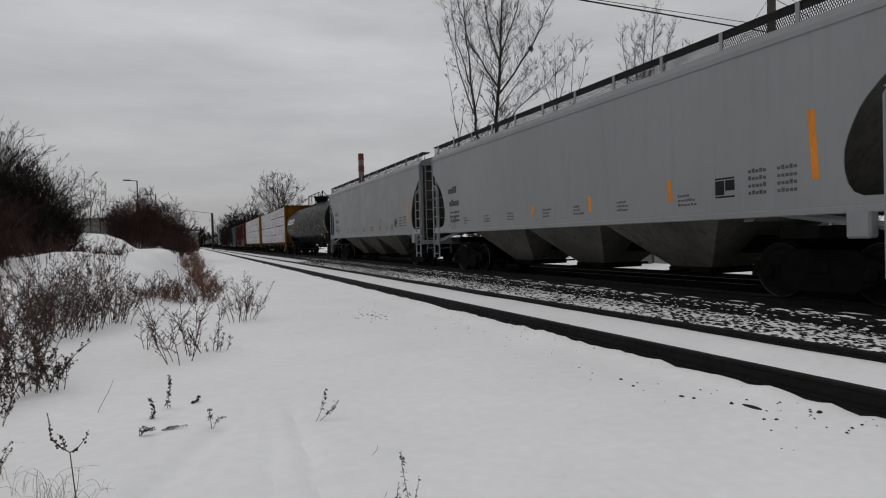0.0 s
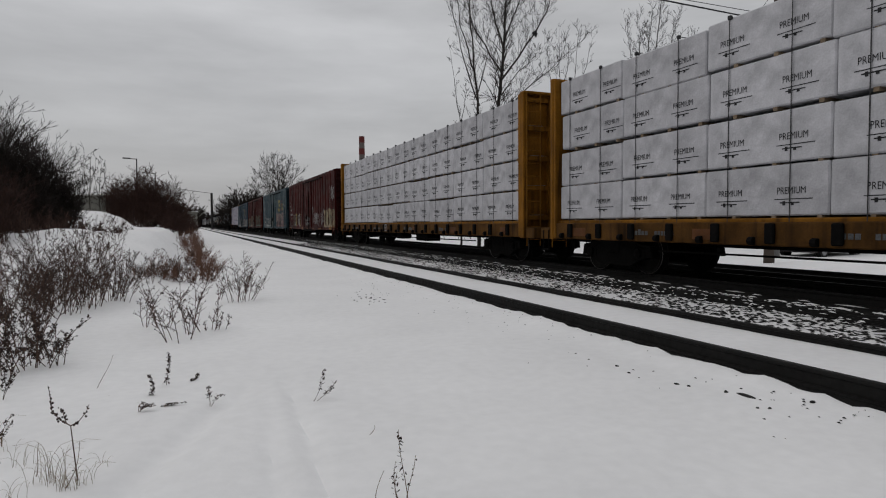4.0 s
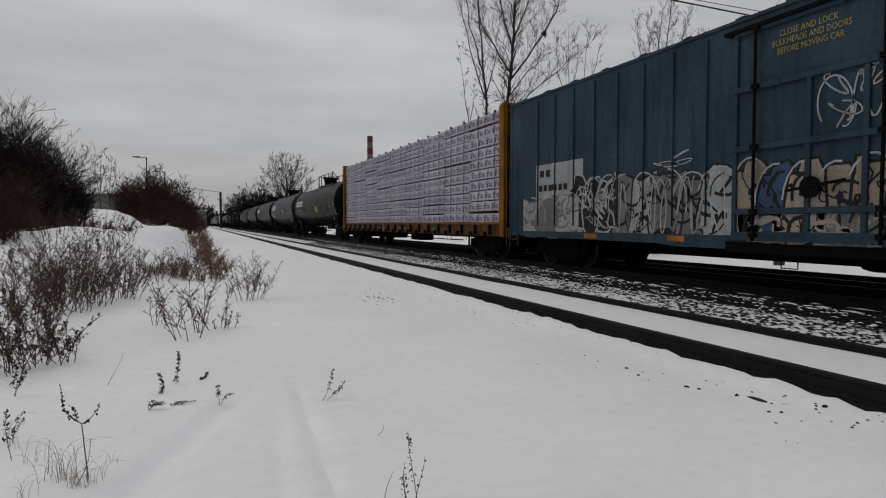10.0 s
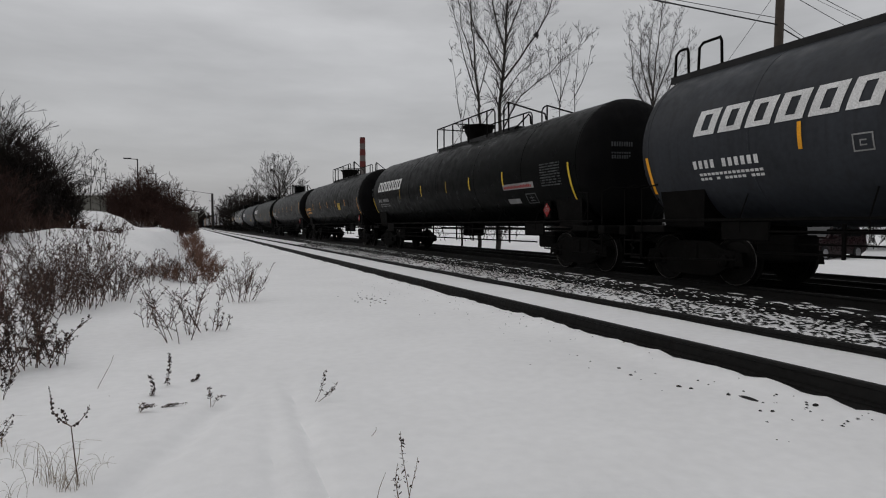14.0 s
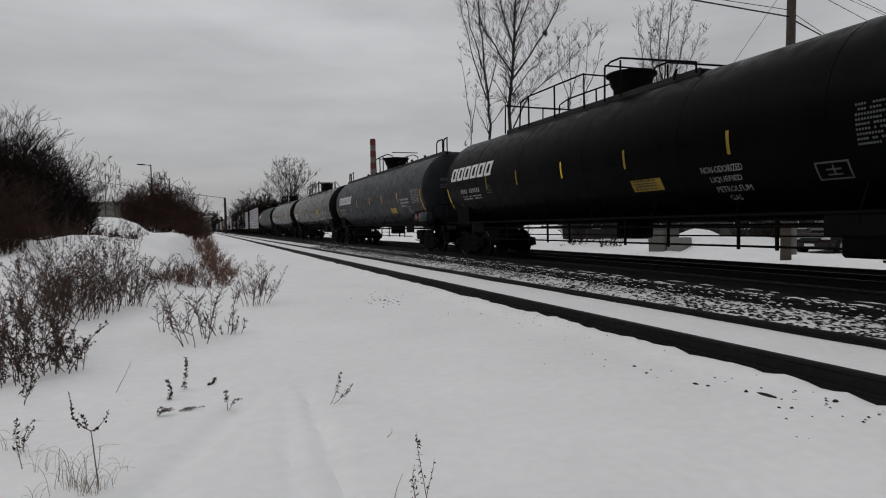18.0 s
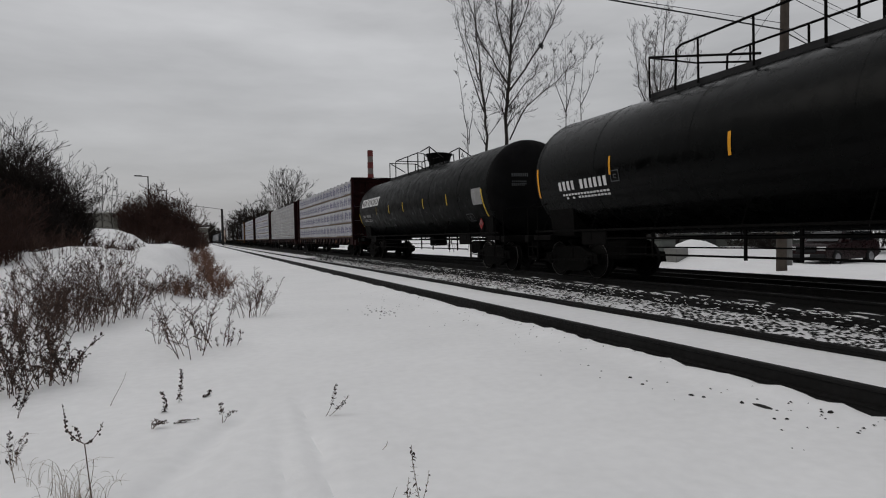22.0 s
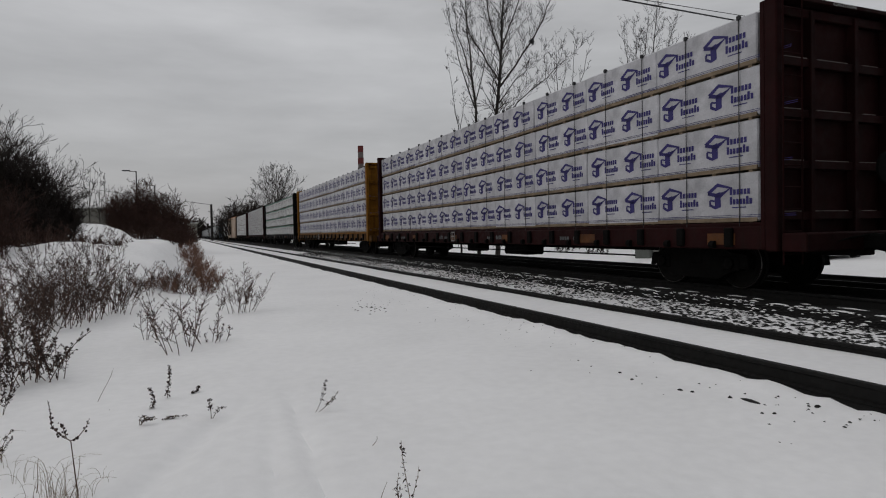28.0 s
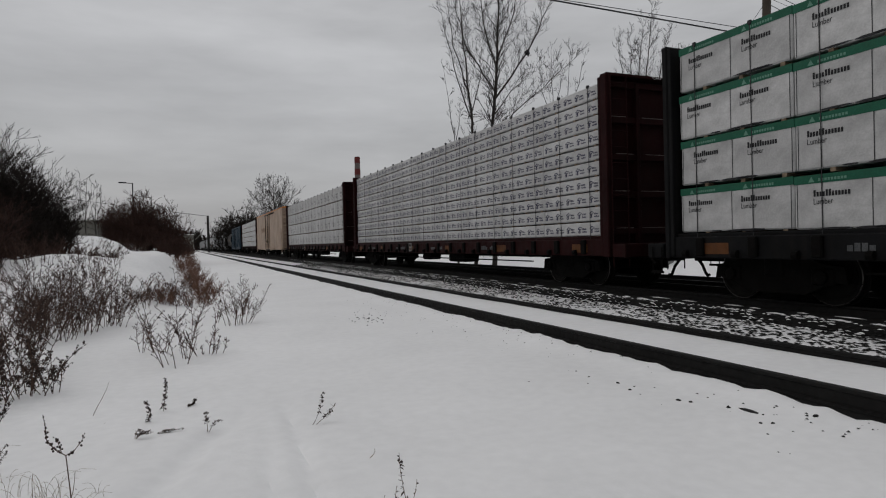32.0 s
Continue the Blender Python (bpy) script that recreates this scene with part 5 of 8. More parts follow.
def side_mark(m, x, yc, zc, polys):
    """Paint on a car's side that also runs over the outer faces of its posts."""
    flat_mark(m, x, yc, zc, polys)
    for vs, fs in polys:
        us = [v[0] for v in vs]
        for y in POST["at"]:
            u0, u1, w0 = yc - y - POST["half"], yc - y + POST["half"], POST["low"] - zc
            if u1 < min(us) or u0 > max(us):
                continue
            for f in fs:
                q = [vs[i] for i in f]
                for lim, sign, k in ((u0, 1, 0), (u1, -1, 0), (w0, 1, 1)):
                    if len(q) < 3:
                        break
                    q = cut(q, lambda p: sign * (p[k] - lim) >= 0, lambda p, r: (lim, p[1] + (r[1] - p[1]) * (lim - p[0]) / (r[0] - p[0])) if k == 0 else (p[0] + (r[0] - p[0]) * (lim - p[1]) / (r[1] - p[1]), lim))
                if len(q) > 2:
                    m.add([(x - POST["deep"] + 0.002, yc - u, zc + w) for u, w in q], [tuple(range(len(q)))])


def bubble(car, rng, X, y0, y1, z0, z1, fills, line, high=None, base=None, n=None, power=0.7):
    """Fat round sprayed letters without meaning that overlap in a row, each with an outline, counters and cuts."""
    w, h = y1 - y0, z1 - z0
    n = n or max(2, round(w / 0.85))
    if base:
        m = Mesh()
        k = max(3, int(w / 0.9))
        for i in range(k):
            vs, fs = blob_poly(rng, w * (i + 0.5) / k, h * rng.uniform(0.33, 0.44), w / k * 1.0, h * rng.uniform(0.32, 0.44), 16, 0.2)
            side_mark(m, X - 0.001 - 0.0002 * (i % 4), y1, z0, [([(max(0.0, min(w, u)), max(0.0, min(h, v))) for u, v in vs], fs)])
        part("graffiti_cloud", m, base, car, "sprayed cloud behind the letters")
    detail, shine = Mesh(), Mesh()
    for i in range(n):
        cu, cw = w * (i + 0.5) / n, h * rng.uniform(0.44, 0.56)
        ru, rw = w / n * rng.uniform(0.56, 0.72), h * rng.uniform(0.36, 0.45)
        m0, m1 = Mesh(), Mesh()
        seed = rng.random()
        corners = rng.choice((3, 4, 5))

        def shape(grow):
            vs = []
            for q in range(26):
                a = 2 * math.pi * q / 26
                k = 1 + 0.13 * math.sin(corners * a + seed * 9) + 0.08 * math.sin(7 * a + seed * 30)
                c, s = math.cos(a), math.sin(a)
                c, s = math.copysign(abs(c) ** power, c), math.copysign(abs(s) ** power, s)
                vs.append((max(-0.03, min(w + 0.03, cu + (ru * k + grow) * c + 0.12 * s * rw)), max(0.0, min(h, cw + (rw * k + grow) * s))))
            return vs, [tuple(range(26))]

        d = 0.0035 + 0.0012 * (i % 3)
        side_mark(m0, X - d, y1, z0, [shape(0.05)])
        side_mark(m1, X - d - 0.0006, y1, z0, [shape(0.0)])
        part("graffiti_outline", m0, line, car)
        part("graffiti_letter", m1, fills[i % len(fills)], car, "sprayed graffiti letter shape")
        dd = X - 0.0085
        for q in range(rng.choice((1, 1, 2))):
            side_mark(detail, dd, y1, z0, [blob_poly(rng, cu + ru * rng.uniform(-0.3, 0.3), cw + rw * rng.uniform(-0.5, 0.5), ru * rng.uniform(0.1, 0.2), rw * rng.uniform(0.1, 0.24), 8, 0.2)])
        for q in range(rng.choice((6, 7, 9))):
            a, b = rng.uniform(0, 6.28), rng.uniform(0.3, 1.2)
            p0 = (cu + ru * 0.92 * math.cos(a), cw + rw * 0.92 * math.sin(a))
            p3 = (cu + ru * 0.35 * math.cos(a + b), cw + rw * 0.35 * math.sin(a + b))
            pts = [(p0[0] + (p3[0] - p0[0]) * t + 0.12 * math.sin(3.14 * t + q), p0[1] + (p3[1] - p0[1]) * t + 0.1 * math.sin(3.14 * t) * (-1) ** q) for t in (0, 0.25, 0.5, 0.75, 1)]
            side_mark(detail, dd - 0.0004 * q, y1, z0, [stroke_poly([(u, max(0.02, min(h - 0.02, v))) for u, v in pts], rng.uniform(0.010, 0.034))])
        if high:
            a0 = rng.uniform(0.6, 2.4)
            pts = [(cu + (ru + 0.09) * math.cos(a0 + t), max(0.02, min(h + 0.08, cw + (rw + 0.09) * math.sin(a0 + t)))) for t in (-0.9, -0.6, -0.3, 0, 0.3, 0.6, 0.9)]
            side_mark(shine, X - 0.0105, y1, z0, [stroke_poly(pts, 0.017)])
    part("graffiti_detail", detail, line, car)
    if high:
        part("graffiti_detail", shine, high, car)


def scribble(rng, n, w, h, r=0.014):
    """A row of loose handwritten loops."""
    out, k = [], w / n
    for i in range(n):
        f1, f2, p1, p2, lean = rng.uniform(0.6, 1.6), rng.uniform(0.9, 2.2), rng.uniform(0, 6), rng.uniform(0, 6), rng.uniform(-0.1, 0.25)
        pts = []
        for q in range(22):
            t = q / 21
            v = h * (0.5 + 0.46 * math.sin(6.28 * f2 * t + p2))
            pts.append((k * (i + 0.15 + 0.7 * t) + 0.32 * k * math.sin(6.28 * f1 * t + p1) + lean * v, v))
        out.append(stroke_poly(pts, r))
    return out


SPRAY = {}


def spray(name, color):
    if name not in SPRAY:
        SPRAY[name] = mat("spray_" + name, color, 0.6, var=0.22, scale=2.0, streak=0.35, streak_color=tuple(c * 0.5 for c in color), fine=0.2)
    return SPRAY[name]


def build_boxcar(label, paint, seed, half=10.4, W=1.55, z0=0.80, z1=4.72, arts=(), logo=None, roof_edge=None, door=(-1.5, 1.65), posts=None, reflectors=(), tag_y=-5.97):
    rng = random.Random(seed)
    car = thing("boxcar", label, "rail car", "cars of the train")
    E = half - 0.88
    POST["at"] = tuple(posts or ())
    part("body", Mesh().box(-W, W, -E, E, z0 + 0.12, z1 - 0.1, 0.01), paint, car)
    prof = [(-W - 0.03, z1 - 0.12), (-W - 0.03, z1 - 0.06), (-W + 0.12, z1), (0, z1 + 0.07), (W - 0.12, z1), (W + 0.03, z1 - 0.06), (W + 0.03, z1 - 0.12)]
    roof = part("roof", Mesh().prism(prof, -E - 0.02, E + 0.02), roof_edge or paint, car)
    m = Mesh()
    for i in range(15):
        y = -E + 0.6 + i * (2 * E - 1.2) / 14
        m.prism([(-W, z1 - 0.03), (-W + 0.12, z1 + 0.035), (0, z1 + 0.105), (W - 0.12, z1 + 0.035), (W, z1 - 0.03)], y - 0.05, y + 0.05)
    part("roof_rib", m, paint, roof)
    # lower side sill, deeper under the door
    for s in (-1, 1):
        q = [(-E, z0 + 0.14), (-E, z0 + 0.02), (-E + 2.0, z0 - 0.02), (-3.2, z0 - 0.05), (-2.6, z0 - 0.1), (2.6, z0 - 0.1), (3.2, z0 - 0.05), (E - 2.0, z0 - 0.02), (E, z0 + 0.02), (E, z0 + 0.14)]
        part("side_sill", Mesh().prism(q, s * W - 0.03, s * W + 0.03, "x"), paint, car)
    D0, D1 = door
    for y in posts or ():
        part("side_post", Mesh().prism([(-W - 0.042, y - 0.045), (-W, y - 0.055), (-W, y + 0.055), (-W - 0.042, y + 0.045)], z0 + 0.3, z1 - 0.22, "z"), paint, car)
    for y in (-E - 0.01, E - 0.11):
        part("corner_post", Mesh().box(-W - 0.012, -W + 0.1, y, y + 0.12, z0, z1 - 0.1, 0.01), paint, car)
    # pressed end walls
    # red and blue ends: side paint darkened for shade between cars, plus grime
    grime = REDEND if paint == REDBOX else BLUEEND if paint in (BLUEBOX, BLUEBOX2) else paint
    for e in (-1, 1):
        part("end_wall", Mesh().box(-W + 0.02, W - 0.02, min(e * E, e * (E + 0.008)), max(e * E, e * (E + 0.008)), z0 + 0.12, z1 - 0.12), grime, car, "steel end wall darkened for shade and grime")
        k = 10
        for i in range(k):
            z = z0 + 0.35 + i * (z1 - z0 - 0.7) / (k - 1)
            part("end_rib", Mesh().prism([(e * E, z - 0.14), (e * (E + 0.075), z - 0.03), (e * (E + 0.075), z + 0.03), (e * E, z + 0.14)], -W + 0.12, W - 0.12, "x"), grime, car, "pressed end rib darkened for shade and grime")
        part("ladder", ladder(-W - 0.06, e * (E - 0.3), z0 - 0.3, 2.78, 0.46), paint, car)
        part("end_ladder", ladder(-W + 0.35, e * (E + 0.12), z0 - 0.2, z1 - 2.2, 0.44, along="x"), paint, car)
        part("end_platform", Mesh().box(-0.7, 0.7, e * (E + 0.2) - 0.14, e * (E + 0.2) + 0.14, 1.05, 1.1), GRATE, car)
        add_truck(car, e * (E - 2.0))
    add_couplers(car, E + 0.32)
    part("centre_sill", Mesh().prism([(-E - 0.3, 0.95), (-E - 0.3, 0.64), (-E + 3.2, 0.62), (-E + 4.6, 0.44), (E - 4.6, 0.44), (E - 3.2, 0.62), (E + 0.3, 0.64), (E + 0.3, 0.95)], -0.25, 0.25, "x"), TRUCK, car)
    m = Mesh()
    for i in range(9):
        y = -E + 3.6 + i * (2 * E - 7.2) / 8
        m.box(-1.4, 1.4, y - 0.06, y + 0.06, 0.6, 0.92)
    m.lathe([(0.2, -0.5), (0.22, -0.4), (0.22, 0.4), (0.2, 0.5)], (-0.7, -1.0, 0.62), "y", 12).box(-0.9, -0.4, 0.6, 1.2, 0.5, 0.85, 0.03)
    part("underframe", m, TRUCK, car)
    # plug door with framed panels, rods and rails
    leaf = part("door", Mesh().box(-W - 0.035, -W + 0.01, D0, D1, z0 + 0.16, z1 - 0.34, 0.01), paint, car)
    rows_z = (z0 + 0.16, 1.35, 2.42, 3.42, z1 - 0.34)
    for y, high in ((D0, z1 - 0.34), (D0 + 0.9, 3.42), ((D0 + D1) / 2 + 0.2, 3.42), (D1, z1 - 0.34)):
        part("door_stile", Mesh().box(-W - 0.085, -W - 0.03, y - 0.045, y + 0.045, z0 + 0.14, high, 0.01), paint, leaf)
    for z in rows_z:
        part("door_stiffener", Mesh().box(-W - 0.1, -W - 0.032, D0 - 0.03, D1 + 0.03, z - 0.05, z + 0.05, 0.01), paint, leaf)
    m = Mesh()
    for y in (D0 + 0.62, D1 - 0.45):
        m.tube([(-W - 0.14, y, z0 + 0.05), (-W - 0.14, y, z1 - 0.36)], 0.028, 6)
        for z in rows_z:
            m.box(-W - 0.17, -W - 0.09, y - 0.06, y + 0.06, z - 0.04, z + 0.04)
    part("lock_rod", m, TRUCK, leaf)
    yc = (D0 + D1) / 2
    part("door_handle", Mesh().tube([(-W - 0.15, yc - 0.45, 1.78), (-W - 0.16, yc + 0.5, 1.66)], 0.025, 5).lathe([(0.17, -0.02), (0.17, 0.02)], (-W - 0.14, yc + 0.1, 1.7), "x", 12), TRUCK, leaf)
    part("door_track", Mesh().box(-W - 0.15, -W, D0 - 4.1, D1 + 0.2, z1 - 0.33, z1 - 0.27), TRUCK, car, "dark grimy upper door rail")
    part("door_track", Mesh().box(-W - 0.13, -W, D0 - 4.1, D1 + 0.2, z0 + 0.06, z0 + 0.13), paint, car)
    part("threshold", Mesh().box(-W - 0.05, -W + 0.1, D0 - 0.2, D1 + 0.2, z0 - 0.16, z0 + 0.02, 0.01), TRUCK, car)
    for k in range(3):
        y = -E + 4.0 + k * 5.6
        part("hanging_step", Mesh().tube([(-W + 0.1, y, z0), (-W + 0.1, y, 0.42), (-W + 0.1, y + 0.3, 0.42), (-W + 0.1, y + 0.3, z0)], 0.014, 4), TRUCK, car)
    X = -W - 0.004
    for a in arts:
        kind, y0, y1, za, zb, *cols = a
        POST["at"] = tuple(posts or ()) if kind != "panel" or cols[0].name != "spray_black" else ()
        X = -W - (0.039 if D0 < (y0 + y1) / 2 < D1 else 0.004)
        if kind == "bubble":
            bubble(car, rng, X, y0, y1, za, zb, *cols)
        elif kind == "tag":
            m = Mesh()
            side_mark(m, X - 0.012, y1, za, scribble(rng, max(2, int((y1 - y0) * 2.4)), y1 - y0, zb - za))
            part("spray_tag", m, cols[0], car, "sprayed tag lines")
        elif kind == "loops":
            m, w, h = Mesh(), y1 - y0, zb - za
            for g in range(max(3, int(w * h * 4.5))):
                cu, cw = rng.uniform(0.15, 0.85) * w, rng.uniform(0.12, 0.88) * h
                ru, rw, ph = w * rng.uniform(0.12, 0.3), h * rng.uniform(0.08, 0.22), rng.uniform(0, 6)
                pts = [(cu + ru * math.cos(ph + t * 0.28) * (1 - t * 0.012), cw + rw * math.sin(ph * 1.7 + t * 0.36)) for t in range(rng.randint(14, 26))]
                side_mark(m, X - 0.012, y1, za, [stroke_poly(pts, 0.011)])
            part("spray_tag", m, cols[0], car, "thin sprayed tag lines")
        elif kind == "panel":
            m = Mesh()
            side_mark(m, X - 0.003, y1, za, [rect(0, 0, y1 - y0, zb - za)])
            part("painted_block", m, cols[0], car)
        elif kind == "bars":
            m = Mesh()
            k = (y1 - y0) / cols[1]
            side_mark(m, X - 0.01, y1, za, [rect(k * q, 0, k * (q + 0.68), zb - za) for q in range(cols[1])])
            part("car_number", m, cols[0], car, "painted number as plain bars")
        elif kind == "block":
            m = Mesh()
            side_mark(m, X - 0.006, y1, za, [rect(0, 0, y1 - y0, zb - za)])
            part("painted_block", m, cols[0], car)
        elif kind == "text":
            m = Mesh()
            side_mark(m, X - 0.015, y1, za, [text_poly(cols[1], 0, 0, zb - za, y1 - y0)])
            part("lettering", m, cols[0], car, "painted lettering")
    m = Mesh()
    for y, ln in reflectors:
        m = Mesh()
        flat_mark(m, -W - 0.034, y, z0 + 0.0, [rect(0, 0, ln, 0.11)])
        part("reflector", m, DULLAMBER, car)
    # small white tag frame
    m = Mesh()
    flat_mark(m, -W - 0.09, tag_y, 1.34, [rect(0, 0, 0.42, 0.03), rect(0, 0.3, 0.42, 0.33), rect(0, 0, 0.03, 0.33), rect(0.39, 0, 0.42, 0.33), rect(0.19, 0, 0.22, 0.33)])
    part("tag_holder", m, DULLWHITE, car)
    return car


# ---- the train, car by car, with the place of each along the track at the clip's start ----
TRAIN = []


def build_train():
    S = spray
    wht, crm, blk, grn, pnk, tan, sky, yel, org = S("white", (0.33, 0.33, 0.325)), S("cream", (0.26, 0.21, 0.13)), S("black", (0.010, 0.010, 0.010)), S("green", (0.035, 0.075, 0.045)), S("pink", (0.27, 0.16, 0.16)), S("tan", (0.22, 0.19, 0.145)), S("sky", (0.12, 0.16, 0.20)), S("yellow", (0.30, 0.24, 0.05)), S("rust", (0.11, 0.052, 0.026))
    hop = build_hopper("light grey covered hopper with roof walkway", 1)
    TRAIN.append((hop, 13.35))
    TRAIN.append((build_hopper("light grey covered hopper with dark scrawled tags", 2, 1.0), 31.85))
    bt = "black tank car with white wordmark"
    TRAIN.append((build_tank(bt, BLACKSAT, 9.55, 9.55, 3, logo=1.0, logo_ang=4.0, marks=(("gas_only", (-5.3, -16)), ("pale_strip", (-5.7, -41)))), 51.0))
    yl = "yellow centre-beam car stacked with white-wrapped lumber"
    TRAIN.append((build_centrebeam(yl, YELLOWCAR, 4, "premium", WRAP, 4, ragged=1), 72.95))
    TRAIN.append((build_centrebeam(yl, YELLOWCAR, 4, "premium", WRAP, 5, ragged=1), 96.7))
    E = 9.52
    brick, grey, bone, pale, olive, dgrn, plum = S("brick", (0.10, 0.035, 0.03)), S("grey", (0.13, 0.13, 0.13)), S("bone", (0.30, 0.25, 0.21)), S("pale", (0.27, 0.28, 0.285)), S("olive", (0.06, 0.06, 0.03)), S("deep_green", (0.02, 0.05, 0.032)), S("plum", (0.045, 0.02, 0.04))
    steel_blue = S("steel_blue", (0.03, 0.06, 0.12))
    redposts = [2.61 + 0.86 * k for k in range(8)] + [-2.31 - 0.87 * k for k in range(8)]
    blueposts = [1.93 + 0.86 * k for k in range(8)] + [-3.11 - 0.9 * k for k in range(7)]
    TRAIN.append((build_boxcar("rust-red boxcar with pale graffiti", REDBOX, 6, posts=redposts, reflectors=((8.95, 0.5), (2.9, 0.5), (0.6, 0.5), (-1.84, 0.6), (-4.12, 1.1), (-7.7, 0.7)), arts=(
        ("bubble", -9.45, -6.1, 0.76, 2.3, (crm,), blk, None, crm, 3, 0.6), ("bubble", -4.3, -2.3, 1.07, 2.05, (wht, pale, wht, grey), REDBOX, None, None, 5), ("bubble", -5.65, -4.85, 1.1, 1.95, (pale, wht), REDBOX, None, None, 3), ("bubble", -0.85, 0.95, 1.0, 1.75, (grey, wht), blk, None, None, 3), ("bubble", 2.9, 6.9, 0.95, 2.15, (olive, wht, yel, brick), REDBOX, None, None, 8),
        ("loops", -9.3, -8.0, 2.5, 3.7, wht), ("tag", -9.3, -8.0, 2.75, 3.6, wht), ("tag", -9.2, -8.3, 2.9, 3.6, wht), ("loops", 8.6, 9.4, 2.6, 3.3, wht), ("loops", -2.47, -1.73, 1.95, 2.6, wht), ("loops", -6.15, -5.72, 1.75, 2.45, pale), ("block", -9.2, -8.0, 0.78, 1.0, DULLAMBER), ("tag", -2.4, -1.8, 2.0, 2.5, wht), ("tag", 3.0, 6.4, 1.2, 1.9, blk), ("block", 7.6, 8.0, 2.1, 2.3, brick), ("block", 7.6, 8.5, 1.6, 1.78, brick),
        ("bars", 8.0, 8.6, 2.32, 2.5, wht, 2), ("bars", 7.5, 8.9, 1.95, 2.12, wht, 6))), 118.9))
    TRAIN.append((build_boxcar("grey-blue boxcar with white graffiti", BLUEBOX, 7, door=(-1.95, 1.2), posts=blueposts, tag_y=-7.86, arts=(
        ("bubble", 4.2, 6.6, 0.73, 2.1, (pale, wht), BLUEBOX, wht, grey, 3, 0.5), ("bubble", 1.4, 4.2, 0.8, 2.0, (grey, pale), BLUEBOX, None, grey, 4), ("bubble", -8.2, -2.9, 0.74, 1.5, (brick, pnk, brick), blk, None, brick, 6, 0.5), ("bubble", -7.7, -2.5, 1.3, 2.4, (pnk, bone, pnk), blk, wht, None, 6, 0.5), ("bubble", -0.4, 1.0, 1.0, 2.1, (olive, grey), blk, None, None, 2), ("block", -9.5, -8.55, 1.04, 1.2, org), ("block", -2.9, -2.1, 1.07, 1.18, org),
        ("text", -1.85, -1.25, 4.1, 4.17, yel, "CLOSE AND LOCK"), ("text", -1.88, -1.2, 3.98, 4.05, yel, "BULKHEADS AND DOORS"), ("text", -1.86, -1.22, 3.86, 3.93, yel, "BEFORE MOVING CAR"),
        ("loops", -2.44, -2.09, 2.4, 4.3, wht), ("loops", -2.44, -2.09, 2.4, 4.3, pale), ("loops", -9.08, -8.05, 1.6, 3.3, wht), ("loops", -8.9, -8.1, 2.4, 3.3, wht), ("tag", -9.43, -9.05, 2.15, 2.5, wht), ("loops", 7.4, 8.6, 1.9, 3.6, pale), ("loops", 7.5, 8.5, 2.2, 3.5, wht), ("loops", 6.9, 8.45, 0.75, 1.85, wht), ("tag", 7.9, 8.8, 3.65, 4.0, wht), ("loops", -9.5, -8.9, 3.1, 4.0, plum), ("panel", 7.35, 7.98, 1.84, 2.4, blk), ("panel", 7.35, 7.95, 1.3, 1.6, blk), ("panel", 6.3, 7.0, 1.82, 2.16, blk), ("tag", -8.4, -7.8, 1.15, 1.32, wht),
        ("bars", 7.52, 7.85, 2.17, 2.36, wht, 2), ("bars", 7.4, 7.75, 1.9, 2.1, wht, 3), ("bars", 6.36, 6.93, 1.87, 2.1, wht, 3), ("bars", 7.4, 7.9, 1.48, 1.57, pale, 6), ("bars", 7.4, 7.9, 1.35, 1.44, pale, 5), ("bars", 6.4, 7.0, 1.55, 1.63, grey, 6), ("bars", 6.3, 6.8, 1.38, 1.46, grey, 5),
        ("bars", -5.73, -4.06, 3.36, 3.66, yel, 6), ("bars", -5.73, -4.54, 2.95, 3.27, yel, 4), ("bars", -5.74, -3.95, 2.50, 2.81, yel, 7), ("block", -6.56, -6.26, 3.42, 3.70, REDP), ("block", -6.56, -6.26, 2.94, 3.32, REDP), ("block", -6.56, -6.26, 2.53, 2.84, REDP), ("block", -7.14, -6.83, 2.94, 3.28, yel), ("block", -7.14, -6.83, 2.53, 2.87, yel), ("block", -7.54, -7.28, 2.5, 2.85, yel))), 140.25))
    TRAIN.append((build_boxcar("rust-red boxcar with green and cream graffiti", REDBOX, 8, posts=redposts, tag_y=-7.3, reflectors=((-8.57, 0.76), (8.9, 0.5), (4.9, 0.5)), arts=(
        ("bubble", 4.8, 9.4, 0.76, 2.1, (olive, dgrn, grn), blk, None, org, 7, 0.55), ("bubble", 1.7, 4.9, 0.76, 2.6, (crm, bone, crm), blk, crm, org, 3), ("bubble", -7.1, -1.7, 0.78, 2.45, (grn, dgrn, grn), blk, crm, org, 7, 0.55), ("bubble", -8.6, -8.0, 0.78, 1.95, (crm,), brick, None, None, 1), ("bubble", -0.5, 1.4, 0.85, 2.1, (bone, REDBOX), blk, None, None, 3), ("tag", -7.0, -2.2, 0.9, 2.3, org), ("tag", 5.0, 8.8, 1.2, 2.1, crm),
        ("tag", 0.3, 1.0, 2.6, 3.2, wht), ("loops", -0.8, -0.15, 2.5, 3.2, wht), ("loops", -7.5, -6.5, 2.7, 3.5, bone), ("loops", -2.8, -2.2, 2.6, 3.0, pale), ("tag", 8.7, 9.4, 2.7, 3.2, pnk), ("loops", 2.0, 4.6, 0.9, 2.4, org),
        ("bars", 8.0, 8.42, 2.35, 2.53, wht, 2), ("bars", 7.85, 8.42, 1.93, 2.12, wht, 3), ("bars", 7.0, 7.55, 1.93, 2.12, wht, 3))), 161.05))
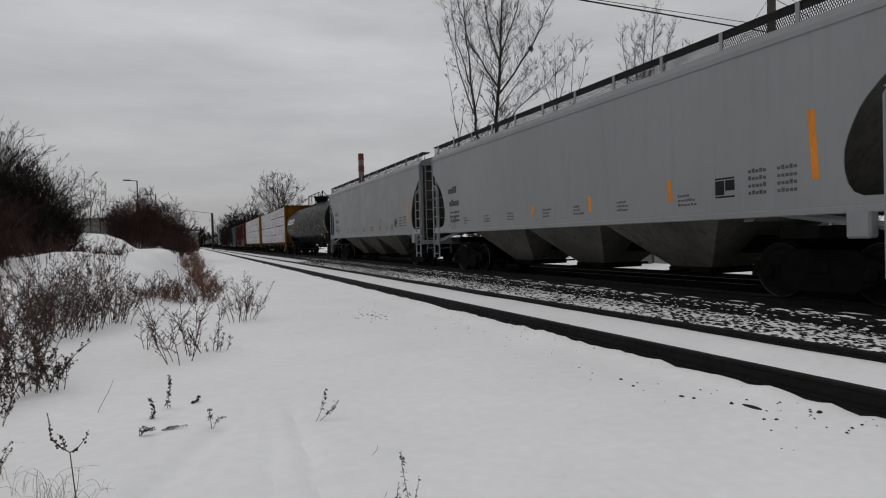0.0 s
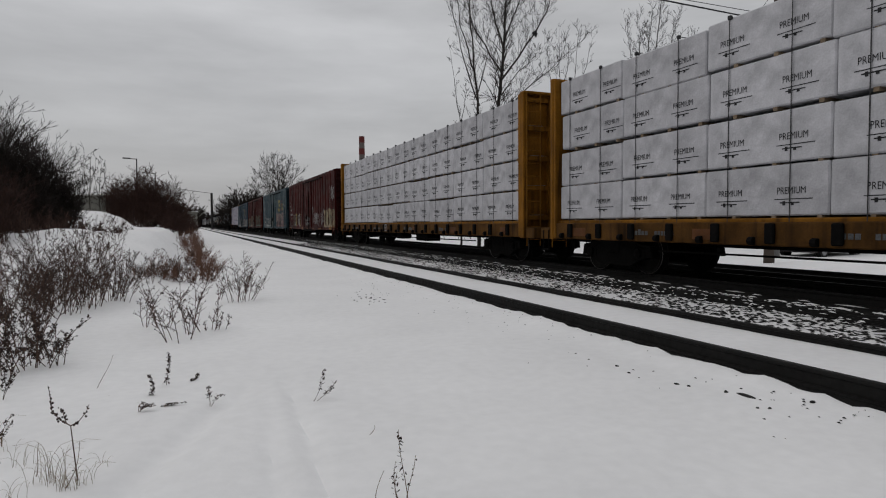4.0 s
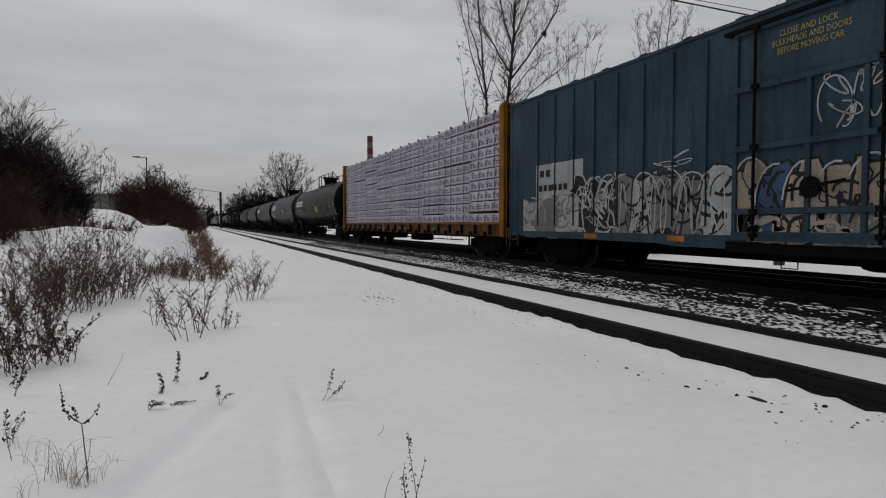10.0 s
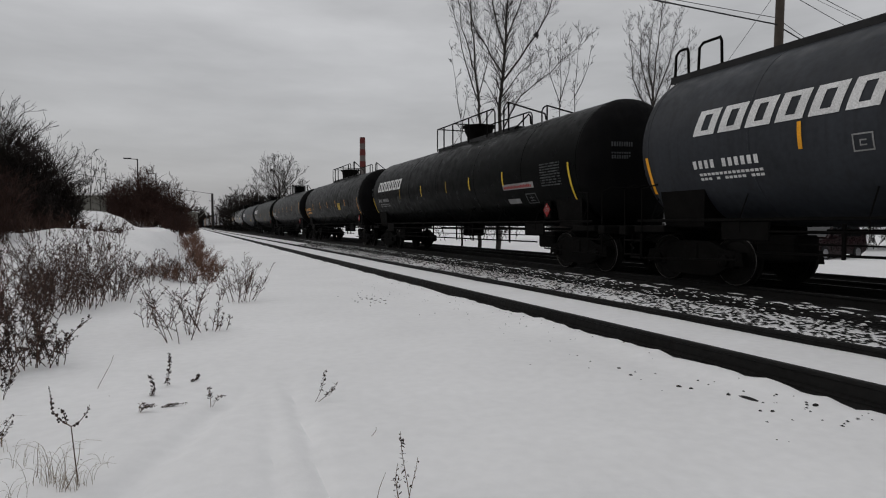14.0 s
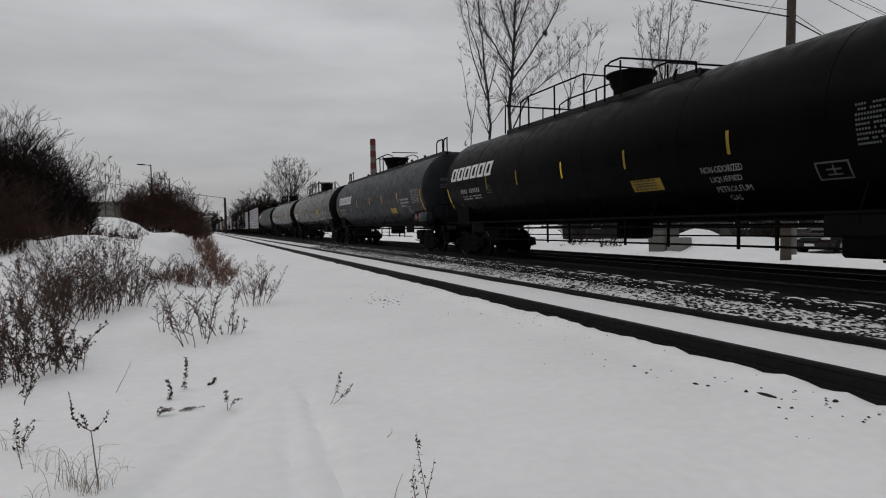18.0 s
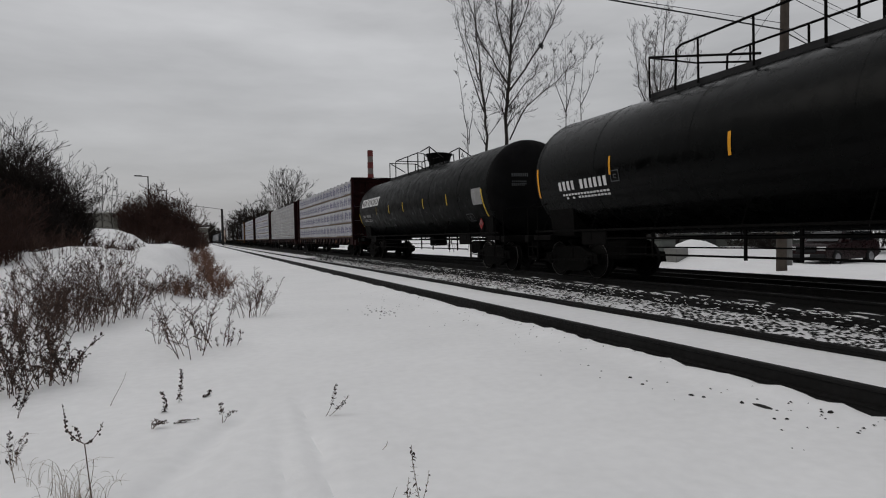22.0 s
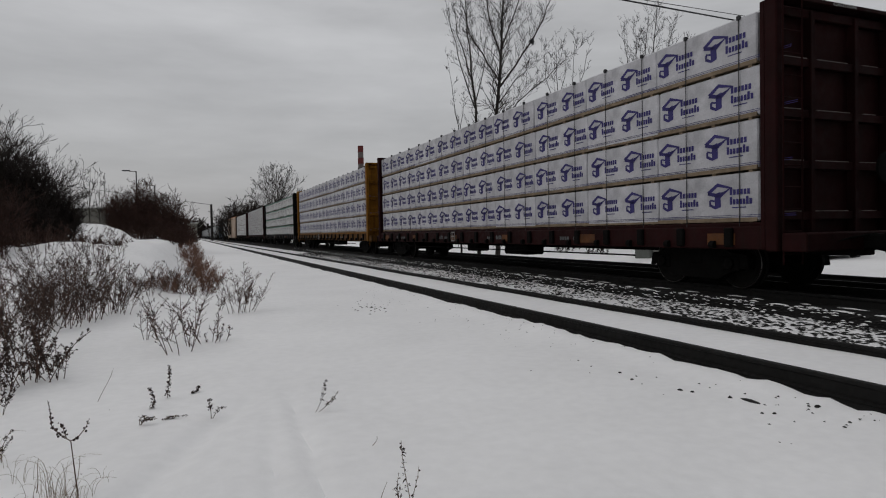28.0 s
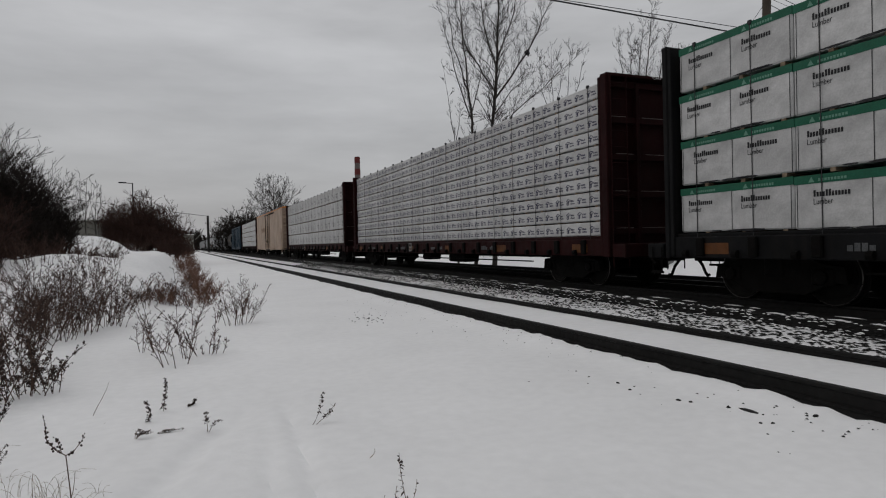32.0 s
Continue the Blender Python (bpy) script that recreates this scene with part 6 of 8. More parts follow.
    TRAIN.append((build_boxcar("grey-blue boxcar with dense white and rust graffiti", BLUEBOX2, 9, door=(-1.95, 1.2), posts=blueposts, tag_y=-8.0, reflectors=((5.71, 0.53), (2.87, 0.47), (-0.27, 0.47), (-4.0, 0.5)), arts=(
        ("panel", 5.8, 7.95, 0.82, 2.74, pale), ("bars", 7.2, 7.8, 2.4, 2.58, blk, 2), ("bars", 6.4, 7.85, 2.02, 2.18, blk, 6), ("bars", 6.6, 7.7, 1.6, 1.7, grey, 7), ("bars", 6.6, 7.7, 1.42, 1.52, grey, 7),
        ("bubble", 6.0, 8.7, 0.76, 1.9, (pale, grey), grey, wht, pale, 3, 0.5), ("bubble", 4.5, 6.3, 0.76, 2.36, (blk, blk), wht, wht, None, 3), ("bubble", 1.25, 4.6, 0.76, 2.3, (grey, pale, grey), blk, wht, blk, 5, 0.45), ("tag", 1.4, 4.5, 0.9, 2.1, wht), ("loops", 4.6, 6.2, 0.9, 2.2, wht), ("loops", 1.3, 3.4, 2.2, 2.55, pale), ("bubble", -1.9, 1.15, 0.78, 2.2, (tan, steel_blue, bone, tan), blk, wht, blk, 6, 0.45), ("bubble", -1.9, 1.1, 0.8, 1.4, (blk, tan, grey), bone, None, None, 4, 0.45), ("bubble", -5.8, -2.2, 0.85, 2.15, (bone, pnk, bone), blk, wht, brick, 6, 0.5), ("bubble", -9.35, -5.9, 0.75, 2.1, (pale, wht, pale), brick, wht, brick, 5, 0.5),
        ("tag", -7.36, -6.57, 2.25, 2.62, wht), ("tag", -1.4, -0.35, 2.6, 3.35, wht), ("loops", -1.5, -0.35, 2.6, 3.35, wht), ("tag", -1.2, -0.4, 3.0, 3.38, pale), ("loops", -9.2, -8.3, 2.1, 2.5, wht),
        ("bars", -5.0, -3.3, 3.5, 3.78, yel, 6), ("bars", -5.0, -3.8, 3.1, 3.38, yel, 4), ("bars", -5.05, -3.2, 2.65, 2.92, yel, 7), ("block", -6.5, -6.2, 2.98, 3.38, yel), ("block", -6.5, -6.2, 2.55, 2.92, yel), ("block", -6.92, -6.66, 2.55, 2.92, yel), ("block", -5.9, -5.6, 2.56, 3.85, REDP), ("block", -9.17, -8.79, 1.31, 1.58, AMBER), ("text", -0.6, 0.37, 4.13, 4.23, yel, "CLOSE AND LOCK"), ("text", -0.8, 0.5, 3.99, 4.09, yel, "BULKHEADS AND DOORS"), ("text", -0.7, 0.4, 3.85, 3.95, yel, "BEFORE MOVING CAR"))), 182.2))
    TRAIN.append((build_centrebeam("yellow centre-beam car stacked with lilac-white wrapped lumber", YELLOWCAR, 10, "small_emblem", WRAP2, 10, ragged=1), 203.5))
    cg, am, gl = "charcoal grey tank car with white wordmark", "black tank car with amber reflector stripes", "glossy black tank car with amber reflector stripes"
    tilx = dict(rails="mid", dome="drum", stripes="amber", stripe=(15, -20), number_mat=WHITEP)
    TRAIN.append((build_tank(bt, BLACKSAT, 9.3, 9.9, 20, logo=1.0, logo_y=8.35, logo_ang=-0.5, refl=(5.3, 2.3, -0.37, -2.57, -4.78, -6.92), end_y=-8.25, data_y=-6.88, box_y=-6.1, box_ang=-38, placard_y=-7.67, dome_y=0.15, yellow=(-1.29, -21, 0.72, 0.4, YELLOWP)), 225.75))
    TRAIN.append((build_tank(cg, TANKGREY, 9.75, 9.15, 21, logo=1.0, logo_y=7.25, logo_ang=2.5, rails="short", dome="pan", dome_y=0.0, refl=(5.1, -0.31, -2.9), end_y=-9.0, data_y=-7.95, data_w=0.95, box_y=-4.4, box_ang=-46, placard_y=-7.6, stripes="amber", number=(7.29, 5.83), number_ang=-19, number_mat=WHITEP, yellow=(-1.86, -13, 0.72, 0.34, YELLOWP), marks=(("patch", (-6.1, -15)), ("tag", (-1.2, -34))), reservoir=True, head=TANKHEAD), 246.7))
    TRAIN.append((build_tank(bt, BLACKSAT, 9.8, 9.1, 22, logo=1.0, logo_y=7.6, logo_ang=2.0, refl=(4.3, 1.6, -1.0, -3.0, -5.37), end_y=-8.83, data_y=-7.5, data_w=0.95, box_y=-6.5, box_ang=-36, placard_y=-7.47, dome_y=-0.5, marks=(("red_panel", (-5.33, -19)), ("pale_strip", (-5.4, -35)))), 266.85))
    TRAIN.append((build_tank("black tank car with amber stencils", BLACKSAT, 9.0, 8.85, 23, refl=(5.0, 2.4, 0.0, -2.5, -5.0), stripes="amber", number_mat=AMBER, yellow=(-3.1, -21, 0.62, 0.4, YELLOWP)), 286.7))
    TRAIN.append((build_tank(am, BLACKSAT, 9.5, 9.6, 24, refl=(6.26, 3.8, 1.32, -1.66, -4.4), number=(8.6, 6.55), number_ang=-15, dome_y=0.5, warn=True, **tilx), 306.75))
    TRAIN.append((build_tank(bt, BLACKSAT, 9.55, 9.45, 25, logo=1.0, logo_y=8.44, logo_ang=1.5, rails="procor", dome_y=0.1, refl=(5.43, 3.37, 0.93, -1.62, -4.49), data_y=-6.77, box_y=-6.02, box_ang=-37, yellow=(-1.67, -34, 0.95, 0.28, DIMYELLOW), marks=(("gas", (-3.75, -25)),)), 327.5))
    TRAIN.append((build_tank(cg, TANKGREY, 9.4, 9.6, 26, logo=1.0, logo_y=7.9, logo_ang=-3.5, rails="short", dome="pan", dome_y=0.0, refl=(3.0, 0.0, -2.48, -5.17), end_y=-8.5, data_y=-7.17, box_y=-6.26, box_ang=-35, placard_y=-7.26, stripes="amber", number=(7.9, 6.3), number_ang=-19, yellow=(-3.65, -34, 0.85, 0.28, YELLOWP), marks=(("lines", (-5.53, -13)),), reservoir=True, head=TANKHEAD), 348.0))
    TRAIN.append((build_tank(gl, BLACKGLOSS, 9.85, 9.85, 27, refl=(5.2, 2.53, -0.18, -2.84, -5.6), end_y=-8.96, data_y=-7.65, box_y=-6.7, box_ang=-37, number=(8.6, 6.5), number_ang=-14, dome_y=-0.3, rail_shift=-0.5, yellow=(-3.76, -18, 0.75, 0.4, YELLOWP), marks=(("lines", (-5.6, -11)),), **tilx), 368.8))
    TRAIN.append((build_tank(gl, BLACKGLOSS, 9.6, 9.4, 28, refl=(5.59, 2.2, -0.6, -3.2, -5.9), number=(7.74, 5.68), number_ang=-16, dome_y=-0.4, rail_shift=-0.95, yellow=(-4.6, -18, 0.75, 0.4, YELLOWP), marks=(("lines", (-6.1, -11)),), **tilx), 390.0))
    TRAIN.append((build_tank(bt, BLACKSAT, 9.15, 9.0, 29, logo=1.0, logo_y=7.82, logo_ang=4.5, rails="offset", dome_y=-0.3, refl=(4.8, 2.55, 0.32, -2.39, -5.0), marks=(("grey_panel", (-7.3, -18)),)), 410.5))
    ml = "maroon centre-beam car stacked with white-wrapped lumber"
    TRAIN.append((build_centrebeam(ml, MAROONCAR, 4, "emblem", WRAP, 40, plank=True), 432.3))
    TRAIN.append((build_centrebeam("maroon centre-beam car with ten layers of wrapped lumber", MAROONCAR, 10, "small_dark", WRAPG, 41), 456.85))
    for i, c in enumerate((480.85, 506.0)):
        TRAIN.append((build_centrebeam(ml, MAROONCAR, 4, "emblem", WRAP, 42 + i, plank=True), c))
    TRAIN.append((build_centrebeam("yellow centre-beam car stacked with white-wrapped lumber", YELLOWCAR, 4, "emblem", WRAP, 44, plank=True), 530.4))
    TRAIN.append((build_centrebeam("black centre-beam car with green-banded wrapped lumber", BLACKCAR, 4, "banner", WRAPG, 45, ragged=1), 554.9))
    TRAIN.append((build_centrebeam("maroon centre-beam car with ten layers of wrapped lumber", MAROONCAR, 10, "small_dark", WRAPG, 46), 579.0))
    TRAIN.append((build_centrebeam(ml, MAROONCAR, 4, "premium", WRAPG, 47), 603.6))
    TRAIN.append((build_boxcar("faded tan boxcar with orange roof edge", TANBOX, 48, half=12.0, z1=4.95, roof_edge=ORANGE, arts=(("bars", 2.0, 6.0, 2.8, 3.3, S("brown", (0.16, 0.09, 0.05)), 7),)), 628.0))
    TRAIN.append((build_centrebeam(ml, MAROONCAR, 5, None, WRAPG, 49), 652.5))
    TRAIN.append((build_boxcar("navy blue boxcar without graffiti", BLUEBOX2, 50, posts=blueposts), 675.5))
    TRAIN.append((build_tank(bt, BLACKSAT, 9.25, 9.25, 51, logo=1.0), 696.5))
    for i in range(14):
        TRAIN.append((copy_thing(hop, pose(0, 0, 0)), 716.2 + 18.4 * i))


# ---- plants ----
def branch(m, rng, p, d, length, r, depth, spread, up, sides=4, kids=(2, 3), shrink=0.68, rmin=0.004, wob=0.12, seg=4):
    pts, q, dd = [Vector(p)], Vector(p), Vector(d).normalized()
    for i in range(seg):
        dd = (dd + Vector((rng.uniform(-1, 1), rng.uniform(-1, 1), rng.uniform(-1, 1))) * wob + Vector((0, 0, up))).normalized()
        q = q + dd * (length / seg)
        pts.append(q.copy())
    m.tube(pts, r, sides, max(rmin, r * 0.6), cap=False)
    if depth <= 0:
        return
    for k in range(rng.randint(*kids)):
        i = rng.randint(max(1, seg // 2), seg)
        ax = Vector((rng.uniform(-1, 1), rng.uniform(-1, 1), rng.uniform(-0.3, 0.5)))
        nd = (dd + ax.normalized() * spread).normalized()
        branch(m, rng, pts[i], nd, length * shrink * rng.uniform(0.75, 1.15), max(rmin, r * 0.6), depth - 1, spread, up, max(3, sides - 1), kids, shrink, rmin, wob, max(2, seg - 1))


def thicket(label, x, y, z, rx, ry, height, n, seed, material=THICKET, depth=3, r=0.03, rmin=0.009, name="bush"):
    rng = random.Random(seed)
    t = thing(name, label, "bush")
    t.location = (x, y, z)
    st, tw = Mesh(), Mesh()
    for i in range(n):
        a, k = rng.uniform(0, 6.28), rng.random() ** 0.5
        p = (rx * k * math.cos(a), ry * k * math.sin(a), -0.1)
        h = height * rng.uniform(0.5, 1.0) * (1 - 0.35 * k)
        d = (rng.uniform(-0.4, 0.4) + 0.3 * math.cos(a) * k, rng.uniform(-0.4, 0.4), 1)
        pts = [Vector(p)]
        dd = Vector(d).normalized()
        for s in range(4):
            dd = (dd + Vector((rng.uniform(-1, 1), rng.uniform(-1, 1), 0.2)) * 0.2).normalized()
            pts.append(pts[-1] + dd * h * 0.22)
        st.tube(pts, r, 4, rmin, cap=False)
        for q in pts[1:]:
            for k2 in range(2):
                nd = dd + Vector((rng.uniform(-1, 1), rng.uniform(-1, 1), rng.uniform(-0.2, 0.7)))
                branch(tw, rng, q, nd, h * 0.28, r * 0.5, depth - 1, 0.75, 0.05, 3, (2, 3), 0.7, rmin, 0.16, 3)
    part("stem", st, material, t)
    part("twig", tw, material, t)
    return t


def weed_clump(label, x, y, rx, ry, height, n, seed, seeds=1.0, material=WEED, head=SEED, name="weeds", r=0.0060):
    """Dead tall weeds: leaning stems whose upper part carries arching side branches with withered leaves and seeds."""
    rng = random.Random(seed)
    t = thing(name, label, "weeds", "dead weeds in the snow")
    t.location = (x, y, snow_height(x, y))
    st, hd = Mesh(), Mesh()

    def crumb(c, w):
        g = Vector((rng.uniform(-1, 1), rng.uniform(-1, 1), rng.uniform(-1.3, 0.5))).normalized() * w * rng.uniform(1.5, 3.2)
        hd.add([(c.x - w, c.y, c.z), (c.x + w, c.y, c.z + w * 0.4), (c.x, c.y - w, c.z + w * 0.6), tuple(c + g)], [(0, 2, 3), (2, 1, 3), (1, 0, 3), (0, 1, 2)])

    for i in range(n):
        a, k = rng.uniform(0, 6.28), rng.random() ** 0.6
        p = Vector((rx * k * math.cos(a), ry * k * math.sin(a), -0.05))
        h = height * rng.choice((rng.uniform(0.35, 0.7), rng.uniform(0.7, 1.0), rng.uniform(0.8, 1.08)))
        d = Vector((0.5 * k * math.cos(a) + rng.uniform(-0.25, 0.25), 0.35 * k * math.sin(a) + rng.uniform(-0.2, 0.2), 1)).normalized()
        bend = Vector((rng.uniform(-0.1, 0.14), rng.uniform(-0.1, 0.1), -0.03))
        pts = [p]
        for q in range(8):
            d = (d + bend * (q / 6) + Vector((rng.uniform(-1, 1), rng.uniform(-1, 1), 0)) * 0.05).normalized()
            pts.append(pts[-1] + d * h / 8)
        st.tube(pts, r, 3, r * 0.5, cap=False)
        bushy = rng.random()
        for q in range(2, 8):
            for k2 in range(rng.randint(1, 2 + (bushy > 0.5))):
                f = q / 8
                az = rng.uniform(0, 6.28)
                nd = (d * 0.5 + Vector((math.cos(az), math.sin(az), rng.uniform(0.0, 0.45)))).normalized()
                ln = h * rng.uniform(0.12, 0.30) * (1.25 - f)
                q0 = pts[q].lerp(pts[q + 1], rng.random())
                path = [q0]
                for w in range(4):
                    nd = (nd + Vector((0, 0, 0.10 - 0.16 * (w > 1) * rng.random()))).normalized()
                    path.append(path[-1] + nd * ln / 4)
                st.tube(path, r * 0.62, 3, r * 0.35, cap=False)
                for w in range(1, 5):
                    if rng.random() < 0.75:
                        sd = (nd * 0.6 + Vector((rng.uniform(-1, 1), rng.uniform(-1, 1), rng.uniform(-0.4, 0.8)))).normalized()
                        e = path[w] + sd * ln * rng.uniform(0.12, 0.3)
                        st.tube([path[w], e], r * 0.42, 3, r * 0.28, cap=False)
                        if rng.random() < seeds:
                            crumb(e, rng.uniform(0.005, 0.011))
                    if rng.random() < seeds * 0.8:
                        crumb(path[w] + Vector((rng.uniform(-1, 1), rng.uniform(-1, 1), rng.uniform(-1, 0.4))) * 0.012, rng.uniform(0.005, 0.012))
        for q in range(int(7 * seeds)):
            f = rng.uniform(2, 7.9)
            crumb(pts[int(f)].lerp(pts[int(f) + 1], f % 1) + Vector((rng.uniform(-1, 1), rng.uniform(-1, 1), -0.6)) * 0.014, rng.uniform(0.006, 0.013))
    part("stem", st, material, t)
    if hd.v:
        part("seed_head", hd, head, t)
    return t


def forked_stalk(x, y, seed):
    """One withered stalk that forks into a tall and a short arm, dark seeds crowded along both."""
    rng = random.Random(seed)
    t = thing("stalk", "forked dead stalk with crowded dark seeds in snow", "stalk", "dead stalks in the snow")
    t.location = (x, y, snow_height(x, y))
    arms = [[(0.0, 0, -0.03), (-0.012, 0, 0.1), (-0.02, 0, 0.2), (-0.03, 0, 0.33)], [(-0.03, 0, 0.33), (-0.085, 0.01, 0.37), (-0.125, 0.015, 0.43), (-0.128, 0.02, 0.49), (-0.14, 0.02, 0.575)], [(-0.03, 0, 0.33), (0.01, 0, 0.35), (0.05, -0.01, 0.40), (0.07, -0.01, 0.45)], [(-0.05, 0, 0.345), (-0.07, 0.03, 0.40), (-0.085, 0.04, 0.43)]]
    st, hd = Mesh(), Mesh()
    for k, arm in enumerate(arms):
        st.tube(arm, 0.0042 if k == 0 else 0.0032, 5, 0.003 if k == 0 else 0.0015, cap=False)
        if k == 0:
            continue
        for j in range(34 if k == 1 else 16):
            f = rng.uniform(0.15, 1.0) * (len(arm) - 1.001)
            c = Vector(arm[int(f)]).lerp(Vector(arm[int(f) + 1]), f % 1) + Vector((rng.uniform(-1, 1), rng.uniform(-1, 1), rng.uniform(-0.8, 0.5))) * (0.011 if f < 3.2 else 0.005)
            w = rng.uniform(0.003, 0.007) * (1 if f < 3.2 else 0.6)
            hd.lathe([(w * 0.5, -w), (w, -w * 0.2), (w * 0.8, w * 0.6), (w * 0.2, w * 1.1)], tuple(c), "z", 5)
    part("stem", st, WEED, t)
    part("seed_head", hd, SEED, t)


def grass_tuft(x, y, n, length, seed):
    """Fine pale grass blades that arch over in the snow."""
    rng = random.Random(seed)
    t = thing("grass_tuft", "thin pale dry grass blades arching in snow", "grass", "dead stalks in the snow")
    t.location = (x, y, snow_height(x, y))
    st = Mesh()
    for i in range(n):
        a, ln, lean = rng.uniform(0, 6.28), length * rng.uniform(0.4, 1.0), rng.uniform(0.2, 0.9)
        p0 = (rng.uniform(-0.06, 0.06), rng.uniform(-0.05, 0.05))
        pts = [(p0[0] + math.cos(a) * ln * lean * f * f, p0[1] + math.sin(a) * ln * lean * f * f * 0.6, -0.02 + ln * math.sin(f * (1.3 + lean * 0.9)) * 0.8) for f in (0, 0.2, 0.4, 0.6, 0.8, 1.0)]
        st.tube(pts, 0.0014, 3, 0.0007, cap=False)
    part("stem", st, PALEGRASS, t)


def limbed_tree(label, base, limbs, seed, twig_len=2.2, every=0.55, rmin=0.008, kids=2):
    """A tree of named limbs: each limb is a path with its radius at the start; twigs grow along the outer part."""
    rng = random.Random(seed)
    t = thing("tree", label, "tree")
    t.location = base
    o = Vector(base)
    for n, (path, r) in enumerate(limbs):
        pts = [Vector(p) - o for p in path]
        dense = []
        for p, q in zip(pts, pts[1:]):
            k = max(2, int((q - p).length / 0.7))
            dense += [p.lerp(q, i / k) + Vector((rng.uniform(-1, 1), rng.uniform(-1, 1), 0)) * 0.06 for i in range(k)]
        dense.append(pts[-1])
        part("trunk" if n == 0 else "limb", Mesh().tube(dense, r, 7, max(rmin, r * (0.12 if n else 0.1))), BARK, t, smooth=True)
        cr = Mesh()
        m = len(dense)
        i0 = int(m * (0.42 if n == 0 else 0.18))
        for i in range(i0, m):
            f = (i - i0) / max(1, m - i0)
            d = (dense[min(m - 1, i + 1)] - dense[i - 1]).normalized()
            for k in range(kids if rng.random() < every + 0.3 else 1):
                side = Vector((rng.uniform(-1, 1), rng.uniform(-1, 1), rng.uniform(0.1, 0.7)))
                branch(cr, rng, dense[i], (d * 0.7 + side * 0.75), twig_len * rng.uniform(0.5, 1.0) * (1.1 - 0.55 * f), max(rmin, r * 0.2 * (1.1 - f)), 3, 0.62, 0.04, 3, (2, 3), 0.66, rmin, 0.06, 3)
        part("crown", cr, TWIG, t)
    return t


def build_plants():
    limbed_tree("tall bare tree with long upswept limbs", (17.9, 34.2, -0.5), (
        (((17.9, 34.2, -0.5), (18.0, 34.1, 8.6), (18.2, 34.0, 11.0), (18.4, 33.95, 14.5), (18.6, 33.9, 20.5)), 0.17),
        (((18.2, 34.0, 10.4), (17.2, 34.5, 12.3), (16.6, 34.8, 13.4), (15.9, 35.1, 16.5)), 0.065),
        (((18.15, 34.0, 10.2), (19.5, 33.3, 12.2), (20.3, 32.8, 13.6), (21.3, 32.3, 16.2), (21.3, 32.2, 18.0)), 0.065),
        (((18.1, 34.0, 7.2), (19.1, 33.5, 9.2), (20.6, 32.5, 10.6), (22.0, 31.6, 12.0)), 0.05),
        (((18.3, 34.0, 11.8), (17.6, 34.3, 14.8), (17.2, 34.5, 19.0)), 0.055), (((18.35, 34.0, 12.5), (19.3, 33.4, 15.5), (19.7, 33.2, 19.0)), 0.05), (((18.1, 34.0, 9.2), (19.0, 33.6, 10.6), (20.2, 32.9, 11.6)), 0.04)), 11, 1.35, 0.8, 0.006, 4)
    limbed_tree("slim bare tree beside the tall one", (16.9, 34.8, -0.5), (
        (((16.9, 34.8, -0.5), (16.9, 34.7, 8.2), (16.6, 34.9, 12.0), (16.2, 35.0, 18.0)), 0.13),
        (((16.9, 34.7, 8.6), (16.1, 35.1, 11.5), (15.4, 35.4, 14.6), (15.1, 35.5, 16.5)), 0.05), (((16.8, 34.8, 9.0), (17.3, 34.5, 11.0), (17.5, 34.4, 13.2)), 0.04), (((16.7, 34.8, 10.5), (15.9, 35.2, 13.6), (15.5, 35.3, 17.0)), 0.05)), 12, 1.2, 0.5, 0.0055, 2)
    limbed_tree("thin bare pole of a young tree", (15.9, 35.2, -0.5), ((((15.9, 35.2, -0.5), (15.8, 35.2, 7.9), (15.3, 35.4, 12.0)), 0.07), (((15.85, 35.2, 7.0), (16.1, 35.1, 8.6), (16.2, 35.0, 9.6)), 0.03)), 13, 0.7, 0.1, 0.006, 1)
    limbed_tree("bare sapling with thin upright shoots", (21.2, 32.3, -0.5), ((((21.2, 32.3, -0.5), (21.2, 32.3, 9.5), (21.2, 32.3, 13.0)), 0.07), (((21.2, 32.3, 8.5), (20.7, 32.6, 10.6), (20.6, 32.7, 12.2)), 0.03), (((21.2, 32.3, 8.8), (21.6, 32.0, 10.6), (21.7, 32.0, 12.0)), 0.03)), 14, 0.8, 0.1, 0.005, 1)
    limbed_tree("bare sapling with thin upright shoots", (21.9, 31.8, -0.5), ((((21.9, 31.8, -0.5), (21.9, 31.8, 9.5), (22.2, 31.6, 13.0)), 0.06), (((21.9, 31.8, 9.0), (22.6, 31.4, 10.8), (22.8, 31.2, 12.2)), 0.03)), 15, 0.8, 0.1, 0.005, 1)
    limbed_tree("bare many-stemmed tree behind the tracks", (25.5, 29.0, -0.5), (
        (((25.5, 29.0, -0.5), (25.5, 29.0, 8.5), (25.6, 28.9, 11.0), (25.9, 28.7, 14.6)), 0.11),
        (((25.5, 29.0, 8.0), (25.0, 29.4, 10.6), (24.9, 29.5, 13.2)), 0.05), (((25.5, 29.0, 8.2), (26.2, 28.5, 10.8), (26.6, 28.2, 13.0)), 0.05), (((25.5, 29.0, 8.6), (25.3, 29.2, 11.0), (25.5, 29.0, 13.8)), 0.05), (((25.5, 29.0, 7.0), (24.6, 29.7, 10.0), (24.4, 29.9, 12.9)), 0.05), (((25.5, 29.0, 7.5), (26.4, 28.3, 9.8), (27.0, 27.9, 11.6)), 0.04)), 16, 0.95, 0.7, 0.005, 4)
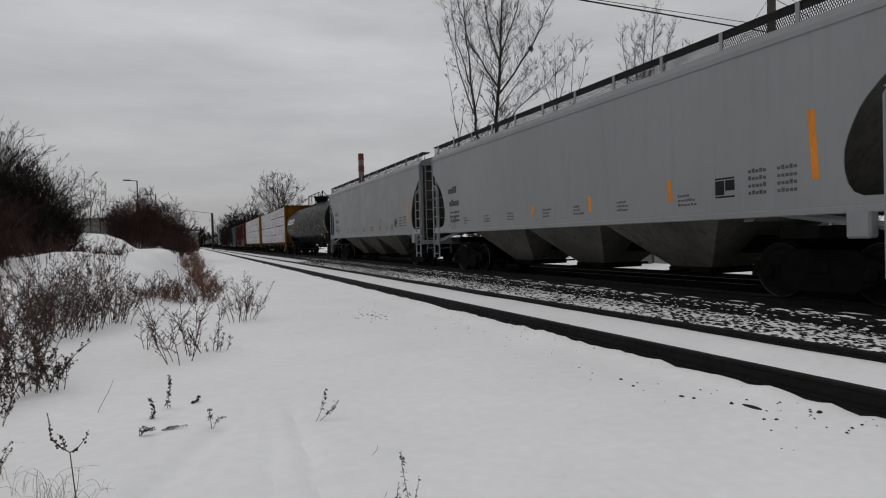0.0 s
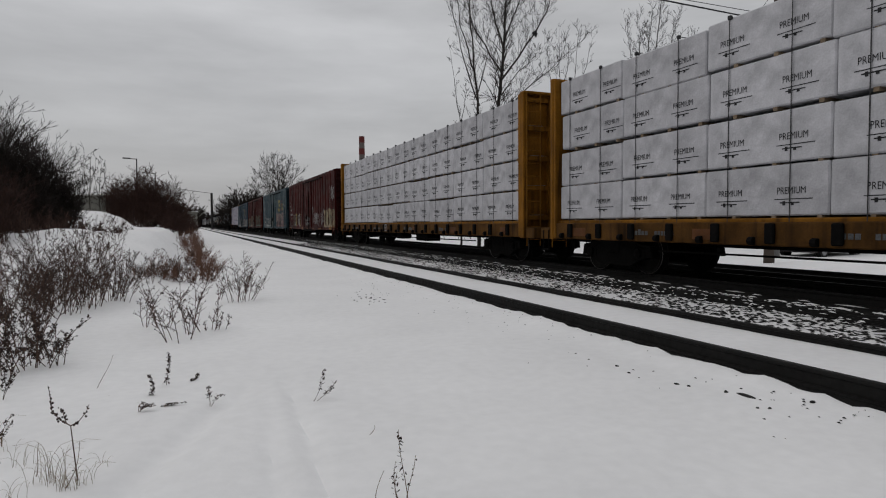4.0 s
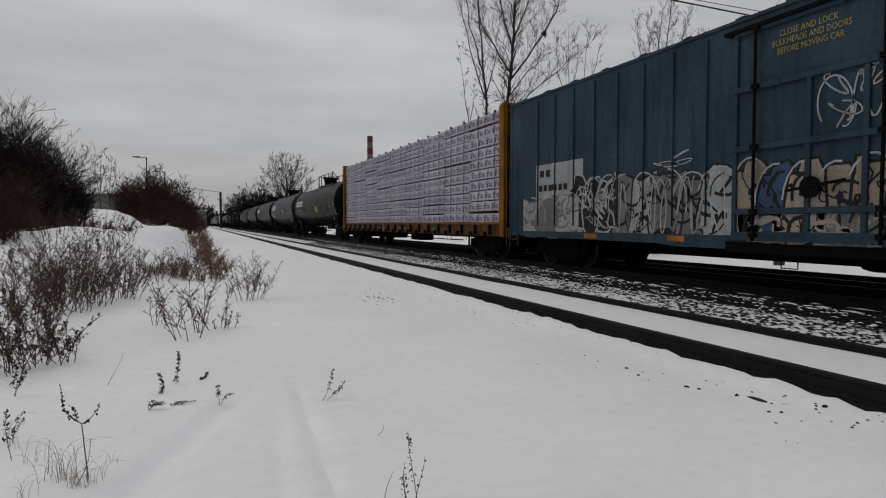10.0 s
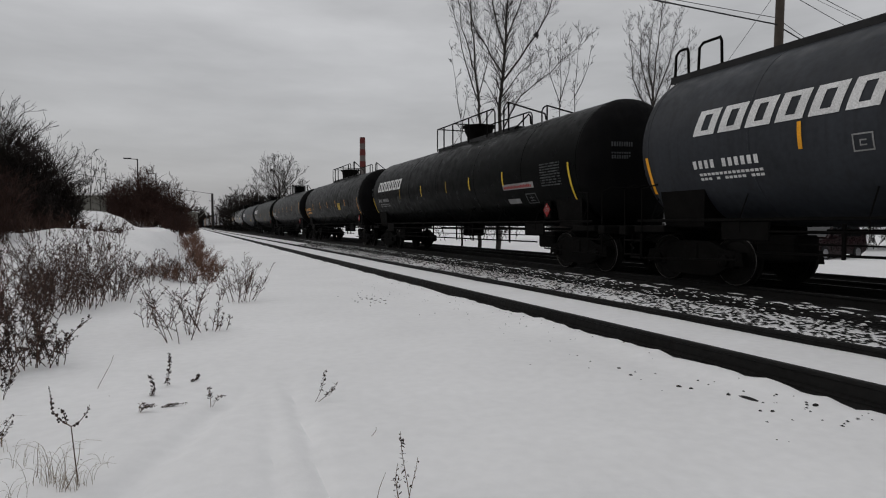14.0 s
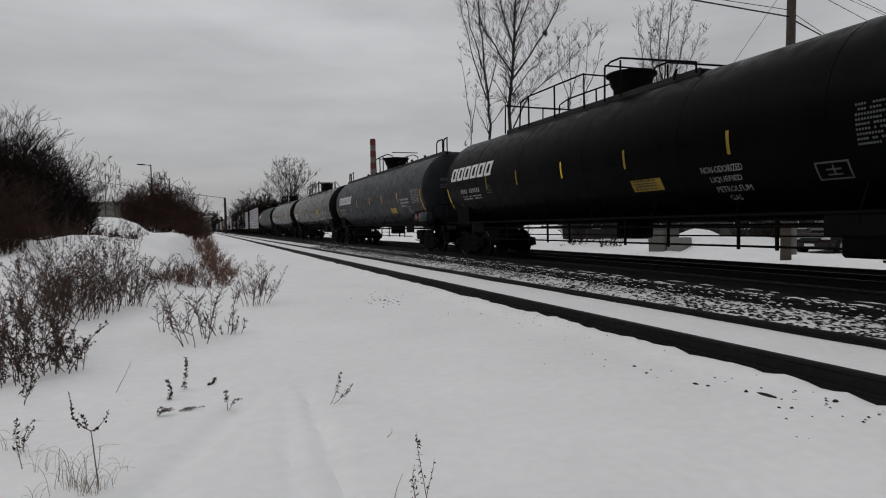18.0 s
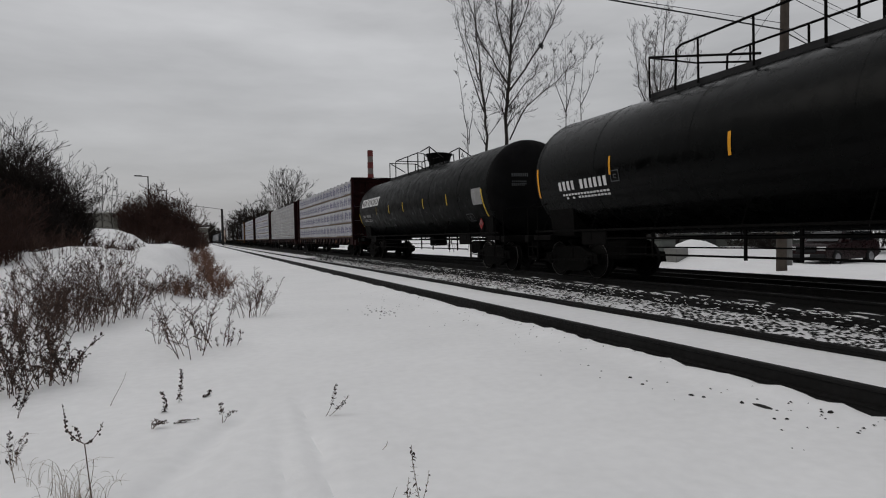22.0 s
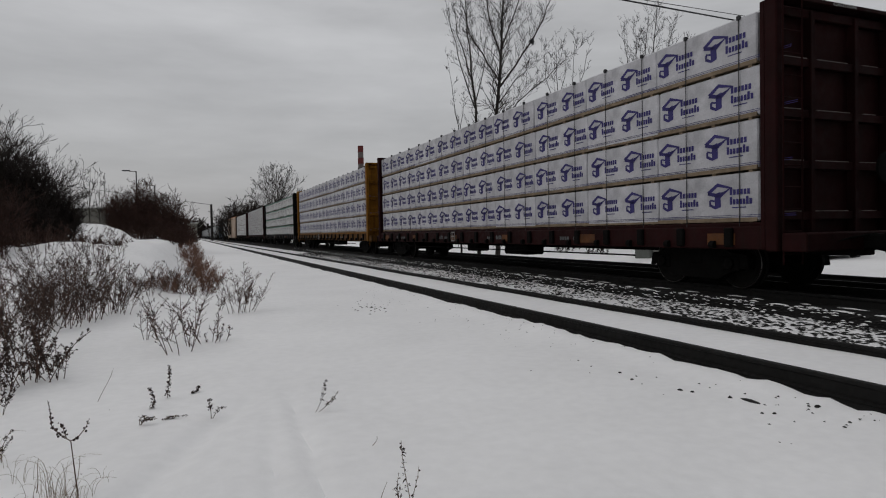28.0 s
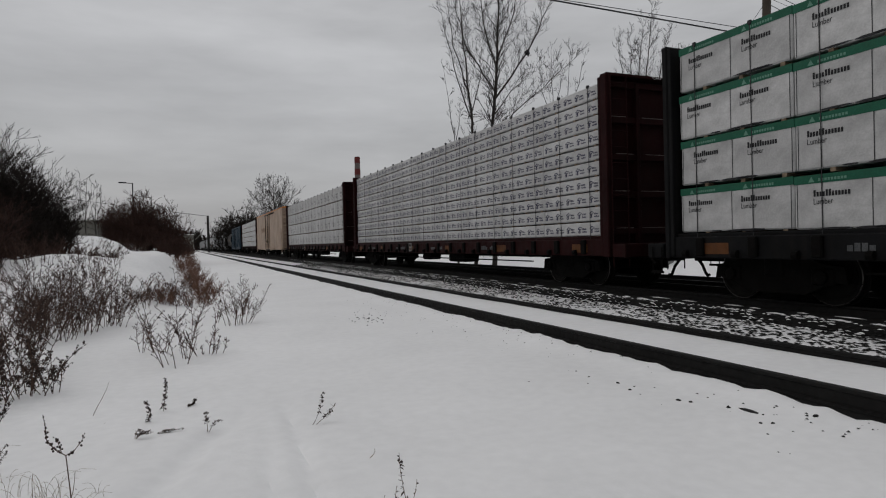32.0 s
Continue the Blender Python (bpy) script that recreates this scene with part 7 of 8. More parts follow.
    limbed_tree("broad bare tree far along the line", (15.9, 118, -0.5), (
        (((15.9, 118, -0.5), (15.8, 118, 6.0), (15.7, 118, 9.5), (15.6, 118, 13.2)), 0.26),
        (((15.8, 118, 5.0), (14.0, 118.3, 8.0), (12.4, 118.6, 10.4)), 0.13), (((15.8, 118, 5.5), (17.2, 117.7, 8.2), (19.3, 117.4, 10.6)), 0.13), (((15.7, 118, 6.5), (14.4, 118, 9.8), (13.5, 118, 12.4)), 0.1), (((15.7, 118, 6.5), (16.8, 118, 9.8), (17.9, 118, 12.4)), 0.1), (((15.8, 118, 4.2), (13.6, 118, 6.0), (11.4, 118, 8.0)), 0.1), (((15.8, 118, 4.2), (17.9, 118, 6.0), (20.0, 118, 8.4)), 0.1)), 17, 2.4, 0.6, 0.014, 3)
    # woods beside the far line
    rng = random.Random(9)
    for i in range(14):
        thicket("dark bare woodland beside the far line", 14 + rng.uniform(-1, 12), 130 + i * 13, -0.5, 5, 7, rng.uniform(7, 11), 30, 60 + i, depth=4, r=0.09, rmin=0.035, name="far_wood")
    for i in range(5):
        thicket("dark bare woodland across the far line", -2 + i * 3.0, 420 + 14 * i, -0.5, 9, 7, 13, 18, 160 + i, depth=3, r=0.2, rmin=0.14, name="far_wood")
    # the left bank: dark thickets
    for i, (x, y, rx, ry, h, n) in enumerate(((-9.0, 30, 1.2, 1.6, 5.2, 40), (-7.9, 30, 1.0, 1.6, 4.9, 46), (-6.9, 30.5, 0.9, 1.6, 4.1, 46), (-5.9, 31, 0.7, 1.6, 3.2, 40), (-10.6, 32, 1.6, 2, 5.6, 24))):
        thicket("dense dark leafless thicket on the snowy bank", x, y, snow_height(x, y) - 0.1, rx, ry, h, n, 30 + i, depth=4, r=0.03, rmin=0.006)
    for i, (x, y, rx, ry, h, n) in enumerate(((-7.2, 28, 0.7, 1.0, 4.6, 46), (-6.6, 29, 0.6, 1.0, 4.2, 46), (-5.8, 29.5, 0.55, 1.0, 3.2, 40), (-5.0, 29.5, 0.55, 1.0, 2.7, 16), (-6.2, 26, 0.6, 0.8, 2.4, 30), (-5.2, 27, 0.6, 0.8, 1.8, 30))):
        thicket("dense dark leafless thicket on the snowy bank", x, y, snow_height(x, y) - 0.1, rx, ry, h, n, 230 + i, depth=4, r=0.028, rmin=0.007)
    for i, (x, y, h) in enumerate(((-7.7, 60, 7.4), (-7.0, 60.5, 6.6))):
        limbed_tree("thin bare young tree behind the bank", (x, y, 0.3), ((((x, y, 0.3), (x, y, h * 0.6), (x + 0.2, y, h)), 0.05), (((x, y, h * 0.5), (x - 0.3, y, h * 0.75), (x - 0.4, y, h * 0.92)), 0.025), (((x, y, h * 0.55), (x + 0.4, y, h * 0.78), (x + 0.5, y, h * 0.9)), 0.025)), 240 + i, 0.7, 0.2, 0.010, 1)
    for i, (x, y, rx, ry, h, n) in enumerate(((-5.6, 22.5, 0.6, 1.0, 2.2, 30), (-6.4, 24, 0.9, 1.0, 2.4, 30), (-5.3, 26.5, 0.7, 0.9, 1.0, 24), (-6.3, 27.5, 0.9, 0.9, 1.7, 26), (-3.6, 24.5, 1.0, 0.6, 0.7, 34), (-4.8, 24.0, 0.9, 0.6, 0.8, 34), (-2.4, 25.0, 0.8, 0.5, 0.6, 26), (-5.6, 21.0, 0.8, 0.8, 1.5, 54), (-6.6, 22.0, 0.8, 0.8, 2.0, 54))):
        thicket("tangled brown leafless scrub below the thicket", x, y, snow_height(x, y) - 0.1, rx, ry, h, n, 36 + i, material=RUSSET, depth=3, r=0.016, rmin=0.005)
    for i, (x, y, rx, ry, h, n) in enumerate(((-3.9, 62, 1.3, 2.5, 5.2, 60), (-2.6, 63, 1.2, 2.5, 4.4, 60), (-5.2, 64, 1.2, 3, 4.6, 44), (-1.4, 60, 0.9, 4, 3.0, 60), (-0.9, 52, 0.6, 5, 1.6, 36), (-0.6, 72, 1.0, 6, 2.4, 34), (-0.2, 95, 1.2, 9, 2.6, 30))):
        thicket("russet leafless brush along the snowy bank", x, y, snow_height(x, y) - 0.1, rx, ry, h, n, 40 + i, material=RUSSET, depth=4, r=0.026, rmin=0.010)
    for i, (x, y, rx, ry, h, n) in enumerate(((0.1, 18.2, 0.6, 0.9, 0.75, 26), (0.55, 21, 0.4, 1.4, 0.7, 24), (0.45, 25, 0.5, 2.0, 0.8, 34), (0.3, 31, 0.5, 3.0, 0.95, 44), (0.1, 40, 0.6, 4, 1.2, 50), (-0.75, 17.4, 0.5, 0.5, 0.7, 30), (0.0, 49, 0.6, 4, 1.3, 40))):
        thicket("low russet brush in the snow beside the track", x, y, snow_height(x, y) - 0.05, rx, ry, h, n, 50 + i, material=LOWBRUSH, depth=3, r=0.007, rmin=0.003)
    dead = "dry brown dead weeds standing in snow"
    for i, (x, y, rx, ry, h, n, q) in enumerate((
            (-2.45, 11.4, 0.35, 0.4, 1.15, 13, 0.9), (-2.1, 12.1, 0.35, 0.4, 1.3, 17, 0.9), (-1.8, 13.1, 0.35, 0.45, 1.35, 22, 0.8), (-2.35, 13.4, 0.4, 0.5, 1.4, 22, 0.8), (-1.6, 14.4, 0.3, 0.5, 1.2, 16, 0.7), (-2.9, 12.6, 0.45, 0.5, 1.35, 13, 0.8), (-1.5, 15.6, 0.35, 0.5, 1.0, 12, 0.6), (-2.5, 15.1, 0.6, 0.6, 1.3, 20, 0.7), (-1.25, 13.9, 0.25, 0.3, 0.9, 6, 0.6),
            (-1.85, 7.35, 0.22, 0.22, 0.75, 13, 1.0), (-1.6, 7.75, 0.2, 0.25, 0.85, 13, 1.0), (-1.95, 8.4, 0.3, 0.3, 1.0, 13, 1.0), (-1.5, 8.4, 0.12, 0.25, 0.7, 7, 0.9), (-2.3, 9.2, 0.35, 0.4, 1.1, 12, 1.0), (-2.8, 10.2, 0.4, 0.5, 1.2, 10, 0.9), (-1.9, 9.5, 0.18, 0.25, 0.95, 9, 0.8), (-1.35, 7.75, 0.1, 0.12, 0.45, 4, 0.8),
            (-0.62, 10.1, 0.10, 0.12, 0.8, 3, 0.4), (-0.38, 10.0, 0.16, 0.16, 0.95, 5, 0.6), (-0.12, 8.75, 0.16, 0.16, 0.7, 6, 0.4), (0.07, 10.9, 0.12, 0.12, 1.0, 4, 0.3), (0.28, 9.5, 0.22, 0.16, 0.5, 8, 0.3), (0.02, 9.3, 0.1, 0.1, 0.85, 3, 0.5),
            (0.95, 12.9, 0.26, 0.3, 1.05, 11, 0.3), (1.1, 14.2, 0.2, 0.3, 0.9, 7, 0.3), (0.55, 13.4, 0.1, 0.1, 0.6, 3, 0.2),
            (-0.85, 16.5, 0.3, 0.3, 0.9, 12, 0.6), (-0.5, 17.6, 0.4, 0.3, 0.9, 14, 0.4), (0.2, 17.2, 0.4, 0.3, 0.9, 12, 0.3),
            (-3.2, 18.6, 0.9, 0.8, 1.0, 18, 0.6), (-2.2, 18.8, 0.7, 0.7, 0.9, 24, 0.5), (-4.0, 21.5, 1.0, 0.8, 1.0, 26, 0.5), (-2.6, 21.5, 0.8, 0.7, 0.8, 24, 0.4), (-3.4, 43.5, 1.4, 0.6, 1.1, 26, 0.3), (-6.0, 42.0, 1.6, 0.7, 1.3, 30, 0.3))):
        weed_clump(dead, x, y, rx, ry, h, int(n * (1.45 if 11 < y < 16 else 1.0)), 70 + i, q)
    forked_stalk(-0.62, 4.1, 301)
    for i, (x, y, n, ln) in enumerate(((-0.72, 4.12, 16, 0.34), (-0.82, 4.15, 12, 0.3), (-0.66, 4.0, 26, 0.16), (-0.58, 4.05, 10, 0.2), (-0.98, 4.5, 8, 0.26), (-1.15, 4.9, 7, 0.22), (-0.5, 4.3, 5, 0.12), (-1.3, 5.1, 8, 0.25), (-0.9, 3.9, 8, 0.2))):
        grass_tuft(x, y, n, ln, 310 + i)
    # single stalks in the foreground: foot, tip, and how thickly seeded
    for i, (x, y, dx, dz, fat, n) in enumerate(((-0.19, 6.35, -0.05, 0.36, 1.0, 1), (-0.34, 6.05, -0.02, 0.22, 1.0, 1), (-0.02, 6.45, 0.08, 0.08, 0.4, 3), (0.12, 5.5, 0.12, 0.17, 0.3, 3), (-0.40, 5.5, 0.10, 0.10, 0.3, 4), (-0.2, 5.56, 0.08, 0.05, 0.3, 3), (-0.80, 6.55, 0.16, 0.34, 0.0, 1), (-0.77, 6.15, 0.08, 0.04, 0.0, 2), (0.94, 5.25, 0.2, 0.30, 0.52, 2), (1.04, 3.05, -0.01, 0.46, 0.45, 1), (1.01, 3.0, 0.0, 0.28, 0.2, 2), (0.93, 3.1, 0.02, 0.2, 0.0, 1), (1.10, 3.08, 0.02, 0.25, 0.15, 1), (1.16, 4.18, 0.03, 0.1, 0.0, 1), (-0.70, 4.02, 0.12, 0.30, 0.1, 1), (-0.90, 4.25, 0.12, 0.22, 0.0, 1), (-1.14, 4.6, 0.02, 0.36, 0.5, 1), (-1.2, 5.0, 0.05, 0.26, 0.4, 2), (-1.5, 6.4, 0.05, 0.3, 0.6, 2), (-1.62, 6.8, 0.02, 0.4, 0.95, 1))):
        stalk(x, y, dx, dz, fat, n, 200 + i)


def stalk(x, y, dx, dz, fat, n, seed):
    rng = random.Random(seed)
    t = thing("stalk", "single dead stalk with dark withered seeds in snow" if fat > 0.5 else "thin dry stalk poking out of snow", "stalk", "dead stalks in the snow")
    t.location = (x, y, snow_height(x, y))
    st, hd = Mesh(), Mesh()
    for k in range(n):
        a = dx * rng.uniform(0.6, 1.3) if n < 3 else dx + rng.uniform(-0.07, 0.07)
        h = dz * (1 if k == 0 else rng.uniform(0.5, 1.0))
        b = rng.uniform(-0.06, 0.06)
        pts = [Vector((a * f + 0.03 * math.sin(f * 3 + seed), b * f, -0.03 + h * (f if n < 3 else math.sin(f * 1.9) / 0.95))) for f in (0, 0.2, 0.4, 0.6, 0.8, 1.0)]
        st.tube(pts, 0.0028, 4, 0.0012, cap=False)
        if fat > 0:
            for j in range(int(70 * fat)):
                f = rng.uniform(0.12 if fat > 0.9 else 0.4, 1.0)
                i = min(4, int(f * 5))
                c = pts[i].lerp(pts[i + 1], f * 5 - i) + Vector((rng.uniform(-1, 1), rng.uniform(-1, 1), rng.uniform(-0.6, 0.4))) * 0.017 * (1.2 - 0.5 * f)
                w = rng.uniform(0.003, 0.008) * (0.7 + 0.6 * fat)
                g = Vector((rng.uniform(-1, 1), rng.uniform(-1, 1), rng.uniform(-1.2, 0.6))).normalized() * w * rng.uniform(1.4, 3.0)
                hd.add([(c.x - w, c.y, c.z), (c.x + w, c.y, c.z), (c.x, c.y - w, c.z + w * 0.5), (c.x, c.y + w, c.z - w * 0.5), (c.x + g.x, c.y + g.y, c.z + g.z), (c.x - g.x, c.y - g.y, c.z - g.z)], [(0, 2, 4), (2, 1, 4), (1, 3, 4), (3, 0, 4), (2, 0, 5), (1, 2, 5), (3, 1, 5), (0, 3, 5)])
            for j in range(int(9 * fat)):
                f = rng.uniform(0.2, 0.9)
                i = min(4, int(f * 5))
                c = pts[i].lerp(pts[i + 1], f * 5 - i)
                st.tube([c, c + Vector((rng.uniform(-1, 1), rng.uniform(-1, 1), rng.uniform(0.0, 1.0))).normalized() * rng.uniform(0.015, 0.045)], 0.0014, 3, 0.0008, cap=False)
    part("stem", st, WEED if fat > 0.5 else STALK, t)
    if hd.v:
        part("seed_head", hd, SEED, t)


# ---- things round the tracks ----
def lamp_post(x, y, z, h, arm):
    t = thing("street_lamp", "grey street lamp with one short arm", "lamp", "street lamps")
    t.location = (x, y, z)
    part("pole", Mesh().tube([(0, 0, 0), (0, 0, h)], 0.11, 8, 0.07), WIRE, t)
    part("arm", Mesh().tube([(0, 0, h - 0.05), (arm, 0, h)], 0.05, 5), POLEWOOD, t)
    part("lamp_head", Mesh().box(min(arm * 0.55, arm * 1.25), max(arm * 0.55, arm * 1.25), -0.16, 0.16, h - 0.04, h + 0.10, 0.03), WIRE, t)


def build_surroundings():
    # utility pole with wires over the tracks
    p = thing("utility_pole", "weathered wooden utility pole", "pole")
    p.location = (20.1, 16.3, -0.4)
    part("shaft", Mesh().tube([(-0.2, 0.05, 0), (0.12, 0, 12.5)], 0.19, 12, 0.14), POLEWOOD, p, smooth=True)
    part("crossarm", Mesh().box(-0.06, 0.06, -1.2, 1.2, 11.4, 11.55, 0.01), POLEWOOD, p)
    part("marker", Mesh().lathe([(0.195, 0), (0.195, 1.0)], (0, 0, 0.35), "z", 12), mat("pole_sleeve", (0.15, 0.148, 0.142), 0.7, var=0.15), p, "pale grey marker sleeve")
    for a, b, sag, r in (((20.1, 16.3, 8.56), (-22.0, 14.35, 8.56), 0.0, 0.026), ((20.1, 16.3, 8.8), (-22, 16.1, 8.8), 0.0, 0.012), ((20.1, 16.3, 8.5), (46, 24.0, 8.2), 0.3, 0.024), ((20.1, 16.3, 8.75), (46, 26.0, 9.0), 0.3, 0.012), ((20.1, 16.3, 9.88), (46, 24.2, 9.88), 0.0, 0.013), ((20.1, 16.3, 10.1), (46, 22.6, 10.1), 0.0, 0.008), ((20.1, 16.3, 10.33), (46, 23.1, 10.33), 0.0, 0.013), ((20.1, 16.3, 9.9), (17.6, 18.6, 4.9), 0.0, 0.008)):
        a, b = Vector(a), Vector(b)
        pts = [a.lerp(b, i / 16) - Vector((0, 0, sag * 4 * (i / 16) * (1 - i / 16))) for i in range(17)]
        w = tagged(part("wire", Mesh().tube(pts, r, 5), WIRE, None), "thin black overhead wire on the utility pole", "wire", "overhead wires")
    lamp_post(-6.0, 89.4, -0.3, 10.3, -1.3)
    lamp_post(-4.5, 104, -0.3, 9.6, -1.3)
    # dark scrap caught on a limb of the tall tree
    rng = random.Random(5)
    m = Mesh()
    for i in range(9):
        a, k = rng.uniform(0, 6.28), rng.uniform(0.06, 0.2)
        m.add([(0.05 * math.cos(a), 0.05 * math.sin(a), 0.1), (k * math.cos(a), k * math.sin(a), rng.uniform(-0.3, 0.15)), (k * math.cos(a + 0.8), k * math.sin(a + 0.8), rng.uniform(-0.3, 0.2)), (0.0, 0.0, -0.2)], [(0, 1, 2), (1, 3, 2), (0, 3, 1), (0, 2, 3)])
    scrap = tagged(part("plastic_scrap", m, INKBLACK, None), "dark plastic scrap caught in bare branches", "litter")
    scrap.location = (19.67, 32.60, 12.79)
    # far dark post and its wire
    t = thing("signal_mast", "dark wooden post beside the far line", "post")
    t.location = (6.8, 199.6, -0.4)
    part("mast", Mesh().tube([(0, 0, 0), (0, 0, 11.4)], 0.36, 8, 0.33), mat("dark_mast", (0.03, 0.028, 0.027), 0.9, var=0.2), t)
    tagged(part("wire", Mesh().tube([(6.8, 199.6, 10.9), (-9, 180, 12.0), (-30, 150, 13.5)], 0.06, 4), WIRE, None), "thin black wire far along the line", "wire", "overhead wires")
    # chimney with red and white bands
    t = thing("chimney", "tall industrial chimney banded red and pale", "chimney")
    t.location = (103.4, 383, 0)
    m = Mesh().lathe([(3.6, 0), (1.85, 40.0), (1.7, 57.0), (1.4, 57.0), (1.4, 56)], (0, 0, 0), "z", 16)
    part("shaft", m, mat("chimney_concrete", (0.12, 0.105, 0.10), 0.9, var=0.1), t, smooth=True)
    for z in (38, 45.5, 53):
        part("band", Mesh().lathe([(1.98 - (z - 38) * 0.012, z), (1.94 - (z - 38) * 0.012, z + 3.8)], (0, 0, 0), "z", 16), mat("chimney_red", (0.11, 0.028, 0.026), 0.9, var=0.15), t)
    # grey cabinet by the pole
    t = thing("utility_cabinet", "grey-green metal utility cabinet in the snow", "cabinet")
    t.location = (20.4, 23.3, -0.35)
    part("body", Mesh().box(-0.45, 0.45, -0.55, 0.55, 0, 1.25, 0.03), mat("cabinet_grey", (0.12, 0.13, 0.12), 0.5, var=0.12), t)
    part("door", Mesh().box(-0.47, -0.45, -0.48, 0.48, 0.1, 1.15, 0.01), MATS["cabinet_grey"], t)
    part("lid", Mesh().box(-0.5, 0.5, -0.6, 0.6, 1.25, 1.32, 0.02), MATS["cabinet_grey"], t)
    part("side_box", Mesh().box(-0.35, 0.35, -1.45, -0.6, 0, 0.85, 0.03), mat("cabinet_pale", (0.2, 0.2, 0.19), 0.5, var=0.1), t)


SIDING = mat("house_siding", (0.07, 0.075, 0.068), 0.7, var=0.1, scale=1.0)
SIDING2 = mat("house_siding_dark", (0.03, 0.032, 0.032), 0.7, var=0.12, scale=1.0)
SHEDWALL = mat("shed_wall", (0.22, 0.215, 0.19), 0.8, var=0.12)
GLASS = mat("dark_glass", (0.008, 0.009, 0.010), 0.1, var=0.0, spec=0.4, fine=0)
CARRED = mat("suv_red", (0.010, 0.0022, 0.003), 0.3, var=0.08, spec=0.15)
TYRE = mat("tyre", (0.01, 0.01, 0.01), 0.8, var=0.1)
ALLOY = mat("alloy", (0.25, 0.25, 0.26), 0.35, 0.7, var=0.1)
PLASTIC = mat("dark_trim", (0.012, 0.012, 0.013), 0.5, var=0.1)


def house(label, x, y, turn, w, d, h, siding, name="house"):
    t = thing(name, label, "house")
    t.matrix_basis = pose(x, y, -0.4, 0, 0, turn)
    walls = part("wall", Mesh().box(-w / 2, w / 2, -d / 2, d / 2, 0, h, 0.02), siding, t)
    m = Mesh()
    n = int(h / 0.2)
    for i in range(n):
        z = 0.3 + i * 0.2
        if z < h - 0.1:
            m.box(-w / 2 - 0.02, w / 2 + 0.02, -d / 2 - 0.02, d / 2 + 0.02, z, z + 0.14)
    tagged(part("siding_board", m, siding, walls), kind="stuff")
    part("roof", Mesh().prism([(-w / 2 - 0.4, h), (0, h + w * 0.32), (w / 2 + 0.4, h), (w / 2 + 0.4, h + 0.18), (0, h + w * 0.32 + 0.18), (-w / 2 - 0.4, h + 0.18)], -d / 2 - 0.3, d / 2 + 0.3), SNOW, t, "roof under a layer of snow")
    for s in (-1, 1):
        for c in (-0.28, 0.24):
            q = part("window", Mesh().box(c * w - 0.5, c * w + 0.5, s * d / 2 - 0.05, s * d / 2 + 0.05, 1.0, 2.2, 0.01), WHITEP, t)
            part("pane", Mesh().box(c * w - 0.43, c * w + 0.43, s * (d / 2 + 0.05) - 0.012, s * (d / 2 + 0.05) + 0.012, 1.07, 2.13), GLASS, q)
        for c in (-0.3, 0.1):
            q = part("window", Mesh().box(s * w / 2 - 0.05, s * w / 2 + 0.05, c * d - 0.5, c * d + 0.5, 1.0, 2.2, 0.01), WHITEP, t)
            part("pane", Mesh().box(s * (w / 2 + 0.05) - 0.012, s * (w / 2 + 0.05) + 0.012, c * d - 0.43, c * d + 0.43, 1.07, 2.13), GLASS, q)
    part("door", Mesh().box(-w / 2 - 0.06, -w / 2 + 0.02, d * 0.3 - 0.45, d * 0.3 + 0.45, 0.2, 2.25, 0.01), SIDING2, t)
    return t


def shed(x, y, z, w, d, h):
    """A low shed: board walls, a thin flat roof under snow, a few poles leaning beside it."""
    t = thing("shed", "low pale shed with a snow-covered flat roof", "shed")
    t.location = (x, y, z)
    n = int(w / 0.3)
    for i in range(n):
        part("wall_board", Mesh().box(-w / 2 + i * w / n, -w / 2 + (i + 1) * w / n - 0.02, -d / 2, -d / 2 + 0.05, 0, h), SHEDWALL, t)
    part("wall", Mesh().box(-w / 2 + 0.03, w / 2 - 0.03, -d / 2 + 0.06, d / 2, 0, h), SHEDWALL, t)
    part("roof", Mesh().box(-w / 2 - 0.2, w / 2 + 0.2, -d / 2 - 0.25, d / 2 + 0.2, h, h + 0.1, 0.02), SHEDWALL, t)
    part("roof_snow", Mesh().box(-w / 2 - 0.18, w / 2 + 0.1, -d / 2 - 0.2, d / 2 + 0.15, h + 0.1, h + 0.24, 0.06), SNOW, t, "thin layer of snow")
    for a, b in ((w / 2 - 0.5, 0.9), (w / 2 + 0.3, 1.5)):
        part("pole", Mesh().tube([(a, -d / 2 - 0.3, h - 1.0), (a + b, -d / 2 - 0.3, h + 0.5)], 0.06, 6), SHEDWALL, t)


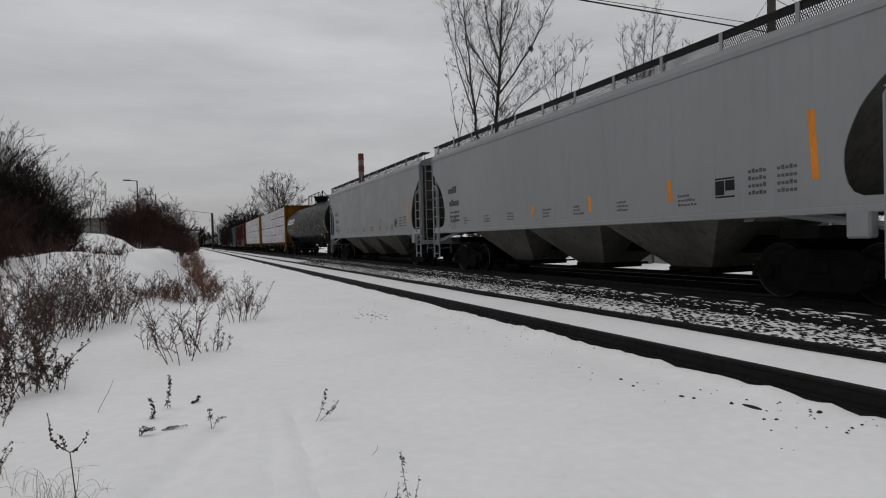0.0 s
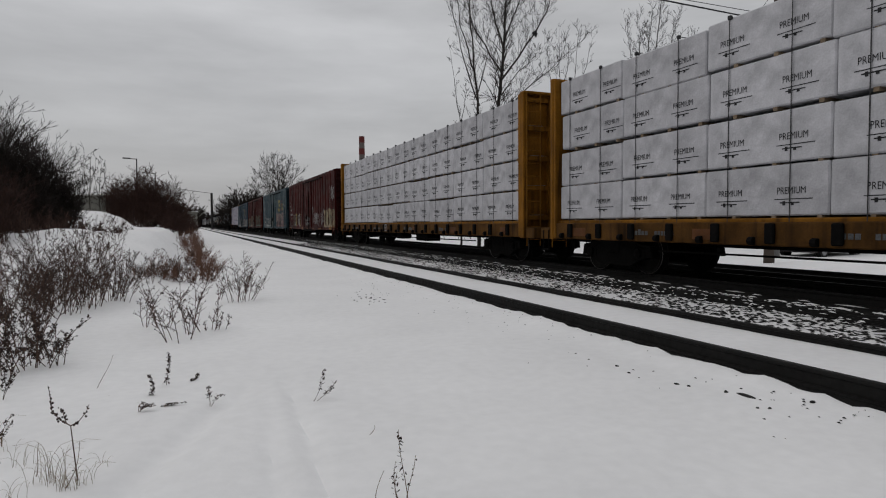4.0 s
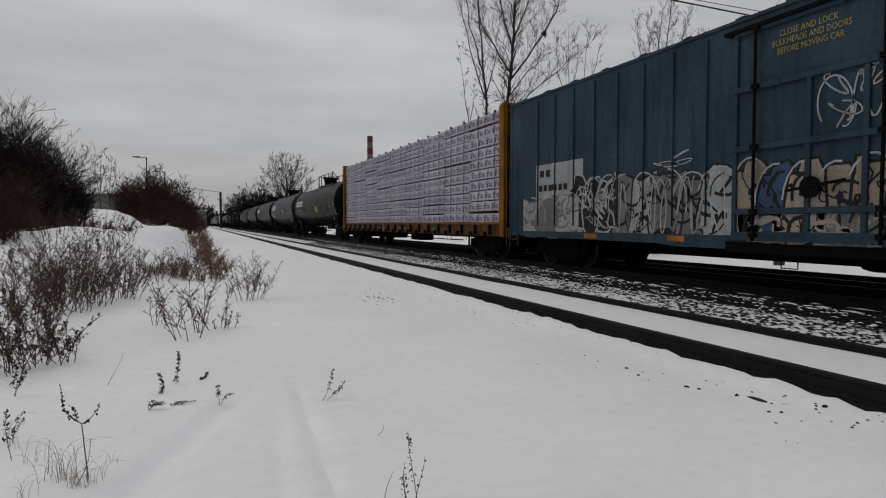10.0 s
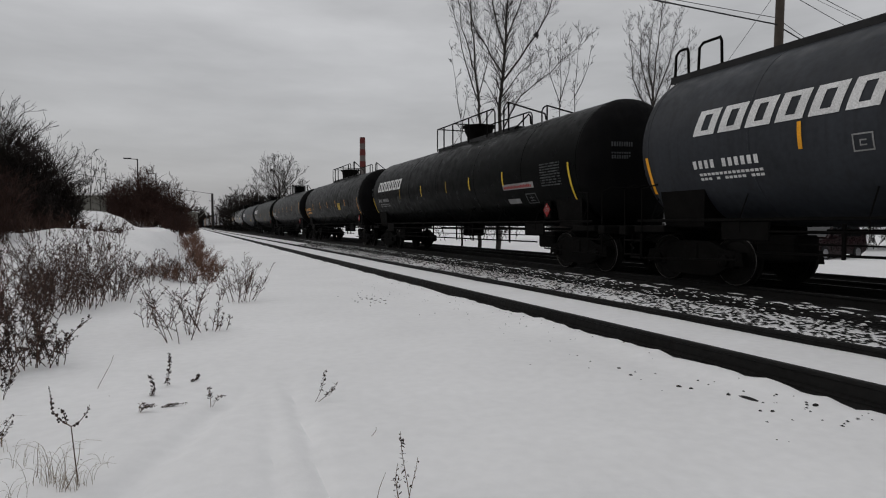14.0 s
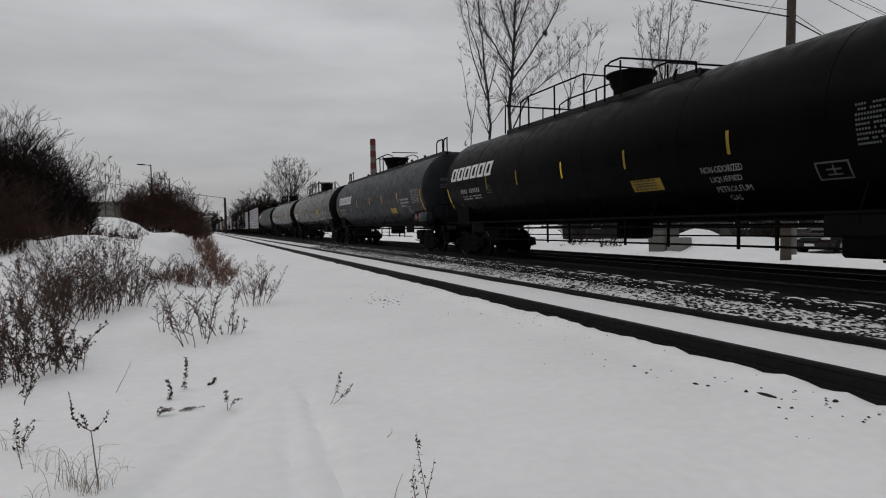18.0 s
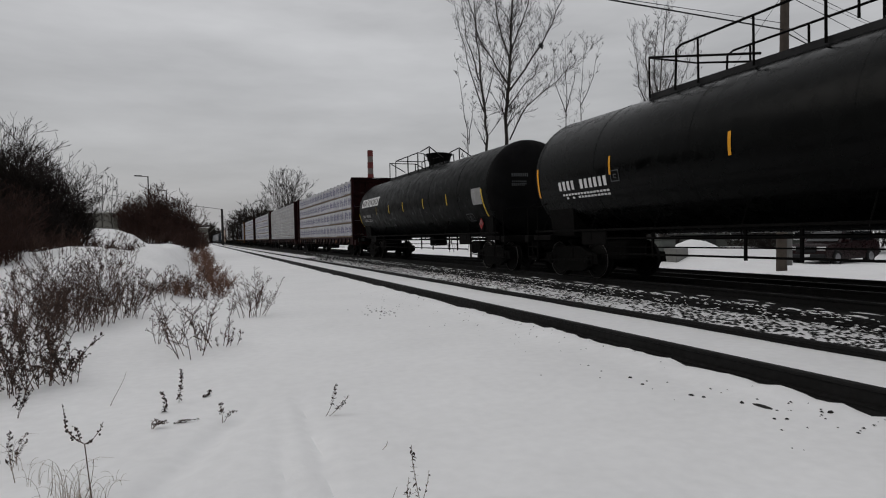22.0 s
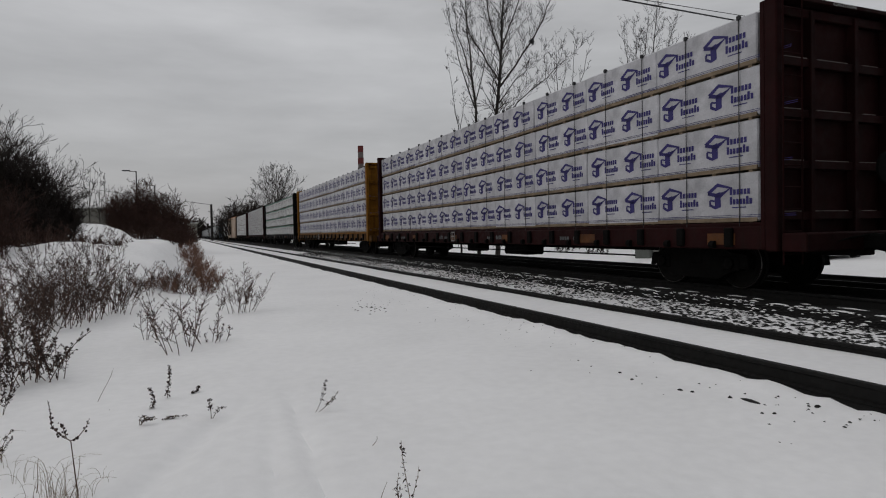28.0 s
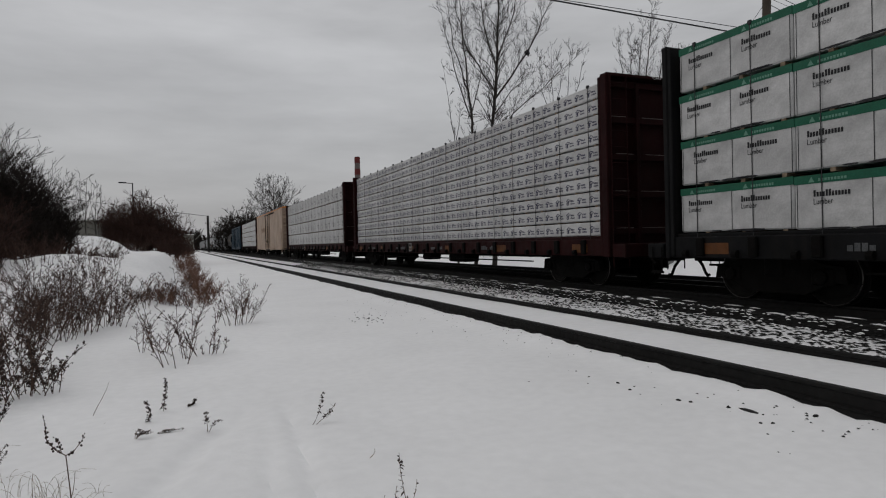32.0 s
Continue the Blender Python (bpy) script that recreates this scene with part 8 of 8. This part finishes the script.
def suv(x, y, turn):
    t = thing("suv", "dark red parked suv in the snow", "car")
    t.matrix_basis = pose(x, y, -0.42, 0, 0, turn)
    # the nose points along +y
    side = [(-2.25, 0.42), (-2.3, 0.75), (-2.22, 1.0), (-1.95, 1.08), (2.05, 0.98), (2.22, 0.85), (2.28, 0.55), (2.22, 0.3), (1.85, 0.28), (-1.85, 0.28)]
    part("body", Mesh().prism([(u, w) for u, w in side], -0.88, 0.88, "x"), CARRED, t)
    cab = [(-2.1, 1.06), (-1.85, 1.62), (-1.4, 1.7), (0.2, 1.68), (1.05, 1.04)]
    m = Mesh()
    for s in (-1, 1):
        m.v += [(s * (0.84 if w < 1.2 else 0.66), u, w) for u, w in cab]
    n = len(cab)
    m.f = [(i, (i + 1) % n, n + (i + 1) % n, n + i) for i in range(n)] + [tuple(range(n)), tuple(range(n, 2 * n))[::-1]]
    part("cabin", m, CARRED, t)
    for s in (-1, 1):
        for a, b in ((-1.8, -0.95), (-0.88, -0.02), (0.06, 0.72)):
            k = s * 0.03
            part("side_window", Mesh().add([(s * 0.832 + k, a, 1.12), (s * 0.832 + k, b, 1.12), (s * 0.69 + k, b - (0.3 if b > 0.5 else 0.0), 1.58), (s * 0.69 + k, a + (0.1 if a < -1.5 else 0), 1.58)], [(0, 1, 2, 3)]), GLASS, t)
        for yy in (-1.4, 1.42):
            w = part("wheel", Mesh().lathe([(0.2, -0.11), (0.33, -0.11), (0.36, -0.06), (0.36, 0.06), (0.33, 0.11), (0.2, 0.11)], (s * 0.82, yy, 0.36), "x", 18), TYRE, t, smooth=True)
            part("rim", Mesh().lathe([(0.22, 0.0), (0.2, 0.03), (0.06, 0.04)], (s * 0.92, yy, 0.36), "x", 10) if s > 0 else Mesh().lathe([(0.06, -0.04), (0.2, -0.03), (0.22, 0.0)], (s * 0.92, yy, 0.36), "x", 10), ALLOY, w)
        part("headlight", Mesh().box(s * 0.66 - 0.2, s * 0.66 + 0.2, 2.2, 2.27, 0.72, 0.88, 0.02), WHITEP, t)
        part("mirror", Mesh().box(s * 0.98 - 0.09, s * 0.98 + 0.09, 0.6, 0.75, 1.05, 1.2, 0.03), CARRED, t)
    part("windscreen", Mesh().add([(-0.72, 1.03, 1.1), (0.72, 1.03, 1.1), (0.6, 0.32, 1.64), (-0.6, 0.32, 1.64)], [(0, 1, 2, 3)]), GLASS, t)
    part("grille", Mesh().box(-0.44, 0.44, 2.24, 2.3, 0.62, 0.9, 0.02), PLASTIC, t)
    part("grille_bar", Mesh().box(-0.6, 0.6, 2.29, 2.32, 0.79, 0.84), ALLOY, t)
    part("bumper", Mesh().box(-0.86, 0.86, 2.12, 2.34, 0.34, 0.56, 0.05), PLASTIC, t)
    part("number_plate", Mesh().box(-0.22, 0.22, 2.335, 2.35, 0.42, 0.54), WHITEP, t)
    return t


def build_yard():
    suv(27.6, 19.9, 98)
    house("grey-green clapboard house behind the parked car", 36.5, 31.0, 30, 9, 9, 5.2, SIDING)
    house("dark grey house behind the parked car", 43.0, 20.0, 20, 9, 9, 5.2, SIDING2)
    house("grey house beyond the snow piles", 39.0, 50.0, 30, 9, 9, 5.0, SIDING2)
    shed(-8.3, 66, 1.0, 2.6, 3.0, 3.0)
    shed(0.3, 150, 0.0, 3.4, 3.0, 4.2)
    for i, (x, y, rx, h, n) in enumerate(((21.6, 29.0, 0.6, 1.6, 10), (20.9, 31.5, 0.8, 1.5, 12), (31, 27, 1.5, 2.4, 26), (33, 36, 2.5, 3.4, 26), (30.0, 43.0, 3.0, 4.0, 26), (40, 26, 2.0, 3.0, 20), (33.0, 17.0, 1.2, 2.0, 18), (27.0, 56.0, 4.0, 5.0, 26), (37.0, 14.0, 2.0, 3.0, 20))):
        thicket("dark leafless shrub in the snowy yard", x, y, -0.4, rx, rx, h, n, 110 + i, depth=3 if rx > 1 else 2, r=0.025, rmin=0.010)


def build_all():
    build_ground()
    build_strip()
    build_tracks()
    build_grit()
    build_train()
    build_plants()
    build_surroundings()
    build_yard()


build_all()


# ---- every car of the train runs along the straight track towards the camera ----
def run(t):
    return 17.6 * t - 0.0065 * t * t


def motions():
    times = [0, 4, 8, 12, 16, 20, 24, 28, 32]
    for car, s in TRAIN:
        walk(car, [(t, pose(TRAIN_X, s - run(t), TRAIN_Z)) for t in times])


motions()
